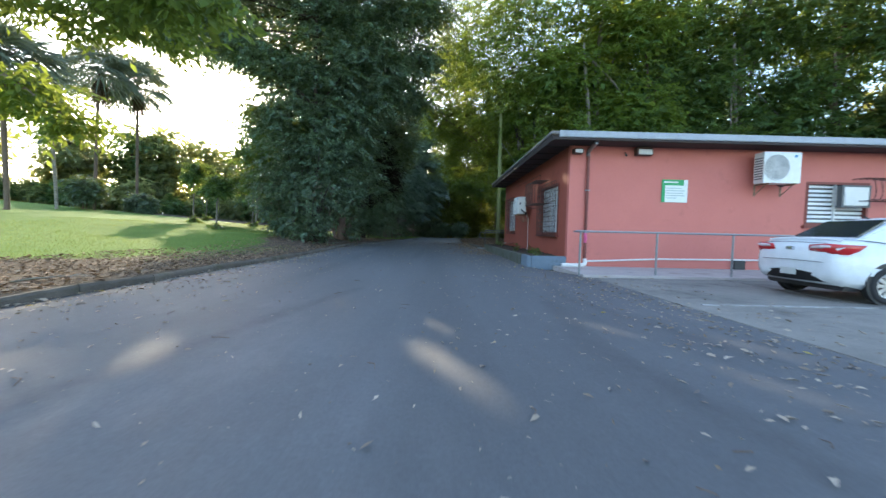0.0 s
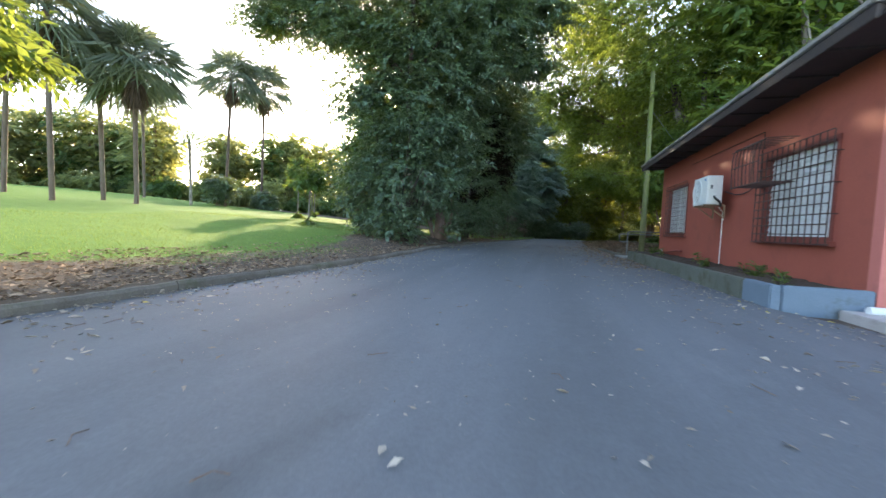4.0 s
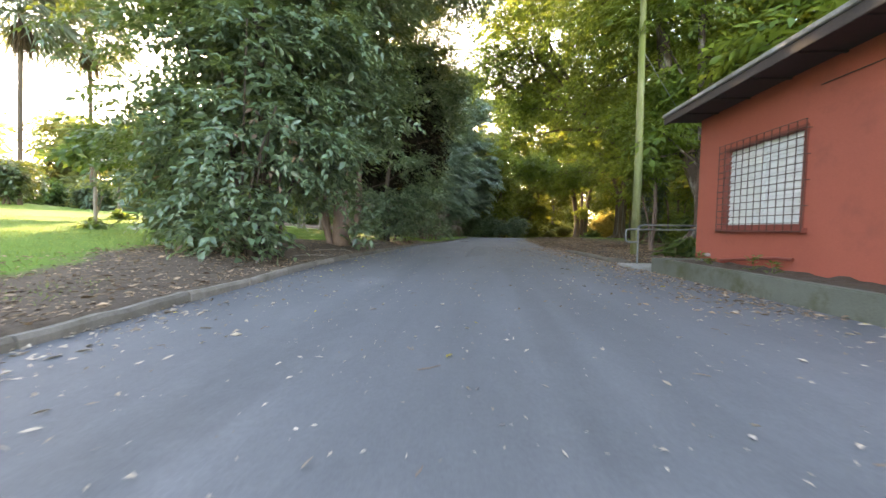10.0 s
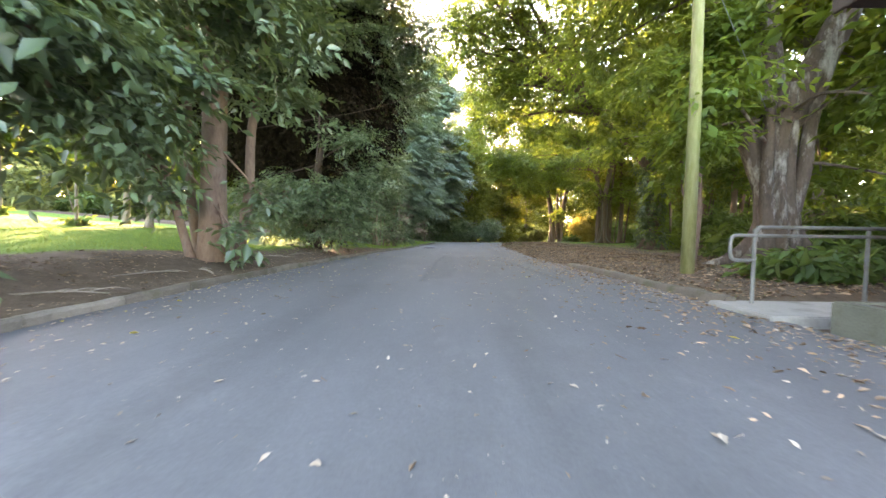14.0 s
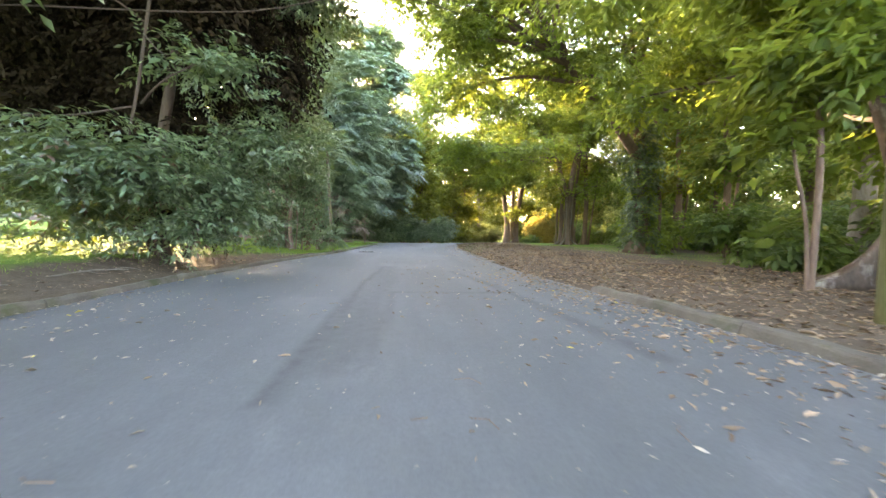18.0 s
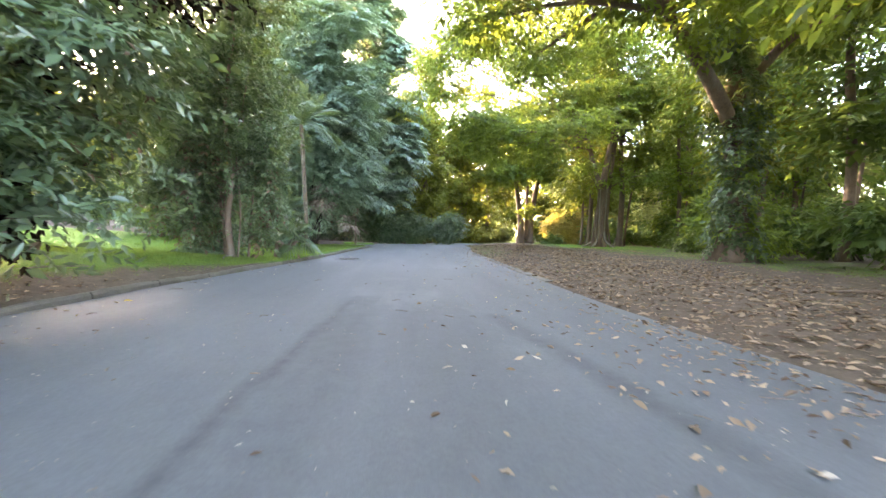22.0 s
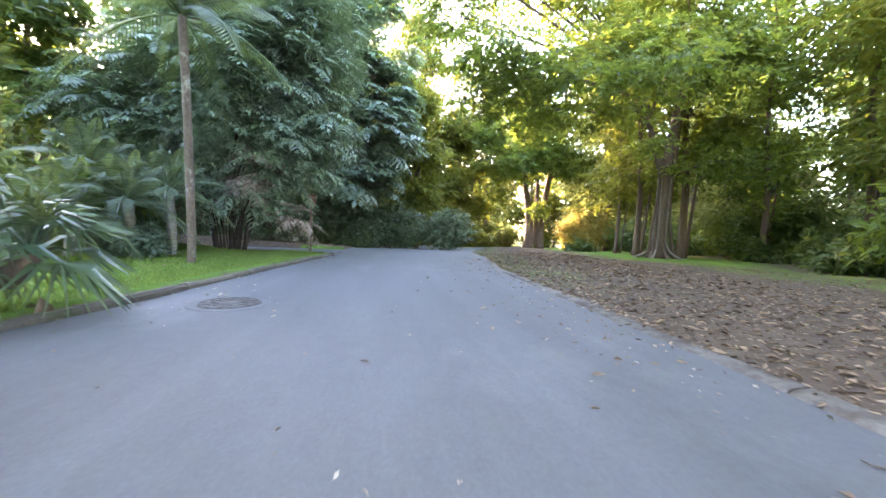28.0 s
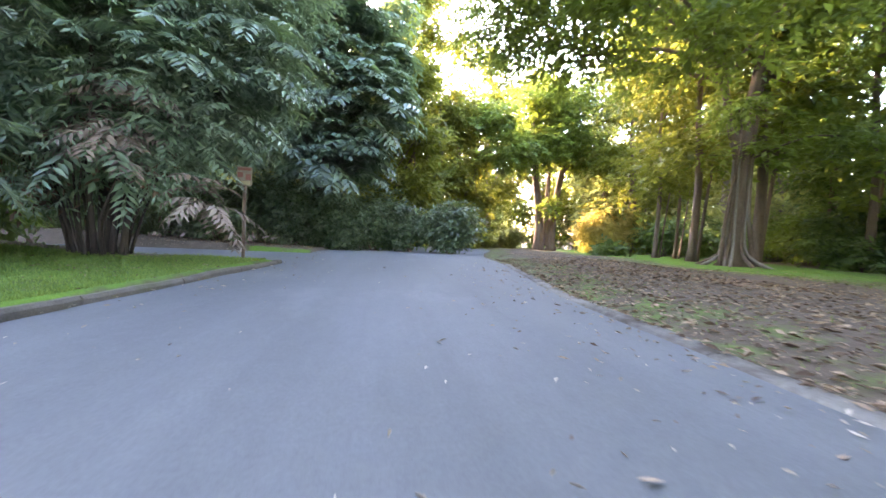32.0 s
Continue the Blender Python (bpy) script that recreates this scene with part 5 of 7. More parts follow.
    part("underbody", box(0.2, 4.15, -0.74, 0.74, 0.19, 0.4, 0.03), car_black, root)

    def wheel(x, y):
        s = 1 if y > 0 else -1
        w = new("wheel")
        w.parent = root
        arch = bmesh.new()
        bmesh.ops.create_cone(arch, cap_ends=True, segments=28, radius1=0.355, radius2=0.355, depth=0.02, matrix=Matrix.Translation((x, y + s * 0.093, 0.33)) @ Matrix.Rotation(radians(90), 4, "X"))
        part("wheel_arch", arch, car_black, w)
        prof = [(0.2, -0.09), (0.27, -0.095), (0.3, -0.08), (0.31, -0.04), (0.31, 0.04), (0.3, 0.08), (0.27, 0.095), (0.2, 0.09)]
        t = bmesh.new()
        rings = []
        for k in range(28):
            a = 2 * math.pi * k / 28
            rings.append([t.verts.new((x + r * math.cos(a), y + d + s * 0.03, 0.31 + r * math.sin(a))) for r, d in prof])
        for k in range(28):
            a, b = rings[k], rings[(k + 1) % 28]
            for i in range(len(prof)):
                j = (i + 1) % len(prof)
                t.faces.new((a[i], b[i], b[j], a[j]))
        bmesh.ops.recalc_face_normals(t, faces=t.faces)
        part("tyre", t, tyre_mat, w, "black tyre", smooth=True)
        r = bmesh.new()
        for k in range(10):
            a = 2 * math.pi * k / 10
            da = 0.16
            ps = [(0.05, a - 0.4), (0.05, a + 0.4), (0.2, a + da), (0.2, a - da)]
            vs0 = [r.verts.new((x + q * math.cos(b), y + s * 0.115, 0.31 + q * math.sin(b))) for q, b in ps]
            vs1 = [r.verts.new((x + q * math.cos(b), y + s * 0.1, 0.31 + q * math.sin(b))) for q, b in ps]
            r.faces.new(vs0)
            for i in range(4):
                r.faces.new((vs0[i], vs0[(i + 1) % 4], vs1[(i + 1) % 4], vs1[i]))
        add_tube(r, [(x + 0.2 * math.cos(a), y + s * 0.11, 0.31 + 0.2 * math.sin(a)) for a in np.linspace(0, 2 * math.pi, 29)], 0.014, 5)
        bmesh.ops.create_cone(r, cap_ends=True, segments=20, radius1=0.06, radius2=0.05, depth=0.03, matrix=Matrix.Translation((x, y + s * 0.115, 0.31)) @ Matrix.Rotation(radians(90), 4, "X"))
        bmesh.ops.recalc_face_normals(r, faces=r.faces)
        part("rim", r, rim_mat, w, "ten-spoke alloy rim")
        d = bmesh.new()
        bmesh.ops.create_cone(d, cap_ends=True, segments=24, radius1=0.2, radius2=0.2, depth=0.02, matrix=Matrix.Translation((x, y + s * 0.05, 0.31)) @ Matrix.Rotation(radians(90), 4, "X"))
        part("brake_disc", d, car_black, w)
    for x in (0.82, 3.39):
        for y in (-0.755, 0.755):
            wheel(x, y)
    return root


car(pose(6.05, 5.7, 0.012, 0, 0, -2))


# ---- trees beside the road ----
def gz(x, y):
    return float(ground_z(x, y))


def grow(name, x, y, *a, **k):
    return tree(name, x, y, gz(x, y) - 0.05, *a, **k)


rt = random.Random(17)
thicket = [([(0, 0.3, 0), (0.1, 0.5, 3), (-0.2, 0.9, 7), (-0.4, 1.6, 13)], 0.2, 0.1)]
for k in range(11):
    q, w = rt.uniform(0, 6.28), rt.uniform(0.15, 0.6)
    thicket.append(([(w * math.cos(q), w * math.sin(q) + 0.3, 0), (1.5 * w * math.cos(q), 1.5 * w * math.sin(q) + 0.4, 1.6), (3.4 * w * math.cos(q + 0.3), 3.4 * w * math.sin(q + 0.3) + 0.6, rt.uniform(3.2, 6))], rt.uniform(0.025, 0.06), 0.02))
grow("tree", -7.5, 19.8, thicket,
     [(-0.5, 0.3, 2.7, 2.2, 1.9, 1.1), (-2.0, 0.6, 3.4, 1.7, 1.8, 1.3), (0.6, 0.6, 3.6, 1.7, 1.8, 1.4), (-0.4, 1.0, 5.4, 2.8, 2.6, 1.6), (-2.2, 1.6, 7.4, 2.8, 2.6, 1.7), (1.0, 1.8, 7.6, 2.5, 2.6, 1.8), (-0.6, 2.2, 10, 4.0, 3.4, 2.1), (-3.4, 2.6, 11.4, 2.6, 2.4, 1.7), (2.6, 2.6, 11.4, 2.8, 2.6, 1.8), (0.0, 2.8, 13.6, 4.6, 3.6, 2.3), (0.2, 3.0, 17, 4.4, 3.6, 2.4), (3.0, 2.4, 9.0, 1.8, 2.0, 1.2), (1.6, 1.2, 5.6, 1.4, 1.6, 1.0), (-5.4, 2.4, 11.6, 2.8, 2.8, 1.3), (-7.4, 3.0, 13.8, 2.8, 2.8, 1.4), (-4.0, 3.0, 15.4, 3.4, 3.2, 1.8), (4.2, 3.0, 14.4, 2.6, 3.0, 1.6), (4.0, 3.2, 17.6, 3.0, 3.0, 1.8), (5.0, 4.4, 9.6, 1.6, 2.0, 1.1), (5.6, 4.2, 12.0, 2.0, 2.2, 1.4), (6.2, 4.6, 15.6, 2.2, 2.4, 1.6), (-6.2, 3.2, 17.6, 3.4, 3.2, 1.8), (-1.0, 3.0, 20.0, 4.0, 3.4, 2.0), (-2.4, 0.4, 2.0, 1.0, 1.1, 0.6), (-0.9, -0.4, 1.4, 0.9, 0.6, 0.7), (0.4, -0.2, 1.3, 0.8, 0.6, 0.7), (-0.3, -0.7, 0.8, 0.9, 0.5, 0.5), (-1.6, -0.2, 0.9, 0.7, 0.6, 0.5), (0.5, 0.4, 0.5, 0.32, 0.3, 0.25), (1.4, 0.9, 3.0, 1.2, 1.3, 0.3), (0.9, 2.4, 2.3, 1.0, 1.2, 0.5), (-8.6, 1.5, 11.8, 2.2, 2.2, 1.2), (-9.2, 2.5, 14.6, 2.8, 2.4, 1.5), (-9.0, 2.5, 17.6, 2.8, 2.4, 1.5)],
     15500, leaf_left, bark_dark, "tall dense dark-leaved tree with many thin stems on the leafy bank", leaf=0.19, per=13, spray=1.0, seed=11, droop=0.45, dry=40, shelf=0.75, wide=0.42, core=0.42, face=0.5)
grow("tree", -7.5, 25.8, [([(0, 0, 0), (0.05, 0.1, 4), (0.2, 0.2, 8), (0.1, 0.5, 13)], 0.29, 0.2), ([(-0.5, 0.3, 0), (-0.9, 0.5, 2.5), (-1.0, 0.8, 7)], 0.13, 0.07), ([(0.3, 0.5, 0), (0.55, 0.6, 1.6), (0.5, 0.9, 3.4), (0.85, 1.0, 5.5), (1.0, 1.2, 9)], 0.14, 0.08), ([(-0.3, -0.3, 0), (-0.9, -0.4, 2.4), (-1.5, -0.6, 4.5)], 0.1, 0.05)],
     [(0.5, -2.7, 3.3, 1.9, 1.5, 0.32), (-1.8, -2.4, 3.5, 2.0, 1.6, 0.4), (1.9, -1.6, 4.9, 1.6, 1.6, 0.7), (-0.8, -2.6, 5.4, 2.4, 2.0, 0.9), (-1.7, -0.6, 2.5, 0.9, 0.8, 0.7), (1.2, 0.4, 1.4, 0.5, 0.5, 0.4), (0.8, -0.3, 0.6, 0.5, 0.4, 0.32), (-0.8, -0.7, 1.6, 0.6, 0.5, 0.3), (0.2, -1.0, 6.6, 2.2, 2.0, 0.9), (0.2, 0.4, 8.4, 2.8, 3.0, 1.8), (0.6, 1.0, 11.5, 3.2, 3.2, 2.0), (-2.2, 0.5, 10.5, 2.8, 2.6, 1.8), (0.0, 0.5, 15, 3.4, 3.2, 2.2), (2.8, 1.2, 13, 2.4, 2.6, 1.6), (1.2, 0.9, 4.6, 1.0, 1.2, 0.9)],
     5200, leaf_left, bark_red, "tall tree with a smooth reddish trunk and spreading boughs", leaf=0.23, spray=0.85, seed=12, droop=0.15, shelf=0.9, wide=0.46, core=0.2, bare=[([(0.9, -0.6, 0.1), (0.6, -0.4, 0.6), (0.2, -0.1, 1.4)], 0.035, 0.02)])
dense_tree = grow("tree", -7.2, 32.2, [([(0, 0, 0), (-0.1, 0, 2), (0.2, 0.4, 6), (0.1, 0.6, 11)], 0.16, 0.07), ([(0.4, 0.2, 0), (0.9, 0.3, 1.8), (1.3, 0.5, 3.4)], 0.07, 0.03), ([(-0.4, 0.3, 0), (-1.0, 0.5, 1.8), (-1.8, 0.7, 3.2)], 0.07, 0.03), ([(0.2, -0.3, 0), (0.3, -0.5, 1.4), (0.4, -0.6, 2.4)], 0.06, 0.03)],
     [(0.8, -0.5, 1.7, 1.5, 1.6, 1.0), (-0.9, -0.7, 1.7, 1.6, 1.6, 1.0), (1.1, 1.6, 2.4, 1.5, 1.8, 1.3), (-2.0, 0.4, 1.9, 1.6, 1.8, 1.0), (1.5, -0.9, 4.3, 1.2, 1.0, 0.45), (0.3, -1.4, 2.15, 2.1, 1.7, 0.75), (-0.4, 2.0, 3.5, 1.3, 0.9, 0.9), (-1.5, 2.6, 4.6, 1.2, 0.9, 0.9), (0.9, 2.6, 5.2, 1.9, 1.8, 1.3), (-2.4, 3.4, 5.0, 1.9, 1.6, 1.4), (0.1, 3.0, 7.4, 2.8, 2.0, 1.6), (0.3, 0.6, 10.0, 3.2, 3.2, 1.8), (-1.0, 2.8, 6.4, 2.4, 1.4, 2.2), (-3.4, 3.0, 7.6, 1.8, 1.6, 2.0), (3.6, 0.5, 8.6, 1.6, 2.0, 1.2), (3.2, 1.8, 7.4, 1.4, 1.8, 1.0), (0.6, -0.6, 0.8, 1.1, 0.8, 0.5), (-0.9, -1.0, 0.9, 1.1, 0.8, 0.6), (1.4, 0.7, 1.1, 0.9, 1.0, 0.7), (2.2, 0.6, 3.0, 1.3, 1.6, 0.7), (-1.2, -1.6, 1.9, 1.8, 1.4, 0.65), (0.1, 0.4, 13.2, 2.8, 2.8, 1.9), (2.4, 0.8, 10.5, 2.4, 3.0, 1.6), (2.2, 1.0, 13.6, 2.8, 3.0, 1.9), (0.6, 0.6, 16.4, 3.2, 3.2, 2.0), (0.7, 3.0, 8.6, 2.2, 2.4, 1.7), (0.4, 3.4, 11.6, 2.4, 2.6, 1.8), (1.0, 5.4, 9.8, 2.0, 2.2, 1.5), (0.2, -2.2, 7.7, 2.6, 1.6, 0.8), (-2.6, -2.2, 7.5, 2.4, 1.6, 0.8), (-4.8, -1.2, 7.6, 2.0, 1.6, 0.9), (-3.0, -2.6, 9.4, 2.8, 1.8, 0.9)],
     11800, leaf_left, bark_dark, "dense evergreen tree sweeping low over the kerb", leaf=0.155, per=13, spray=0.75, seed=13, droop=0.25, dry=60, shelf=0.8, core=0.28, face=1.0, wide=0.34, limbs=False, bare=[([(0.5, -1.2, 5.4), (0.52, -1.6, 3.6), (0.45, -1.8, 2.5)], 0.035, 0.025), ([(0.5, -1.5, 3.2), (1.1, -1.9, 3.5), (1.8, -2.1, 3.8)], 0.025, 0.01), ([(0.4, -1.6, 3.1), (-0.4, -1.9, 2.8), (-1.2, -2.1, 2.7)], 0.025, 0.01), ([(0.5, -1.4, 4.6), (0.9, -1.7, 4.2), (1.2, -1.9, 4.0)], 0.015, 0.008), ([(0.1, 0.1, 5.2), (-0.9, -1.0, 5.8), (-1.7, -1.7, 5.4)], 0.03, 0.01), ([(-2.6, -4.0, 3.3), (-0.8, -3.2, 4.0), (2.4, -1.4, 5.2), (5.2, -0.2, 6.6), (7.8, 3.6, 8.4)], 0.013, 0.011)])
# fills the crown's hollow with shade-coloured leaves; low clumps also block the sun
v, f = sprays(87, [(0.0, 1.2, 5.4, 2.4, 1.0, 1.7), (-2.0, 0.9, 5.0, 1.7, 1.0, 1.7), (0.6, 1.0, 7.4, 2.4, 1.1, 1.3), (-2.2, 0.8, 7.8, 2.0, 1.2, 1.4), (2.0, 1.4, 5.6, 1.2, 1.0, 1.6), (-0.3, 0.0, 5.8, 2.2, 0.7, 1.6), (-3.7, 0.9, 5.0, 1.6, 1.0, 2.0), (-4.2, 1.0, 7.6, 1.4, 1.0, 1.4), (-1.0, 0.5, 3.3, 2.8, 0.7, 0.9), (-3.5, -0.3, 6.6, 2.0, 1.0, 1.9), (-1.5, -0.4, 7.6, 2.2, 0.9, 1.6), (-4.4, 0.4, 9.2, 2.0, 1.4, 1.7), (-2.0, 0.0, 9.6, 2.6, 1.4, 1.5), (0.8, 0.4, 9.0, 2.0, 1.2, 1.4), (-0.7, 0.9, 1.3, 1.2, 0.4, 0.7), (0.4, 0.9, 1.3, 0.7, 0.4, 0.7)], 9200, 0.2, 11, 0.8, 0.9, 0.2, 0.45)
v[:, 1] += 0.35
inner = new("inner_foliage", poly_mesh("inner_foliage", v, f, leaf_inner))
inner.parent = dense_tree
inner["label"] = "dead brown inner foliage, the crown's deep shade in its near-black colour"
grow("tree", -6.1, 39.2, [([(0, 0, 0), (-0.1, 0, 1.2), (-0.02, 0.1, 2.4), (-0.2, 0.1, 4), (0, 0.2, 6.5)], 0.1, 0.05), ([(0.14, 0.05, 0), (0.2, 0.1, 1.4), (0.05, 0.2, 3.2), (0.3, 0.3, 5)], 0.028, 0.02), ([(-0.15, 0.12, 0), (-0.3, 0.2, 1.0), (-0.25, 0.3, 2.6)], 0.04, 0.02), ([(-0.3, 0.3, 0), (-0.5, 0.4, 2.0), (-0.9, 0.5, 4)], 0.035, 0.02), ([(0.3, 0.4, 0), (0.4, 0.7, 2.4), (0.8, 0.9, 4)], 0.035, 0.02)],
     [(-0.7, 0.3, 3.2, 1.3, 1.2, 0.8), (0.4, 0.3, 3.5, 0.9, 0.9, 0.7), (-0.6, 0.2, 4.8, 1.4, 1.3, 0.9), (-2.4, 0.8, 6.2, 1.6, 1.4, 1.0), (-3.4, 1.0, 4.7, 1.5, 1.4, 0.9), (-1.0, 0.6, 1.5, 0.8, 0.8, 0.7), (-0.6, 0.3, 6.0, 1.2, 1.2, 0.9), (-1.6, 0.4, 2.4, 1.0, 0.9, 0.7), (0.7, 0.7, 1.6, 0.6, 0.6, 0.6), (0.8, 0.6, 2.6, 0.6, 0.6, 0.5), (-1.7, 0.3, 4.4, 1.4, 1.4, 0.9), (-0.6, 0.4, 0.6, 0.8, 0.5, 0.45), (-1.5, -0.3, 1.9, 1.0, 0.8, 0.8), (-1.0, -0.2, 1.0, 0.7, 0.5, 0.5), (0.5, 0.5, 0.7, 0.5, 0.4, 0.5), (-0.9, 0.6, 2.4, 1.5, 1.1, 0.9), (-0.5, 0.7, 3.9, 1.7, 1.2, 1.0), (-0.2, 0.7, 7.4, 1.6, 1.5, 1.2), (-0.9, 1.0, 9.6, 1.8, 1.6, 1.3), (0.6, 0.9, 5.2, 1.0, 1.0, 0.8)],
     5600, leaf_left, bark_red, "slender tree with a leafy column-like crown by the kerb", leaf=0.15, per=11, spray=0.75, seed=14, droop=0.3, dry=220, face=1.2, shell=0.3, core=0.05, lump=0.5)
clump = []
for k in range(22):
    q = 6.283 * k / 22 + rt.uniform(-0.2, 0.2)
    w = rt.uniform(0.25, 0.55)
    clump.append(([(w * math.cos(q), w * math.sin(q) - 0.2, 0), (1.5 * w * math.cos(q), 1.5 * w * math.sin(q) - 0.2, rt.uniform(0.8, 1.4)), (3.5 * w * math.cos(q + 0.3), 3.0 * w * math.sin(q + 0.3) - 0.3, rt.uniform(2.2, 3.4))], rt.uniform(0.018, 0.042), 0.015))
droop_tree = grow("tree", -6.55, 50.5, [([(0, 0, 0), (-0.1, 0.2, 2.5), (0.1, 0.3, 6), (0.3, 0.4, 10)], 0.16, 0.12), ([(0.4, -0.2, 0), (0.8, -0.4, 2.0), (1.3, -0.6, 4.2)], 0.06, 0.04), ([(-0.5, -0.2, 0), (-0.9, -0.5, 2.4), (-1.6, -0.8, 4.6)], 0.07, 0.04), ([(0.1, -0.5, 0), (0.2, -0.9, 2.2), (0.5, -1.2, 4)], 0.06, 0.04)] + clump,
     [(1.3, -0.7, 3.6, 1.8, 1.5, 1.0), (-0.8, -1.0, 4.2, 1.9, 1.7, 1.2), (2.2, 0.2, 4.9, 1.9, 1.8, 1.1), (0.4, -0.6, 6.0, 2.6, 2.2, 1.4), (-2.0, 0.2, 6.2, 2.2, 2.2, 1.4), (1.6, 0.6, 8.0, 2.6, 2.6, 1.7), (-0.6, 0.6, 9.6, 3.0, 2.8, 1.8), (1.0, 0.8, 12.0, 2.8, 2.8, 1.9), (-2.6, -1.2, 2.4, 1.2, 1.2, 0.9), (0.3, -0.8, 2.6, 0.9, 0.9, 0.5), (-0.9, -0.9, 1.9, 1.0, 0.7, 0.7), (1.0, -0.6, 2.3, 1.1, 0.8, 0.6), (-2.0, -0.9, 3.6, 1.4, 1.2, 0.9), (-3.6, -0.6, 4.6, 1.6, 1.5, 1.1)],
     5200, leaf_blue, bark_dark, "large drooping tree with pinnate leaves and dry brown fronds", leaf=0.16, per=17, spray=1.15, seed=16, droop=0.6, dry=110, wide=0.27, shelf=0.8, face=1.4, core=0.3, tuft=(360, 1.2, 8, 11, 0.27, 0.27))
v, f = tufts(83, [(1.0, -1.15, 3.0, 0.45, 0.3, 0.35), (0.8, -1.1, 2.3, 0.35, 0.25, 0.4), (2.5, -0.9, 1.8, 0.2, 0.2, 0.3)], 22, 0.85, 7, 8, 0.24, 0.25)
v[:, 2] -= 0.25 * np.hypot(v[:, 0] - 0.9, v[:, 1] + 1.1)
hang = new("hanging_frond", poly_mesh("hanging_frond", v, f, leaf_ash))
hang.parent = droop_tree
hang["label"] = "hanging dead grey-brown pinnate fronds"
grow("tree", -11.5, 53.5 + 6, [([(0, 0, 0), (0, 0.2, 5), (0.3, 0.3, 12)], 0.4, 0.2)], [(1.5, -1.5, 4.5, 3.2, 2.6, 2.0), (-2, -1, 6, 3.4, 3, 2.4), (1, 0, 9, 4, 3.6, 2.6), (-1, 0, 13, 4, 4, 2.8), (1, 0.4, 17, 4.2, 3.6, 2.6), (0.6, 0.4, 20.5, 3.4, 3.2, 2.0)],
     3000, leaf_blue, bark_brown, "tall dark tree behind the side road", leaf=0.38, spray=1.2, seed=17, droop=0.3, shelf=1.2, tuft=(300, 1.5, 9, 7, 0.55, 0.3))
grow("tree", -4.2, 62.5, [([(0, 0, 0), (0, 0.2, 6), (0.2, 0.4, 15)], 0.45, 0.2)], [(0, -1.6, 4.2, 3.2, 2.4, 2.0), (-2.2, -1, 6.5, 3, 2.8, 2.2), (1.8, -0.6, 7.5, 3, 2.8, 2.2), (-0.4, 0, 10.5, 4.6, 3.6, 2.4), (-0.6, 0.2, 14, 5.2, 3.8, 2.4), (-1.2, 0.4, 17.5, 5.0, 3.6, 2.3), (-1.4, 0.4, 20.4, 4.0, 3.0, 2.0), (-3.4, 0, 16.0, 2.4, 2.4, 1.6)],
     3600, leaf_blue, bark_brown, "very tall layered tree rising over the bend", leaf=0.3, spray=1.25, seed=18, droop=0.3, shelf=1.3, tuft=(560, 1.5, 9, 7, 0.55, 0.3))
for i, (x, y, h, n) in enumerate(((2.4, 76.5, 24.0, 3800), (13.5, 91.0, 26.0, 2800), (-3.5, 84.0, 25.0, 2200), (19.5, 88.0, 23.0, 2000), (24.5, 80.5, 21.0, 1700), (31.5, 72.0, 21.0, 1400), (34.5, 60.0, 20.0, 1200), (35.5, 46.0, 19.0, 1000), (21.0, 71.0, 19.0, 1800), (27.0, 63.5, 18.0, 1500), (7.0, 78.5, 17.0, 2000), (4.6, 83.0, 14.0, 1200), (9.6, 95.0, 19.0, 1500), (2.6, 90.0, 20.0, 1500), (-0.2, 68.0, 15.0, 2600))):
    k = h / 20
    grow("tree", x, y, [([(0, 0, 0), (0.1, 0.2, 6), (-0.2, 0.4, h * 0.6), (0.2, 0.4, h * 0.85)], 0.36, 0.14), ([(0.1, 0.2, h * 0.25), (1.4, 0, h * 0.42), (2.2, -0.4, h * 0.6)], 0.18, 0.08)],
         [(-2.0 * k, -1.0, h * 0.2, 2.4 * k, 2.2, 1.6 * k), (1.8 * k, -0.8, h * 0.3, 2.6 * k, 2.4, 1.9 * k), (-1.9 * k, 0.2, h * 0.43, 3.0 * k, 2.8, 2.0 * k), (2.2 * k, 0, h * 0.54, 3.1 * k, 2.8, 2.1 * k), (-0.8 * k, 0.2, h * 0.69, 3.4 * k, 3.2, 2.2 * k), (1.4 * k, 0, h * 0.82, 3.0 * k, 3, 2.0 * k), (-0.6 * k, 0, h * 0.95, 2.3 * k, 2.3, 1.8 * k), (0.2, -0.8, h * 0.09, 2.6 * k, 2.0, 1.5)],
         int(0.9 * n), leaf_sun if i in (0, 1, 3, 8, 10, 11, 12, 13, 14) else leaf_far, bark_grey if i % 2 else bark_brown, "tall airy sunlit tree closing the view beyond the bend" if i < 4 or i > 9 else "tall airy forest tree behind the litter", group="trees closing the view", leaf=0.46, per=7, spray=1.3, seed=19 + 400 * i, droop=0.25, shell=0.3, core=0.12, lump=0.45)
grow("tree", -13.6, 3.2, [([(0, 0, 0), (0.3, 0, 3), (1.0, 0.3, 6.5)], 0.3, 0.15)], [(5.0, 4.1, 2.75, 0.6, 0.7, 0.4), (4.1, 3.9, 3.3, 1.0, 1.0, 0.5), (6.7, 3.2, 4.7, 1.4, 1.3, 0.5), (8.6, 2.0, 4.4, 1.3, 1.2, 0.4), (4.4, 2.6, 5.2, 1.7, 1.5, 0.7), (2.4, 1.6, 6.0, 2.4, 2.2, 1.3), (6.6, 1.0, 5.6, 2.0, 1.6, 0.8)],
     1500, leaf_right, bark_grey, "tree reaching bright sunlit branches over the lawn's edge", leaf=0.2, spray=0.7, seed=22, droop=0.3)

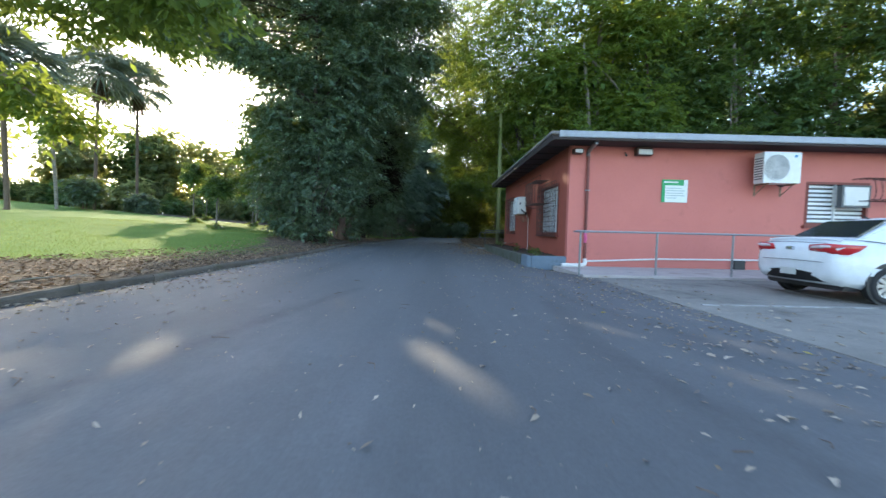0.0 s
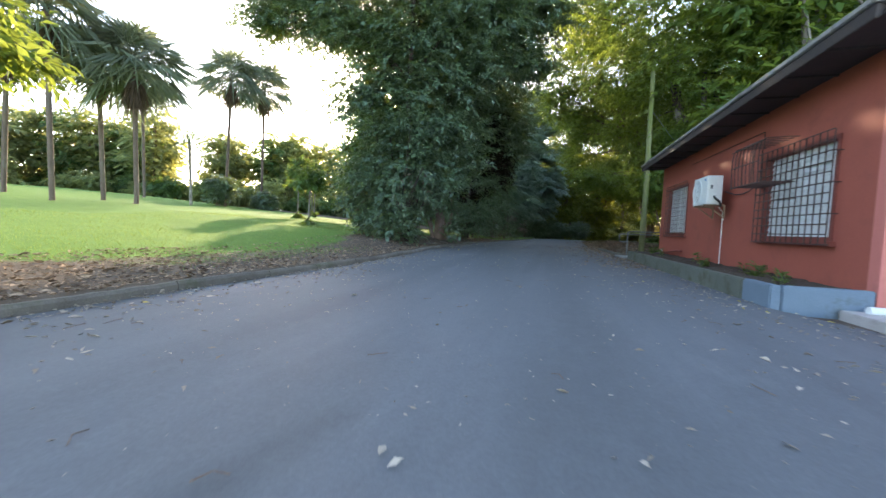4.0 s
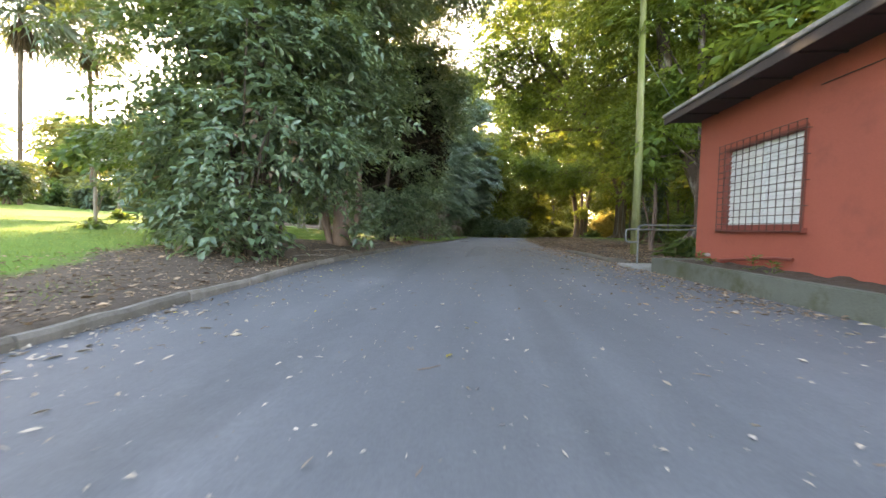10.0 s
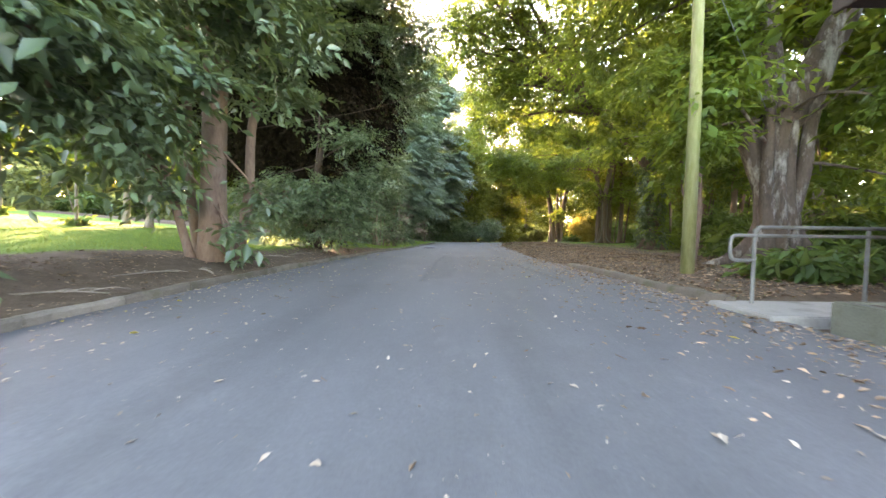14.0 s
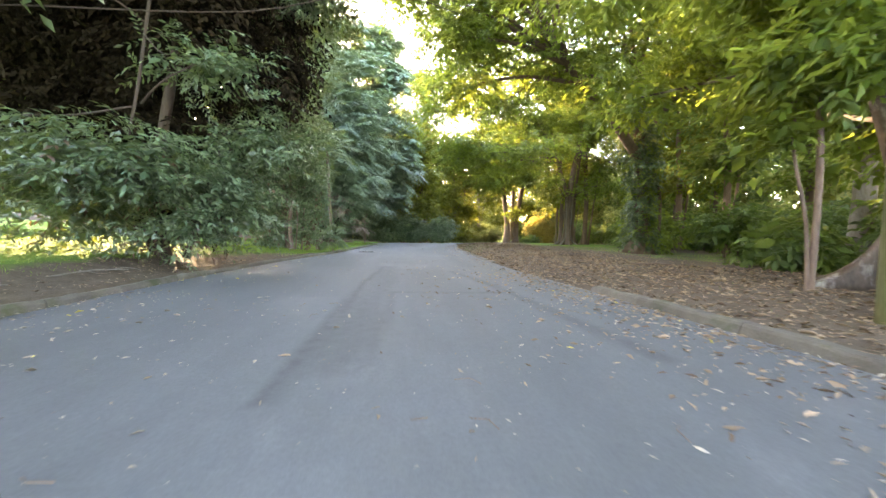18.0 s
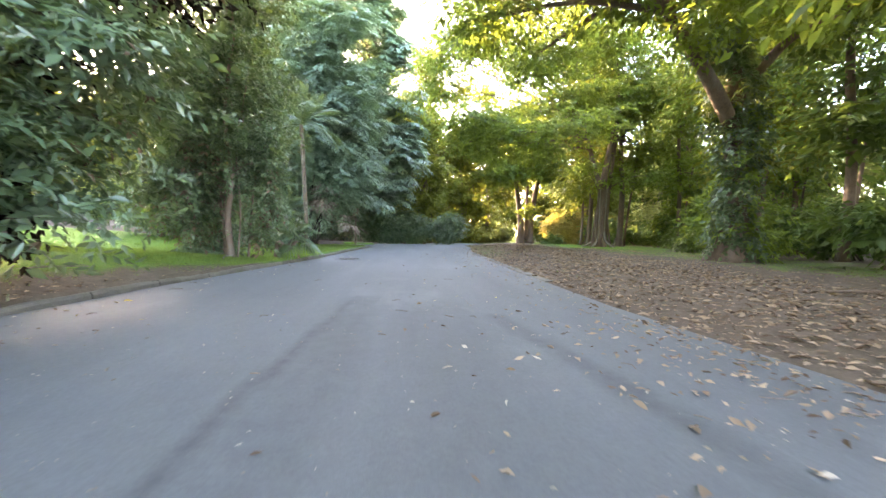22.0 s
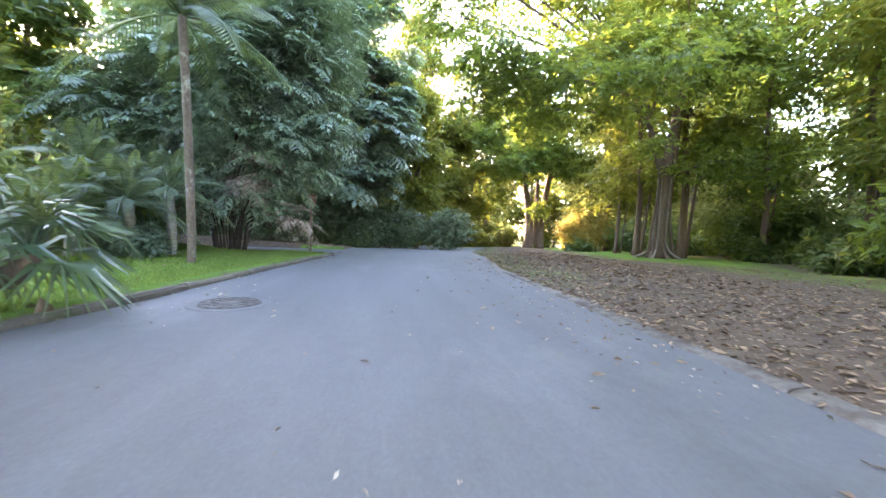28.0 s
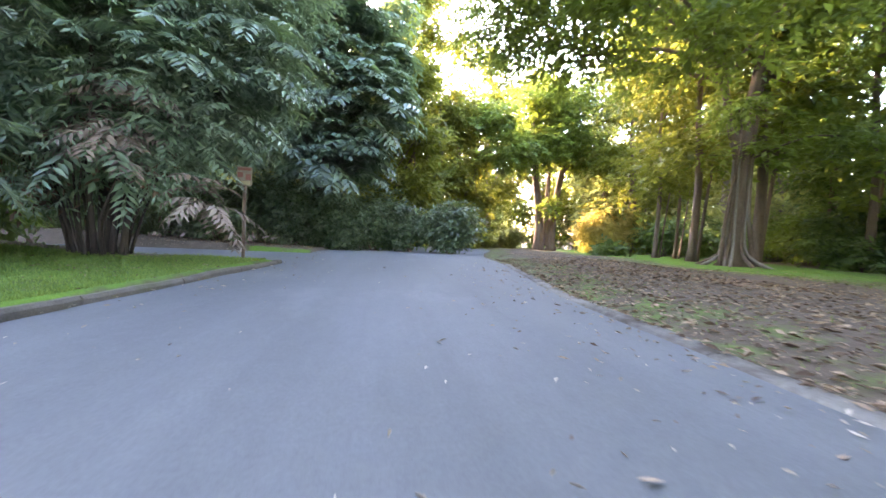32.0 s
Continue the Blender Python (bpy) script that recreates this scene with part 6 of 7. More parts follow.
# right side
pole = thing("utility_pole", pose(3.8, 25.9, gz(3.8, 25.9) - 0.1), "mossy weathered wooden utility pole", "utility pole")
part("shaft", tube([(0, 0, 0), (0.02, 0, 4), (-0.02, 0, 9.5)], [0.15, 0.132, 0.1], 14, 0.03, 4), pole_mat, pole, smooth=True)
part("guy_wire", tube([(0.05, 0, 7.5), (2.8, 1.4, 4.5)], 0.012, 5), galv, pole)
part("cable", tube(curve_points([(0, 0, 9.0), (-0.6, 14, 8.2), (-1.2, 30, 8.8)], 6), 0.012, 5), cable_black, pole)


def roots(a, s):
    """Plank buttresses that die out up the trunk."""
    k = max(0.0, 1 - s / 0.5)
    return 0.76 + 1.5 * k ** 1.9 * abs(math.cos(3.5 * a + 0.5 + 0.5 * k * math.sin(2 * a))) ** 14 + 0.2 * (1 - 0.5 * k) * abs(math.sin(4.5 * a + 1.2 * math.sin(4 * s)))


def low_roots(a, s):
    return 1 + (1 - s) ** 9 * (0.35 + 0.35 * math.sin(5 * a + 0.6))


old_tree = grow("tree", 7.45, 27.8, [([(0, 0, 0), (0.05, 0, 1.2), (0.0, 0.1, 3), (0.15, 0.1, 5.2)], 0.59, 0.46), ([(-0.3, 0, 1.2), (-0.5, -0.25, 2.8), (-0.55, -0.3, 4.4), (-0.7, -0.3, 7.0), (-0.9, -0.5, 10)], 0.16, 0.12), ([(0.25, -0.2, 1.4), (0.42, -0.35, 2.8), (0.6, -0.3, 4.2), (1.2, -0.3, 6.5)], 0.18, 0.15), ([(-0.1, 0.2, 2.4), (-0.9, 0.3, 4.6), (-1.7, 0.4, 7.5), (-2.1, 0.4, 11)], 0.36, 0.2), ([(0.15, 0.05, 4.2), (0.9, -0.1, 5.8), (1.9, -0.4, 8.5), (2.6, -0.6, 11)], 0.44, 0.22), ([(0.1, 0.3, 4.2), (0.2, 0.7, 7), (0.1, 1.4, 12)], 0.32, 0.16)],
     [(-2.6, -0.4, 9.4, 3.2, 3, 1.7), (2.2, -1.2, 10.0, 3, 2.8, 1.9), (-1.2, 2.4, 10, 3.6, 3.2, 2), (-1.6, 0.4, 13.4, 4.6, 4, 2.4), (-4.2, 2.2, 11.2, 2.6, 3.0, 1.6), (-1.4, 0.6, 17, 4.2, 4, 2.4), (-3.6, 4.6, 8.2, 2.2, 2.4, 1.2), (-6.2, 5.0, 16.2, 3.6, 3.6, 2.0), (-5.2, 6.2, 19.4, 3.8, 3.6, 2.0), (-3.0, 2.0, 20.0, 4.0, 3.6, 2.0), (-3.0, -0.9, 3.7, 0.9, 0.9, 0.5), (2.2, 1.0, 3.0, 1.4, 1.4, 1.0), (-2.8, -1.6, 4.7, 1.2, 1.0, 0.4), (1.2, -1.8, 4.6, 1.2, 0.9, 0.45), (-3.2, 0.6, 5.6, 1.6, 1.4, 0.6), (2.8, -0.8, 5.4, 1.4, 1.2, 0.8), (1.5, -1.7, 2.4, 0.8, 0.6, 0.4), (0.4, -2.4, 4.0, 0.9, 0.6, 0.3), (-2.6, 4.2, 4.7, 1.4, 1.2, 0.4), (1.2, 4.6, 5.1, 1.6, 1.4, 0.6), (2.2, 4.0, 4.7, 1.4, 1.2, 0.55)],
     6600, leaf_right, bark_mottle, "massive old tree with buttress roots and mottled bark", leaf=0.25, spray=0.9, seed=31, flare=roots, limb_r=0.06, core=0.1, sides=98, shelf=0.7)
for i, (x, y, h, n, lm) in enumerate(((10.5, 25.0, 21, 3100, leaf_right), (15.5, 26.5, 22, 2500, leaf_mid), (21.0, 25.5, 22, 3000, leaf_mid), (27.5, 25.0, 21, 2800, leaf_mid), (13.5, 33.0, 18, 1600, leaf_right), (19.5, 32.5, 17, 1700, leaf_mid), (33.0, 20.0, 20, 2200, leaf_mid))):
    k = h / 15
    grow("tree", x, y, [([(0, 0, 0), (0.1, 0, 4), (-0.2, 0.3, h * 0.55), (0.2, 0.2, h * 0.85)], 0.34, 0.13), ([(0, 0.1, h * 0.2), (-0.9, -0.5, h * 0.4), (-1.6, -0.8, h * 0.65)], 0.18, 0.08)],
         [(-1.2 * k, -1.4, h * 0.3, 2.6 * k, 2.4, 1.6 * k), (1.6 * k, -0.6, h * 0.42, 2.6 * k, 2.6, 1.7 * k), (-1.4 * k, 0.6, h * 0.56, 3.2 * k, 3, 2.0 * k), (1.2 * k, 0.2, h * 0.72, 3.4 * k, 3.2, 2.1 * k), (-0.4, 0, h * 0.92, 3.2 * k, 3.2, 2.2 * k)],
         int(0.75 * n), lm, bark_brown if i % 2 else bark_grey, ("tall sunlit yellow-green tree over the verge" if lm is leaf_right else "tall shady tree behind the building"), leaf=0.4, per=7, spray=1.15, seed=40 + i, droop=0.2, core=0.28)
grow("tree", 5.25, 27.9, [([(0, 0, 0), (0.05, 0, 1.0), (0.12, 0.05, 2.2), (0.05, 0.1, 4.2), (0.3, 0.1, 6.5)], 0.06, 0.04), ([(-0.05, 0, 0), (-0.12, 0.02, 1.2), (-0.38, 0.05, 2.3), (-0.45, 0.1, 3.4)], 0.035, 0.02), ([(0.08, 0.06, 0), (0.22, 0.1, 1.6), (0.2, 0.2, 3.6)], 0.04, 0.02)],
     [(-0.5, -0.3, 3.6, 1.0, 0.9, 0.5), (0.5, 0.3, 4.4, 1.1, 1.0, 0.6), (0, 0.2, 5.6, 1.3, 1.2, 0.7), (0.2, -0.3, 6.6, 1.1, 1.1, 0.7), (-0.6, 0.2, 2.7, 0.5, 0.5, 0.3)],
     1100, leaf_right, bark_red, "slender many-stemmed tree beside the old buttressed trunk", leaf=0.22, spray=0.8, seed=33, droop=0.3)
ivy_tree = grow("tree", 10.7, 40.2, [([(0, 0, 0), (0.1, 0, 2.2), (0, 0.1, 5), (-0.3, 0.2, 9)], 0.42, 0.32), ([(0, 0.1, 4.7), (-1.7, -0.6, 6.1), (-3.4, -1.3, 7.2), (-5.0, -1.8, 8.4)], 0.27, 0.13), ([(0, 0.1, 6.0), (1.6, -0.3, 8), (3.6, -0.6, 9)], 0.2, 0.1)],
     [(0, -0.1, 1.6, 0.75, 0.75, 1.2), (0, -0.1, 3.6, 0.85, 0.85, 1.5), (0, 0, 5.8, 0.9, 0.9, 1.4), (-5.2, -0.8, 9.0, 3.0, 3.0, 1.5), (-1.6, -0.6, 10.2, 3.2, 3, 1.8), (2.4, -0.6, 9.6, 3, 3, 1.8), (0, 0, 13.4, 4.2, 4.0, 2.2), (-5.6, -0.4, 12.4, 3.6, 3.6, 2.0), (-3.6, -3.2, 7.2, 2.0, 2.0, 1.0), (-8.2, 0.2, 10.2, 2.2, 2.6, 1.3), (-6.6, 2.8, 8.2, 2.0, 2.2, 1.1), (-2.8, 0, 16.5, 4.4, 4.2, 2.2), (-7.6, 0.4, 14.2, 3.4, 3.4, 1.9), (-6.4, 0, 17.4, 3.6, 3.4, 1.9), (-9.6, 2.0, 12.0, 2.4, 2.4, 1.6), (-9.2, 0, 14.6, 3.0, 3.0, 2.0), (-9.0, 0.4, 17.6, 3.0, 3.0, 1.8), (-9.8, -1.0, 9.6, 2.0, 2.0, 1.2), (-12.0, 0.6, 14.0, 2.0, 2.4, 1.5), (-11.4, 0.5, 12.4, 2.2, 2.4, 1.6), (-11.8, 0.4, 16.6, 2.2, 2.4, 1.7), (-10.4, 0.2, 20.0, 3.0, 3.0, 1.7), (-9.4, -0.5, 7.6, 1.8, 2.0, 1.0), (-8.4, 0, 11.8, 2.4, 2.2, 1.3), (1.4, 0.4, 0.8, 1.2, 1.0, 0.7)],
     9400, leaf_right, bark_brown, "old ivy-wrapped tree with long boughs over the verge", leaf=0.24, spray=0.85, seed=51, droop=0.4, flare=low_roots, limb_r=0.14, core=0.1, shell=0.3, shelf=0.8)
v, f = sprays(57, [(0, 0, 1.0, 0.75, 0.75, 1.0), (0, 0, 2.4, 0.7, 0.7, 1.3), (0, 0, 4.2, 0.75, 0.75, 1.5), (-0.1, 0.1, 6.2, 0.85, 0.85, 1.5), (-1.0, 0, 7.6, 1.2, 0.8, 0.8)], 1500, 0.17, 7, 0.45, 0.9, 0.6, 0.75)
ivy = new("ivy", poly_mesh("ivy", v, f, leaf_left))
ivy.parent = ivy_tree
ivy["label"] = "dark green climbing ivy"
big_tree = grow("tree", 13.6, 54.4, [([(0, 0, 0), (0.05, 0, 2.5), (0.25, 0.1, 5.5), (1.2, 0.2, 10)], 0.3, 0.2), ([(-0.6, 0.0, 0), (-0.45, 0, 2.0), (-0.1, 0.05, 4.0)], 0.09, 0.05), ([(0.7, -0.3, 0), (0.45, -0.15, 2.2), (0.6, 0, 4.5)], 0.09, 0.05), ([(0.55, 0.3, 0), (0.75, 0.3, 4), (1.3, 0.4, 9)], 0.16, 0.1), ([(0.2, 0.1, 4.0), (-0.8, 0, 6.5), (-1.6, -0.2, 9)], 0.2, 0.1)],
     [(-3.6, -0.6, 10.6, 2.6, 2.4, 1.3), (2.6, 0.6, 11.0, 2.6, 2.4, 1.3), (4.4, 0.4, 7.6, 2.0, 2.0, 1.0), (-3.6, -1.4, 10.2, 3.4, 3, 1.8), (-6.4, -2.0, 9.4, 2.8, 2.8, 1.4), (-6.0, -1.0, 12.6, 3.6, 3.2, 2.0), (-9.2, -2.6, 7.8, 3.0, 2.6, 1.3), (-11.8, -1.6, 10.6, 2.8, 3.0, 1.8), (-8.2, -5.4, 6.8, 2.8, 2.4, 1.0), (-11.0, -5.0, 7.6, 2.2, 2.2, 1.0), (-4.8, -6.0, 7.2, 2.6, 2.4, 0.9), (-8.8, -3.0, 6.1, 2.4, 1.9, 0.8), (-6.2, -4.4, 6.0, 2.2, 1.8, 0.7), (-10.8, -2.0, 6.9, 1.8, 1.8, 0.9), (-11.4, -1.4, 13.6, 2.8, 2.8, 1.8), (-12.6, -3.4, 12.0, 1.8, 2.0, 1.2), (-9.4, -1.4, 13.4, 3.4, 3.2, 1.8), (0.4, -1, 11, 3.8, 3.2, 2), (-3.0, -1, 15.5, 4.2, 3.6, 2.2), (3.6, 0, 11.5, 3.4, 3.4, 2), (0.5, 0, 14.5, 4.4, 4, 2.4), (-8.0, 0.0, 16.6, 3.8, 3.4, 1.8), (-2.4, -2.0, 5.6, 1.2, 1.2, 0.5), (3.0, -1.6, 5.2, 1.3, 1.3, 0.6)],
     7500, leaf_right, bark_brown, "big tree with braided grey root-like trunks on the litter", leaf=0.25, spray=0.95, seed=52, droop=0.3, flare=low_roots, limb_r=0.12, core=0.05, shell=0.25, lump=0.5)


def braid(root, n, wide, top, r, seed):
    """Root strands that climb and twine round the trunk."""
    rnd = random.Random(seed)
    for k in range(n):
        a = 6.283 * k / n + rnd.uniform(-0.25, 0.25)
        tw = rnd.uniform(-0.5, 0.7)
        pts = [(wide[0] * rnd.uniform(0.8, 1.3) * math.cos(a), wide[0] * rnd.uniform(0.8, 1.3) * math.sin(a), 0.0)]
        for s in (0.12, 0.35, 0.65, 1.0):
            w = wide[1] + (wide[0] * 0.55 - wide[1]) * max(0, 1 - 3 * s)
            pts.append((w * math.cos(a + tw * s) + 0.1 * s, w * math.sin(a + tw * s), top * s))
        part("root", tube(curve_points(pts, 5), [r * (1.25 - 0.035 * q) for q in range(21)], 7, 0.1, seed + k), bark_grey if k % 2 else bark_brown, root, smooth=True)


braid(big_tree, 11, (1.15, 0.3), 4.4, 0.06, 5)
for i, (x, y, r, n) in enumerate(((15.6, 61.3, 0.13, 1000), (14.1, 57.0, 0.19, 900), (17.6, 62.0, 0.1, 600), (15.7, 55.3, 0.23, 1000), (23.5, 58.0, 0.2, 1200), (20.5, 50.0, 0.18, 1000), (17.5, 46.0, 0.22, 1200), (24.0, 43.0, 0.22, 1000), (15.8, 40.5, 0.2, 1200), (19.2, 53.6, 0.16, 650), (26.5, 53.0, 0.2, 900), (21.6, 47.4, 0.16, 700))):
    grow("tree", x, y, [([(0, 0, 0), (0.1, 0, 4), (0.0, 0.2, 8), (0.3, 0.2, 12)], r, r * 0.5), ([(0.5, 0.2, 0), (0.9, 0.3, 3), (1.5, 0.4, 7)], r * 0.45, r * 0.25)],
         [(-0.8, -0.6, 5.0, 2.2, 2.2, 1.3), (1.4, 0.2, 7.2, 2.7, 2.6, 1.7), (-1.0, 0.2, 9.6, 3, 3, 2.0), (0.8, 0, 12.4, 3.2, 3, 2.1), (-0.4, 0.2, 15.6, 3.2, 3, 2.1)] + ([(1.2, 0.6, 3.0, 1.6, 1.5, 1.2)] if i > 8 else []),
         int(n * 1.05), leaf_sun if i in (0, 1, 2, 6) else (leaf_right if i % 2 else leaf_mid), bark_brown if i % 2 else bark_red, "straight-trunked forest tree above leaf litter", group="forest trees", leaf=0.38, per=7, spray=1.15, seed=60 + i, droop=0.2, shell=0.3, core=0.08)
grow("tree", 14.4, 75.5, [([(0, 0, 0), (0, 0, 3), (-0.6, 0, 7), (-1.2, 0, 12)], 0.5, 0.2), ([(1.4, 0.2, 0), (1.5, 0.2, 3.5), (2.2, 0.2, 8), (3, 0.2, 12)], 0.42, 0.2), ([(0.9, 0.2, 0.5), (0.8, 0.2, 5), (1.0, 0.2, 11)], 0.3, 0.15)],
     [(-2.5, -1, 9, 3.2, 3, 1.8), (1, -1, 10.5, 3.6, 3, 2), (4, -0.6, 9.5, 3, 3, 1.8), (0.8, 0, 14, 4.4, 4, 2.4), (-4.6, -0.8, 12, 2.6, 2.4, 1.6), (0.6, -0.6, 4.2, 0.9, 0.9, 0.9)],
     3600, leaf_right, bark_brown, "pair of leaning dark trunks against the bright gap", leaf=0.4, spray=1.2, seed=71, droop=0.2)


# ---- shrubs and undergrowth ----
def shrub(x, y, rx, ry, h, n, mat, label, seed, leaf=0.22, spray=0.7, group="", droop=0.4, z=None):
    rnd = random.Random(seed)
    blobs = [(rnd.uniform(-0.5, 0.5) * rx, rnd.uniform(-0.5, 0.5) * ry, h * rnd.uniform(0.25, 0.65), rx * rnd.uniform(0.4, 0.7), ry * rnd.uniform(0.4, 0.7), h * rnd.uniform(0.25, 0.36)) for _ in range(6)]
    stems = [([(rnd.uniform(-0.15, 0.15) * rx, rnd.uniform(-0.15, 0.15) * ry, 0), (b[0] * 0.6, b[1] * 0.6, b[2] * 0.6), b[:3]], 0.045, 0.02) for b in blobs[:4]]
    return tree("shrub", x, y, (gz(x, y) if z is None else z) - 0.04, stems, blobs, n, mat, bark_brown, label, "shrub", group, leaf=leaf * 1.1, per=7, spray=spray, seed=seed, limbs=False, shell=0.35, droop=droop)


rnd = random.Random(77)
for i in range(11):
    shrub(-15 + i * 1.75, 58.6 + 0.25 * i + rnd.uniform(-0.5, 0.5), 1.9, 1.6, rnd.uniform(2.4, 3.6), 1150, leaf_left, "dark dense hedge shrub along the far side of the bend", 100 + i, 0.2, 0.75, "hedge shrubs at the bend")
for i in range(6):
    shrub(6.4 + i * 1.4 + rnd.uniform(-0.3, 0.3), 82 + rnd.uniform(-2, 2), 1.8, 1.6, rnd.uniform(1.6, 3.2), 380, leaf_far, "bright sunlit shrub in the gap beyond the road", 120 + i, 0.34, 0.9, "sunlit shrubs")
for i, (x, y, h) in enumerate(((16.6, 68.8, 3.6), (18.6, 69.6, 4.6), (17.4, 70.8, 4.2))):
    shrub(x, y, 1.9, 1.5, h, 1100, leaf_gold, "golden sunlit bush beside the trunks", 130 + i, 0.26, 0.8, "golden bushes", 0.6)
for i, (x, y, rx, h, n) in enumerate(((26.5, 36.0, 2.8, 4.2, 700), (29.0, 47.5, 2.8, 4.4, 700), (30.5, 62.0, 3.0, 4.2, 700), (28.5, 70.0, 3.0, 4.2, 700), (25.0, 62.5, 2.4, 3.4, 600), (33.0, 55.0, 3.0, 5.0, 700), (33.0, 41.0, 3.0, 5.0, 700), (24.0, 76.0, 2.6, 3.4, 600), (13.5, 43.5, 2.2, 3.0, 900), (17.5, 41.5, 2.4, 3.4, 900), (15.5, 46.5, 1.8, 2.0, 600), (20.5, 46.0, 2.4, 3.0, 700), (9.8, 31.8, 1.6, 1.6, 600), (13.5, 31.0, 2.0, 2.6, 700), (17.0, 37.0, 2.4, 3.0, 800), (21.5, 38.5, 2.6, 3.6, 800), (26.0, 42.0, 2.6, 3.6, 700), (19.5, 54.0, 2.2, 2.0, 600), (24.0, 52.0, 2.6, 3.2, 700), (28.0, 56.0, 2.8, 3.4, 700), (9.2, 28.6, 1.1, 1.1, 400), (8.0, 26.2, 1.0, 0.9, 360), (5.4, 24.6, 0.9, 0.7, 300), (10.8, 23.6, 1.6, 2.6, 700), (12.8, 37.0, 1.8, 2.4, 700), (21.5, 62.0, 2.4, 2.6, 600), (24.5, 68.0, 2.6, 3.0, 600), (12.9, 61.8, 1.0, 1.1, 300), (22.0, 57.5, 2.6, 4.2, 800), (26.5, 50.0, 2.8, 4.6, 800), (30.5, 52.0, 3.0, 5.0, 800), (34.0, 48.0, 3.0, 5.0, 700), (27.5, 45.5, 2.6, 4.4, 700), (22.5, 49.0, 2.2, 3.0, 700), (31.0, 57.5, 3.0, 5.0, 700), (20.5, 66.5, 2.4, 3.6, 700), (23.5, 73.0, 2.6, 4.0, 600), (29.0, 66.0, 3.0, 5.0, 700), (21.5, 54.6, 2.4, 4.6, 1500), (25.6, 57.6, 2.8, 5.6, 1500), (29.5, 60.5, 3.0, 6.0, 1400))):
    shrub(x, y, rx, rx * 0.9, h, int(n * (0.43 if x < 20 else 0.4)), leaf_mid if i % 4 or 11 < i < 26 else leaf_right, "leafy green undergrowth shrub at the forest's edge", 140 + i, 0.3, 0.9, "forest undergrowth")
for i, (x, y, rx, h, n) in enumerate(((-7.0, 40.0, 0.8, 1.0, 300), (-8.8, 46.6, 1.4, 2.2, 620), (-9.4, 48.6, 1.6, 2.6, 640), (-11.5, 46.8, 1.8, 2.8, 640), (-7.3, 46.4, 0.7, 1.0, 700), (-9.5, 51.0, 1.5, 2.0, 500), (-14.0, 49.5, 2.2, 3.4, 700))):
    shrub(x, y, rx, rx, h, n, leaf_mid if i % 2 else leaf_blue, "broad-leaved green shrub under the roadside trees", 170 + i, 0.13 if i == 4 else 0.2, 0.6, "roadside shrubs")
for i, (x, y, r, h) in enumerate(((-32.0, 32.7, 2.2, 3.4), (-30.3, 36.1, 1.6, 2.3))):
    shrub(x, y, r, r, h, 900, leaf_left, "round dark clipped bush on the lawn", 190 + i, 0.3, 0.7, "lawn bushes")


# ---- palms ----
def fan_leaf(bm, foot, way, size, segs, span, sag, fold=0.04):
    """A pleated fan on its stalk."""
    way = Vector(way).normalized()
    side = way.cross(Vector((0, 0, 1))).normalized()
    up = side.cross(way)
    c = bm.verts.new(foot)
    for k in range(segs):
        a0, a1, am = (span * (q / segs - 0.5) for q in (k, k + 1, k + 0.5))
        def at(a, r, lift):
            return Vector(foot) + (way * math.cos(a) + side * math.sin(a)) * r + up * lift - Vector((0, 0, 1)) * sag * (r / size) ** 2 * size
        g = 0.18 * (a1 - a0)
        p = [bm.verts.new(at(a0 + g, size * 0.34, 0)), bm.verts.new(at(am, size * 0.4, fold)), bm.verts.new(at(a1 - g, size * 0.34, 0)), bm.verts.new(at(am, size * (1.0 - 0.25 * (am / span * 2) ** 2), -0.02) - Vector((0, 0, 0.22 * size)))]
        bm.faces.new((c, p[0], p[1]))
        bm.faces.new((c, p[1], p[2]))
        bm.faces.new((p[0], p[3], p[1]))
        bm.faces.new((p[1], p[3], p[2]))


def fan_palm(name, x, y, h, r, size, n, skirt, label, seed, group="", leaf=None):
    root = thing(name, pose(x, y, gz(x, y) - 0.05), label, "palm tree", group)
    rnd = random.Random(seed)
    top = Vector((rnd.uniform(0.1, 0.8), rnd.uniform(-0.3, 0.3), h))
    part("trunk", tube(curve_points([(0, 0, 0), (0.05, 0, 0.5), top * 0.5, top], 6), [r * 1.5, r * 1.2] + [r] * 17, 12, 0.05, seed), bark_brown, root, smooth=True)
    bm = bmesh.new()
    st = bmesh.new()
    for k in range(n):
        a, e = k * 2.4 + rnd.uniform(-0.2, 0.2), radians(84 - 128 * (k / n) + rnd.uniform(-12, 12))
        d = Vector((math.cos(a) * math.cos(e), math.sin(a) * math.cos(e), math.sin(e)))
        end = top + d * size * 0.6
        add_tube(st, [top, top + d * size * 0.4 + Vector((0, 0, 0.05)), end], [0.03, 0.022, 0.015], 4)
        fan_leaf(bm, end, d - Vector((0, 0, rnd.uniform(-0.2, 0.25))), size * rnd.uniform(0.9, 1.25), 13, 3.3, rnd.uniform(0.05, 0.4))
    part("crown", bm, leaf or leaf_fan, root)
    part("stalk", st, leaf or leaf_fan, root)
    if skirt:
        bm = bmesh.new()
        for k in range(skirt):
            a = k * 2.4
            d = Vector((math.cos(a) * 0.2, math.sin(a) * 0.2, -1))
            fan_leaf(bm, top - Vector((0, 0, 0.1 + 0.07 * (k % 9))) + d * 0.35, d, size * rnd.uniform(0.5, 0.8), 9, 1.3, 0.1)
        part("dead_skirt", bm, leaf_dead, root, "brown skirt of dead fronds")
    return root


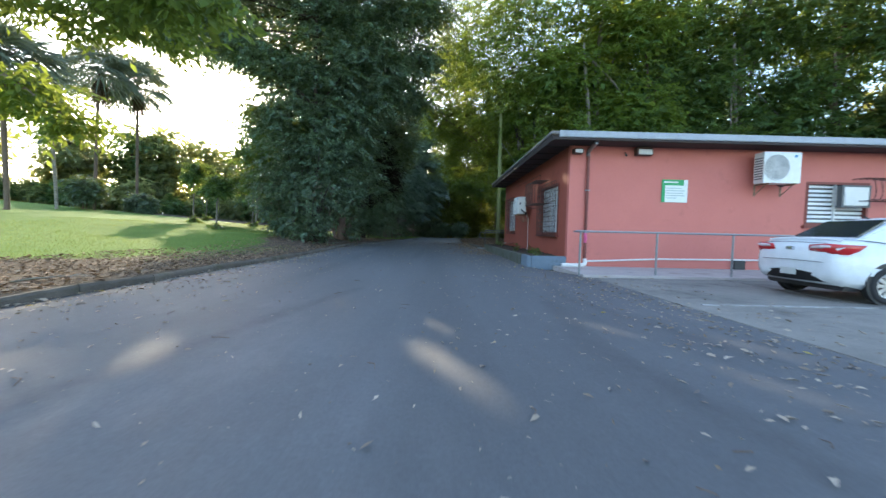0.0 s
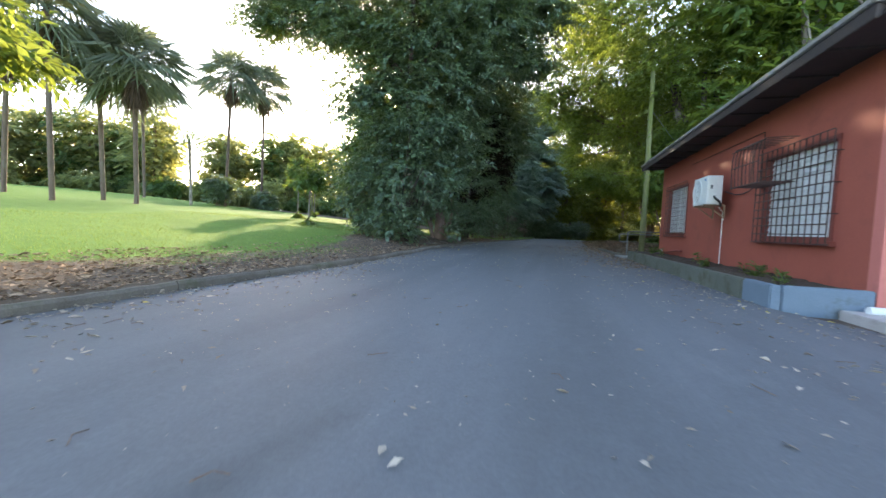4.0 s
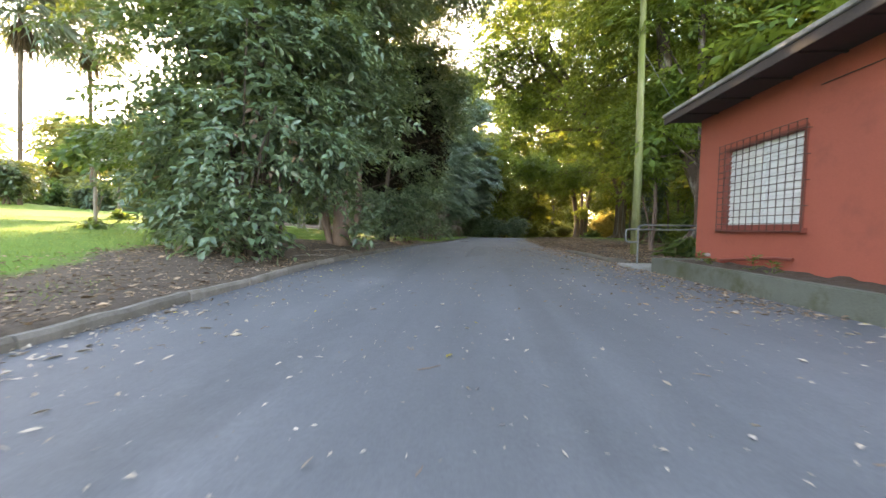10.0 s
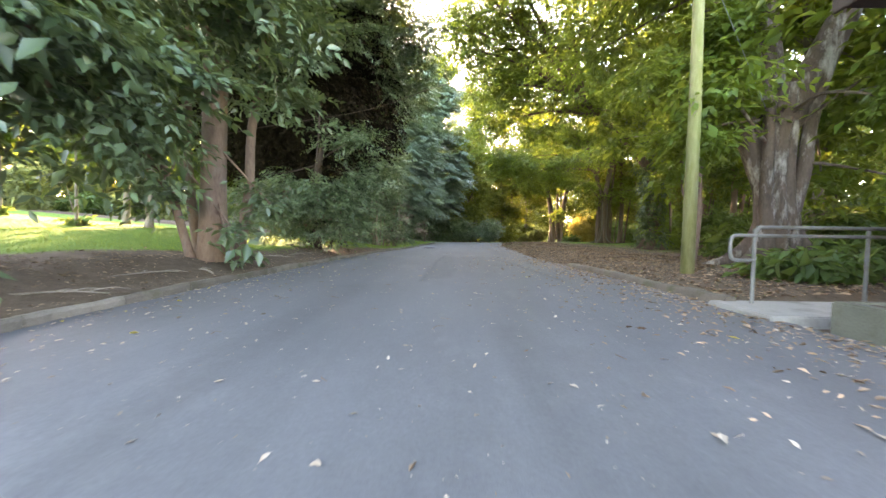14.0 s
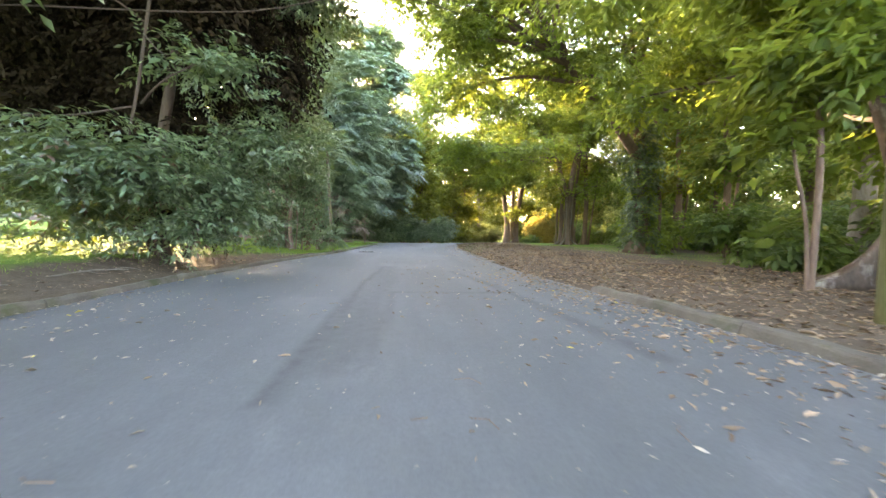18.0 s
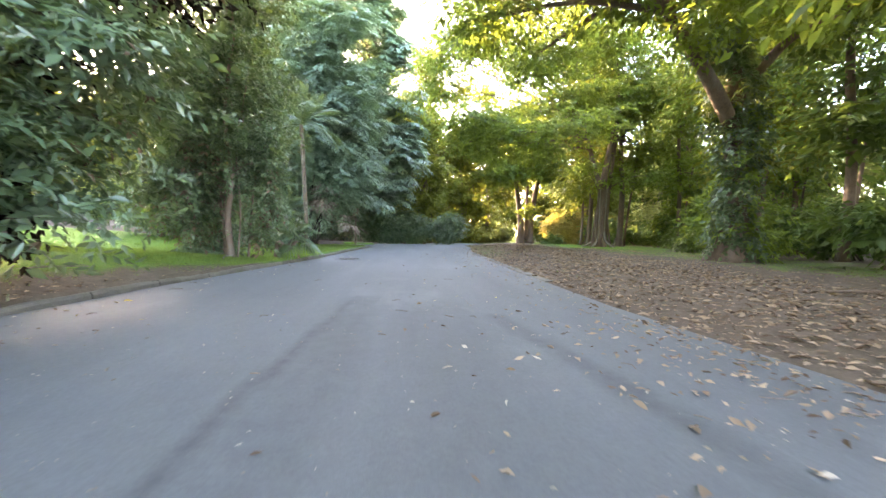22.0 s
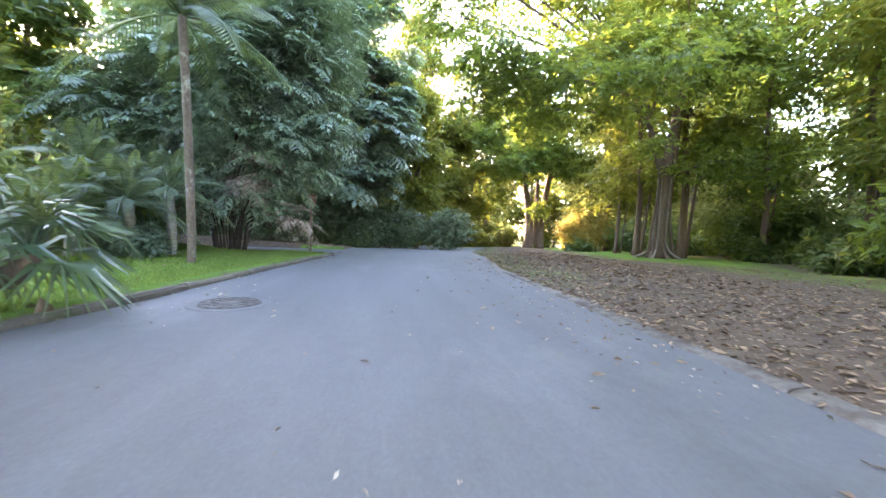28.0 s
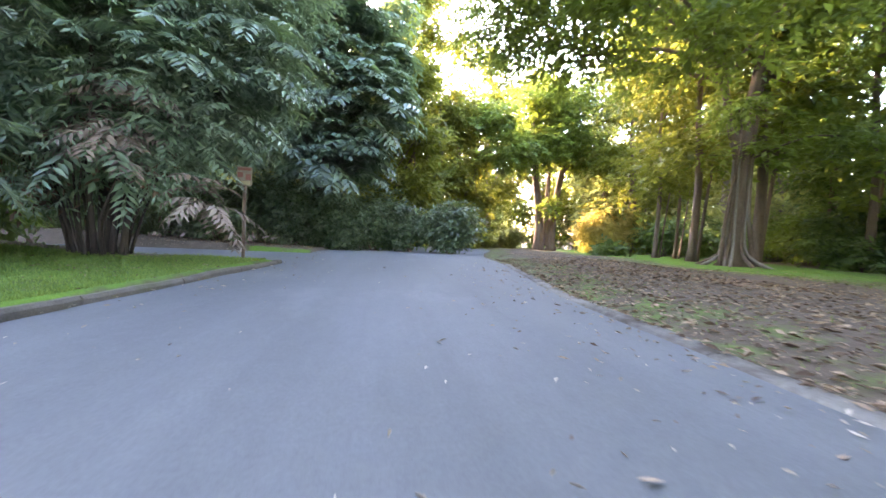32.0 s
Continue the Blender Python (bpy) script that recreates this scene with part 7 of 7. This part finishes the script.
for i, (x, y, h, s) in enumerate(((-27.6, 20.2, 8.2, 2.0), (-24.8, 20.2, 7.9, 2.3), (-31.6, 33.0, 12.2, 2.4), (-31.0, 37.0, 12.8, 2.4), (-26.0, 16.9, 9.6, 2.0), (-31.5, 17.6, 8.4, 1.8), (-39.5, 31.0, 10.5, 1.7))):
    fan_palm("fan_palm", x, y, h, 0.125, s, 44, 34, "tall fan palm with a brown skirt on the lawn", 200 + i, "tall fan palms")
fan_palm("small_fan_palm", -5.3, 40.6, 0.62, 0.1, 0.62, 18, 8, "low spiky dark green fan palm beside the kerb", 220, leaf=leaf_left)


def feather_palm(x, y, h, label, seed, frond=2.4, n=11, group="", r=0.11, bark=None):
    root = thing("feather_palm", pose(x, y, gz(x, y) - 0.05), label, "palm tree", group)
    rnd = random.Random(seed)
    top = Vector((-0.05 * h, 0.02 * h, h))
    part("trunk", tube(curve_points([(0, 0, 0), (0.02, 0, 0.4), top * 0.5 + Vector((0.04, 0, 0)), top], 6), [r * 1.5, r * 1.2] + [r] * 15 + [r * 1.1, r * 0.8], 12, 0.09, seed), bark or palm_bark, root, "pale ringed trunk with lichen", smooth=True)
    base, way, nor, ln = [], [], [], []
    for k in range(n):
        a, lift = k * 2.4, 82 - 84 * k / n + rnd.uniform(-6, 6)
        e, sag = radians(lift), 0.3 + 0.45 * (1 - max(lift, 0) / 90)
        d = Vector((math.cos(a) * math.cos(e), math.sin(a) * math.cos(e), math.sin(e)))
        pts = [top + d * frond * s - Vector((0, 0, 1)) * frond * sag * s * s for s in np.linspace(0, 1, 9)]
        part("frond_stalk", tube(pts, [0.03 - 0.003 * q for q in range(9)], 5), leaf_palm, root)
        for s in np.linspace(0.14, 1, 30):
            p = top + d * frond * s - Vector((0, 0, 1)) * frond * sag * s * s
            t = (d - Vector((0, 0, 1)) * 2 * sag * s).normalized()
            sd = t.cross(Vector((0, 0, 1))).normalized()
            for g in (-1, 1):
                base.append(p)
                way.append((sd * g + t * 0.6 - Vector((0, 0, 0.75))).normalized())
                nor.append(sd.cross(t) * -1 + Vector((0, 0, 0.2)))
                ln.append(0.2 * frond * math.sin(0.25 + 2.6 * s))
    ln = np.array(ln)
    v, f = leaf_arrays(np.array(base), np.array(way), unit(np.array(nor)), ln, np.full(len(ln), 0.0125 * frond))
    ob = tagged(new("frond", poly_mesh("frond", v, f, leaf_palm)))
    ob.parent = root
    return root


feather_palm(-5.5, 45.3, 5.6, "slim feather palm with a lichen-spotted trunk on grass", 230, 2.7, 20, r=0.088, bark=palm_lichen)
feather_palm(-29.7, 27.8, 5.2, "slender palm on the lawn", 232, 2.2, 14)
for i, (x, y, h) in enumerate(((-7.3, 46.2, 1.4), (-8.1, 45.5, 1.0), (-6.9, 47.2, 1.8), (-8.6, 46.9, 2.2), (-7.9, 44.6, 0.6))):
    feather_palm(x, y, h, "short clump palm with arching bluish fronds", 233 + i, 1.9, 15, "clump palms")

# mid-sized trees on the lawn behind the roadside row
for i, (x, y, h) in enumerate(((-12.9, 36.4, 9.5), (-15.8, 34.2, 11.5), (-17.0, 41.5, 12.5), (-18.6, 36.2, 11.5), (-19.5, 47.5, 9.0), (-13.0, 50.4, 9.0))):
    grow("tree", x, y, [([(0, 0, 0), (0.1, 0, h * 0.25), (-0.1, 0.2, h * 0.6), (0, 0.1, h * 0.85)], 0.16, 0.07), ([(0.1, 0, h * 0.2), (0.8, 0.2, h * 0.4), (1.2, 0.2, h * 0.6)], 0.09, 0.04)],
         [(-0.9, -0.6, h * 0.36, 1.5, 1.5, 1.0), (1.1, 0.2, h * 0.46, 1.6, 1.6, 1.1), (-0.6, 0.4, h * 0.62, 1.9, 1.8, 1.3), (0.6, -0.2, h * 0.78, 1.7, 1.7, 1.2), (0, 0, h * 0.95, 1.2, 1.2, 0.9)],
         1300, leaf_mid, bark_grey, "mid-sized leafy tree standing on the lawn", group="lawn trees", leaf=0.3, spray=0.9, seed=260 + i, droop=0.25)

# saplings on the lawn
for i, (x, y, h) in enumerate(((-19.6, 28.2, 4.3), (-14.4, 22.4, 3.0), (-16.8, 31.8, 4.5), (-21.8, 33.4, 4.6))):
    grow("sapling", x, y, [([(0, 0, 0), (0.05, 0, h * 0.5), (0, 0.1, h)], 0.06, 0.03)], [(0, 0, h * 0.84, 0.75, 0.75, 0.35), (0.1, 0.1, h * 1.0, 0.65, 0.65, 0.35), (0, 0, 0.22, 0.3, 0.3, 0.16)], 190, leaf_mid, bark_grey, "thin young tree on the lawn", "sapling", "lawn saplings", leaf=0.28, spray=0.7, seed=240 + i)

# ---- far woods ----
rnd = random.Random(91)
far = []
for i in range(24):
    far.append((-26 - i * 3.3 + rnd.uniform(-2, 2), 84 - i * 2.3 + rnd.uniform(-5, 5), rnd.uniform(13, 16)))
for i in range(8):
    far.append((-84 + rnd.uniform(-4, 4), 34 - i * 7, rnd.uniform(12, 17)))
for i in range(7):
    far.append((-22 + i * 3.6 + rnd.uniform(-1, 1), 74 + i * 1.5 + rnd.uniform(-3, 3), rnd.uniform(12, 15)))
for i in range(9):
    far.append((34 + rnd.uniform(-3, 3), 16 + i * 7.0, rnd.uniform(11, 15)))
for i in range(6):
    far.append((36 - i * 2.1 + rnd.uniform(-1, 1), 76 + i * 3.6, rnd.uniform(11, 16)))
for i in range(6):
    far.append((-4 + i * 5, 108 + rnd.uniform(-3, 3), rnd.uniform(13, 16)))
kinds = []
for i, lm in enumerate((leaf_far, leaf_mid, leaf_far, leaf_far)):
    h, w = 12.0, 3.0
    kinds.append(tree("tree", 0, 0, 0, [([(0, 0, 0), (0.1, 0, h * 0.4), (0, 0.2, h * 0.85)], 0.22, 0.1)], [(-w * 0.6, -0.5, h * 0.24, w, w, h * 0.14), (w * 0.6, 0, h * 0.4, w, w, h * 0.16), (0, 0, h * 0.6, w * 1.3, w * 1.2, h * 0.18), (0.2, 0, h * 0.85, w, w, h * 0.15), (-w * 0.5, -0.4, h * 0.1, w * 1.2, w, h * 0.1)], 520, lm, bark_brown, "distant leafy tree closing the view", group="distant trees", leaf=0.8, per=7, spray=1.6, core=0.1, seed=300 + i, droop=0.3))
for i, (x, y, h) in enumerate(far):
    k = kinds[i % 4]
    m = pose(x, y, gz(x, y) - 0.05, 0, 0, rnd.uniform(0, 360))
    o = k if i < 4 else copy_thing(k, m)
    o.matrix_basis = m @ Matrix.Diagonal((h / 12, h / 12, h / 12, 1))
for i in range(38):
    x, y = (-18 - i * 2.6, 74 - i * 1.5) if i < 22 else (37 + 3 * (i % 2), 22 + (i - 22) * 4.2)
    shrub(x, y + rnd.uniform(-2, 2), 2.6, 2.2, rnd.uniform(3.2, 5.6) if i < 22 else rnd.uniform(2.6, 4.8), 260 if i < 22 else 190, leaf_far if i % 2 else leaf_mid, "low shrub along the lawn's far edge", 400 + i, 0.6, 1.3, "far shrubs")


# ---- litter, fallen leaves, grass ----
def curled_leaves(base, way, nor, ln, wd, r):
    """Dry leaves with a midrib, rounded sides and an uneven curl."""
    side = unit(np.cross(way, nor))
    up = unit(np.cross(side, way))
    n = len(base)
    curl = r.uniform(-0.15, 0.9, n)
    rows = []
    for s, w in ((0.0, 0.0), (0.2, 0.6), (0.5, 1.0), (0.76, 0.5), (1.0, 0.0)):
        mid = base + way * (ln * s)[:, None] + side * (wd * 0.25 * np.sin(3 * s + curl * 9))[:, None] + up * (ln * curl * 0.35 * (s - 0.4) ** 2)[:, None]
        if w == 0:
            rows.append([mid])
        else:
            j1, j2 = r.uniform(0.5, 1.3, n), r.uniform(0.5, 1.3, n)
            lift = up * (wd * w * (0.1 + 0.5 * np.abs(curl)))[:, None]
            rows.append([mid + side * (0.5 * wd * w * j1)[:, None] + lift, mid, mid - side * (0.5 * wd * w * j2)[:, None] + lift])
    v = np.stack([p for row in rows for p in row], 1)
    tri = np.array([(0, 1, 2), (0, 2, 3), (1, 4, 5), (1, 5, 2), (2, 5, 6), (2, 6, 3), (4, 7, 8), (4, 8, 5), (5, 8, 9), (5, 9, 6), (7, 10, 8), (8, 10, 9)])
    f = (np.arange(n)[:, None, None] * 11 + tri[None]).reshape(-1, 3)
    return v.reshape(-1, 3), f


def flat_leaves(name, xs, ys, zs, size, mat, label, category, seed, curl=0.35):
    r = np.random.default_rng(seed)
    n = len(xs)
    a = r.uniform(0, 6.283, n)
    way = unit(np.stack([np.cos(a), np.sin(a), r.normal(0, 0.16, n)], 1))
    nor = unit(np.stack([r.normal(0, curl, n), r.normal(0, curl, n), np.ones(n)], 1))
    ln = size * np.clip(np.exp(r.normal(-0.1, 0.38, n)), 0.35, 1.6)
    base = np.stack([xs, ys, zs + 0.012], 1)
    if n < 16000:
        v, f = curled_leaves(base, way, nor, ln, ln * r.uniform(0.3, 0.5, n), r)
    else:
        v, f = leaf_arrays(base, way, nor, ln, ln * r.uniform(0.2, 0.55, n))
    return tagged(new(name, poly_mesh(name, v, f, mat)), label, category, kind="stuff")


r = np.random.default_rng(5)
n = 175000
y = r.uniform(-2, 61, n)
side = r.random(n) < 0.5
d = np.where(side, r.uniform(0.15, 8, n), r.uniform(0.05, 10, n))
x = np.where(side, edge(LEFT, y) - d, edge(RIGHT, y) + d)
drift = np.sin(1.3 * x + 2 * np.sin(0.7 * y)) * np.sin(0.9 * y + 1.7 * np.sin(0.8 * x)) + 0.5 * np.sin(3.1 * x + y) * np.sin(2.7 * y - x)
ok = (r.random(n) > grass_share(x, y) * 1.1 + 0.05) & (r.random(n) < np.where(side, 0.6, 0.55) + 0.5 * drift) & (side | (y > 22.7)) & ~((y > 51.4) & (y < 55.6) & side)
flat_leaves("leaf_litter", x[ok], y[ok], ground_z(x[ok], y[ok]), 0.06, leaf_tan, "brown fallen leaves covering the verges", "leaf litter", 6, 0.35)

# a mound of soil and leaves burying the kerb near the start
def mound_z(x, y):
    d = x - edge(LEFT, y)
    h = 0.17 * (1 - smooth(1.6, 3.9, y)) * np.clip(1 - ((d + 0.2) / 0.58) ** 2, 0, 1)
    return h * (0.85 + 0.3 * np.sin(x * 9 + y * 4) * np.sin(y * 6)) - 0.012


my, md = np.meshgrid(np.linspace(-4, 3.9, 80), np.linspace(-0.8, 0.4, 14), indexing="ij")
mx = edge(LEFT, my) + md
mv = np.stack([mx, my, np.maximum(mound_z(mx, my), np.where(md < -0.1, ground_z(mx, my) - 0.01, -0.012))], -1).reshape(-1, 3)
mi = (np.arange(79)[:, None] * 14 + np.arange(13)[None]).ravel()[:, None]
tagged(new("soil_mound", poly_mesh("soil_mound", mv, mi + np.array([[0, 1, 15, 14]]), soil)), "mound of dark soil and leaves spilling over the kerb", "soil", kind="stuff")
n = 9500
y = np.where(r.random(n) < 0.75, r.uniform(-1.5, 11, n), r.uniform(11, 21, n))
x = edge(LEFT, y) + 0.4 - r.random(n) ** 1.2 * 4.2
ok = (x < edge(LEFT, y) - 0.1) | ((y < 3.7) & (mound_z(x, y) > -0.005))
flat_leaves("curled_litter", x[ok], y[ok], np.maximum(mound_z(x[ok], y[ok]), np.where(x[ok] < edge(LEFT, y[ok]) - 0.1, ground_z(x[ok], y[ok]), 0)) + 0.004, 0.082, leaf_tan, "curled brown and tan leaves heaped beside the kerb", "leaf litter", 31, 0.6)
n = 15000
y = r.uniform(22.8, 55, n)
x = edge(RIGHT, y) + 0.1 + r.random(n) ** 1.3 * 5.5
ok = y > 22.8
flat_leaves("curled_litter", x[ok], y[ok], np.maximum(ground_z(x[ok], y[ok]), np.where((y[ok] > 35.6) & (x[ok] < edge(RIGHT, y[ok]) + 0.2), 0.03, 0)), 0.09, leaf_tan, "curled brown leaves along the road's edge", "leaf litter", 32, 0.4)

n = 13500
y = r.uniform(-1, 56, n)
w = r.exponential(0.55, n) * np.where(r.random(n) < 0.3, 2.6, 1.0)
u = r.random(n)
x = np.where(u < 0.4, edge(LEFT, y) + 0.06 + w, np.where(u < 0.8, edge(RIGHT, y) - 0.06 - w * 1.2, r.uniform(-5.5, 1.9, n)))
ok = (x > edge(LEFT, y) + 0.05) & (x < edge(RIGHT, y) - 0.05) & (r.random(n) < np.where(u < 0.8, 0.85, 0.3)) & ~((y > 29) & (r.random(n) < np.where(u < 0.4, 0.8, np.where(u < 0.8, 0.72, 0.95))))
flat_leaves("fallen_leaves", x[ok], y[ok], np.zeros(ok.sum()), 0.052, leaf_pale, "dry pale leaves scattered over the asphalt", "fallen leaves", 7, 0.4)
n = 1500
y = r.uniform(-2, 9, n)
x = np.where(r.random(n) < 0.6, 3.2 - r.exponential(1.0, n), 3.3 + r.random(n) ** 1.5 * 6)
ok = (x > -0.5) & (y < 7.9) & ~((x > 4.9) & (x < 7.2) & (y > 3.4))
flat_leaves("yard_leaves", x[ok], y[ok], np.full(ok.sum(), 0.004) + 0.008 * (x[ok] > 3.25), 0.06, leaf_pale, "dry leaves strewn over the yard and the road's edge", "fallen leaves", 19, 0.45)
n = 900
y = r.uniform(-1, 16, n)
x = edge(LEFT, y) + 0.08 + r.exponential(0.35, n)
flat_leaves("gutter_leaves", x, y, np.zeros(n), 0.075, leaf_pale, "dry leaves spilled over the kerb on to the road", "fallen leaves", 20, 0.5)
n = 5200
y = r.uniform(16, 52, n)
x = edge(RIGHT, y) - 0.05 - r.exponential(0.5, n) * (1 + 0.8 * r.random(n))
ok = r.random(n) < np.where(y < 32, 1.0, 0.12)
flat_leaves("kerbside_leaves", x[ok], y[ok], np.zeros(ok.sum()), 0.07, leaf_tan, "dry pale and brown leaves drifted along the road's edge", "fallen leaves", 17, 0.45)
n = 110
y = r.uniform(2, 34, n)
x = np.where(r.random(n) < 0.5, edge(LEFT, y) + r.exponential(0.9, n), edge(RIGHT, y) - r.exponential(1.0, n))
flat_leaves("green_fallen_leaves", x, y, np.zeros(n), 0.07, leaf_gold, "yellowed fallen leaves on the road", "fallen leaves", 8)

n = 3600
y = r.uniform(-1, 34, n)
x = edge(LEFT, y) + 0.2 + r.random(n) * (edge(RIGHT, y) - edge(LEFT, y) - 0.4)
flat_leaves("leaf_crumbs", x, y, np.zeros(n) - 0.006, 0.022, leaf_pale, "pale crumbs of dry leaves and bark on the asphalt", "debris", 21, 0.2)

# twigs on the road
tw = bmesh.new()
rt = random.Random(4)
for i in range(150):
    yy = rt.uniform(0, 36)
    xx = rt.uniform(-5.6, 1.8)
    a, l = rt.uniform(0, 6.28), rt.uniform(0.06, 0.2)
    q = Vector((xx, yy, 0.008))
    add_tube(tw, [q, q + Vector((math.cos(a) * l * 0.5, math.sin(a) * l * 0.5, 0.012)), q + Vector((math.cos(a + 0.4) * l, math.sin(a + 0.4) * l, 0.002))], 0.0035, 4)
tagged(put("twigs", tw, bark_brown), "small dry twigs scattered on the road", "twigs", kind="stuff")


def grass(name, xs, ys, h, seed, label):
    q = np.random.default_rng(seed)
    n = len(xs)
    a = q.uniform(0, 6.283, n)
    hh = h * q.uniform(0.5, 1.3, n)
    z = ground_z(xs, ys) - 0.005
    sx, sy = np.cos(a) * 0.0055, np.sin(a) * 0.0055
    lean = q.normal(0, 0.45, (n, 2)) * hh[:, None]
    v = np.stack([np.stack([xs - sx, ys - sy, z], 1), np.stack([xs + sx, ys + sy, z], 1), np.stack([xs + lean[:, 0], ys + lean[:, 1], z + hh], 1)], 1).reshape(-1, 3)
    return tagged(new(name, poly_mesh(name, v, np.arange(3 * n).reshape(-1, 3), blade_mat)), label, "grass", kind="stuff")


n = 220000
y = r.uniform(-1, 53, n)
side = r.random(n) < 0.72
d = np.where(side, r.random(n) ** 1.4 * 14, r.random(n) * 12)
x = np.where(side, edge(LEFT, y) - 0.2 - d, edge(RIGHT, y) + 0.15 + d)
ok = (r.random(n) < (grass_share(x, y) - 0.05) * 1.1) & (side | (y > 22.7)) & ~((y > 51.2) & side)
y2 = r.uniform(36, 51.2, 70000)
x2 = edge(LEFT, y2) - 0.17 - r.random(70000) ** 1.3 * 5
k2 = r.random(70000) < grass_share(x2, y2)
x, y, ok = np.concatenate([x, x2]), np.concatenate([y, y2]), np.concatenate([ok, k2])
grass("grass", x[ok], y[ok], 0.055, 9, "short green grass of the verge and lawn")

# ---- sign by the side road ----
sg = thing("road_sign", pose(-4.02, 51.2, gz(-4.02, 51.0) - 0.1), "small square sign on a thin wooden post by the junction", "road sign")
part("post", box(-0.035, 0.035, -0.03, 0.03, 0, 2.35, 0.006), bark_brown, sg)
plate = part("plate", box(-0.18, 0.18, -0.05, -0.032, 1.88, 2.34, 0.004), sign_drab, sg, "pale square plate with red markings")
for i, (a, b, c, d, mt) in enumerate(((-0.15, 0.15, 2.25, 2.31, sign_red), (-0.15, -0.03, 2.08, 2.2, sign_red), (0.03, 0.15, 2.02, 2.16, sign_red), (-0.14, 0.14, 1.91, 1.99, sign_yellow))):
    part("marking", box(a, b, -0.055, -0.0515, c, d), mt, plate)

# low post at the junction
st = thing("marker_post", pose(15.6, 56.0, gz(15.6, 56.0) - 0.05), "short leaning pale wooden stake", "post")
part("stake", tube([(0, 0, 0), (0.15, 0, 0.35), (0.28, 0, 0.7)], 0.05, 7, 0.08), bark_grey, st)


# fallen branches on the banks
def fallen_branch(x, y, yaw, length, r, label, seed):
    rnd = random.Random(seed)
    root = thing("fallen_branch", pose(x, y, gz(x, y), 0, 0, yaw), label, "branch", "fallen branches")
    pts = [(-length * 0.5, 0, 0.02), (-length * 0.2, rnd.uniform(-0.06, 0.06), 0.05), (length * 0.15, rnd.uniform(-0.08, 0.08), 0.06), (length * 0.5, rnd.uniform(-0.1, 0.1), 0.03)]
    part("bough", tube(curve_points(pts, 5), [r * (1 - 0.04 * k) for k in range(16)], 7, 0.12, seed), bark_brown if x > 0 else bark_grey, root, smooth=True)
    for k in range(3):
        q = rnd.uniform(-0.3, 0.35) * length
        e = rnd.choice((-1, 1)) * rnd.uniform(0.15, 0.3) * length
        part("twig", tube(curve_points([(q, 0, 0.05), (q + abs(e) * 0.5, e * 0.5, 0.08), (q + abs(e), e, 0.03)], 3), [r * 0.4 * (1 - 0.09 * j) for j in range(7)], 5, 0.1, seed + k), bark_brown if x > 0 else bark_grey, root, smooth=True)


for i, (x, y, yaw, length, r) in enumerate(((-6.9, 3.6, 15, 1.0, 0.02), (-7.3, 4.4, 160, 1.3, 0.025), (-6.8, 5.0, 60, 0.9, 0.018), (-7.6, 2.8, 35, 1.2, 0.022), (-7.1, 19.6, 115, 1.1, 0.022), (-7.0, 21.6, 20, 1.4, 0.02), (-7.2, 23.4, 70, 1.2, 0.018), (-6.9, 24.6, 140, 0.9, 0.02), (-7.1, 27.6, 30, 1.2, 0.02), (-6.9, 29.6, 75, 1.3, 0.018), (-6.8, 34.4, 50, 1.0, 0.016), (4.6, 31.5, 10, 1.5, 0.03), (6.2, 33.0, -25, 1.2, 0.025), (5.0, 37.4, 40, 1.0, 0.02), (3.6, 28.4, 65, 0.9, 0.018), (-6.4, 39.6, 20, 0.9, 0.02), (-6.0, 38.7, 100, 0.8, 0.018))):
    fallen_branch(x, y, yaw, length, r, "dry brown fallen branch on leaf litter" if x > 0 else "dry grey fallen branch on leaf litter", 500 + i)
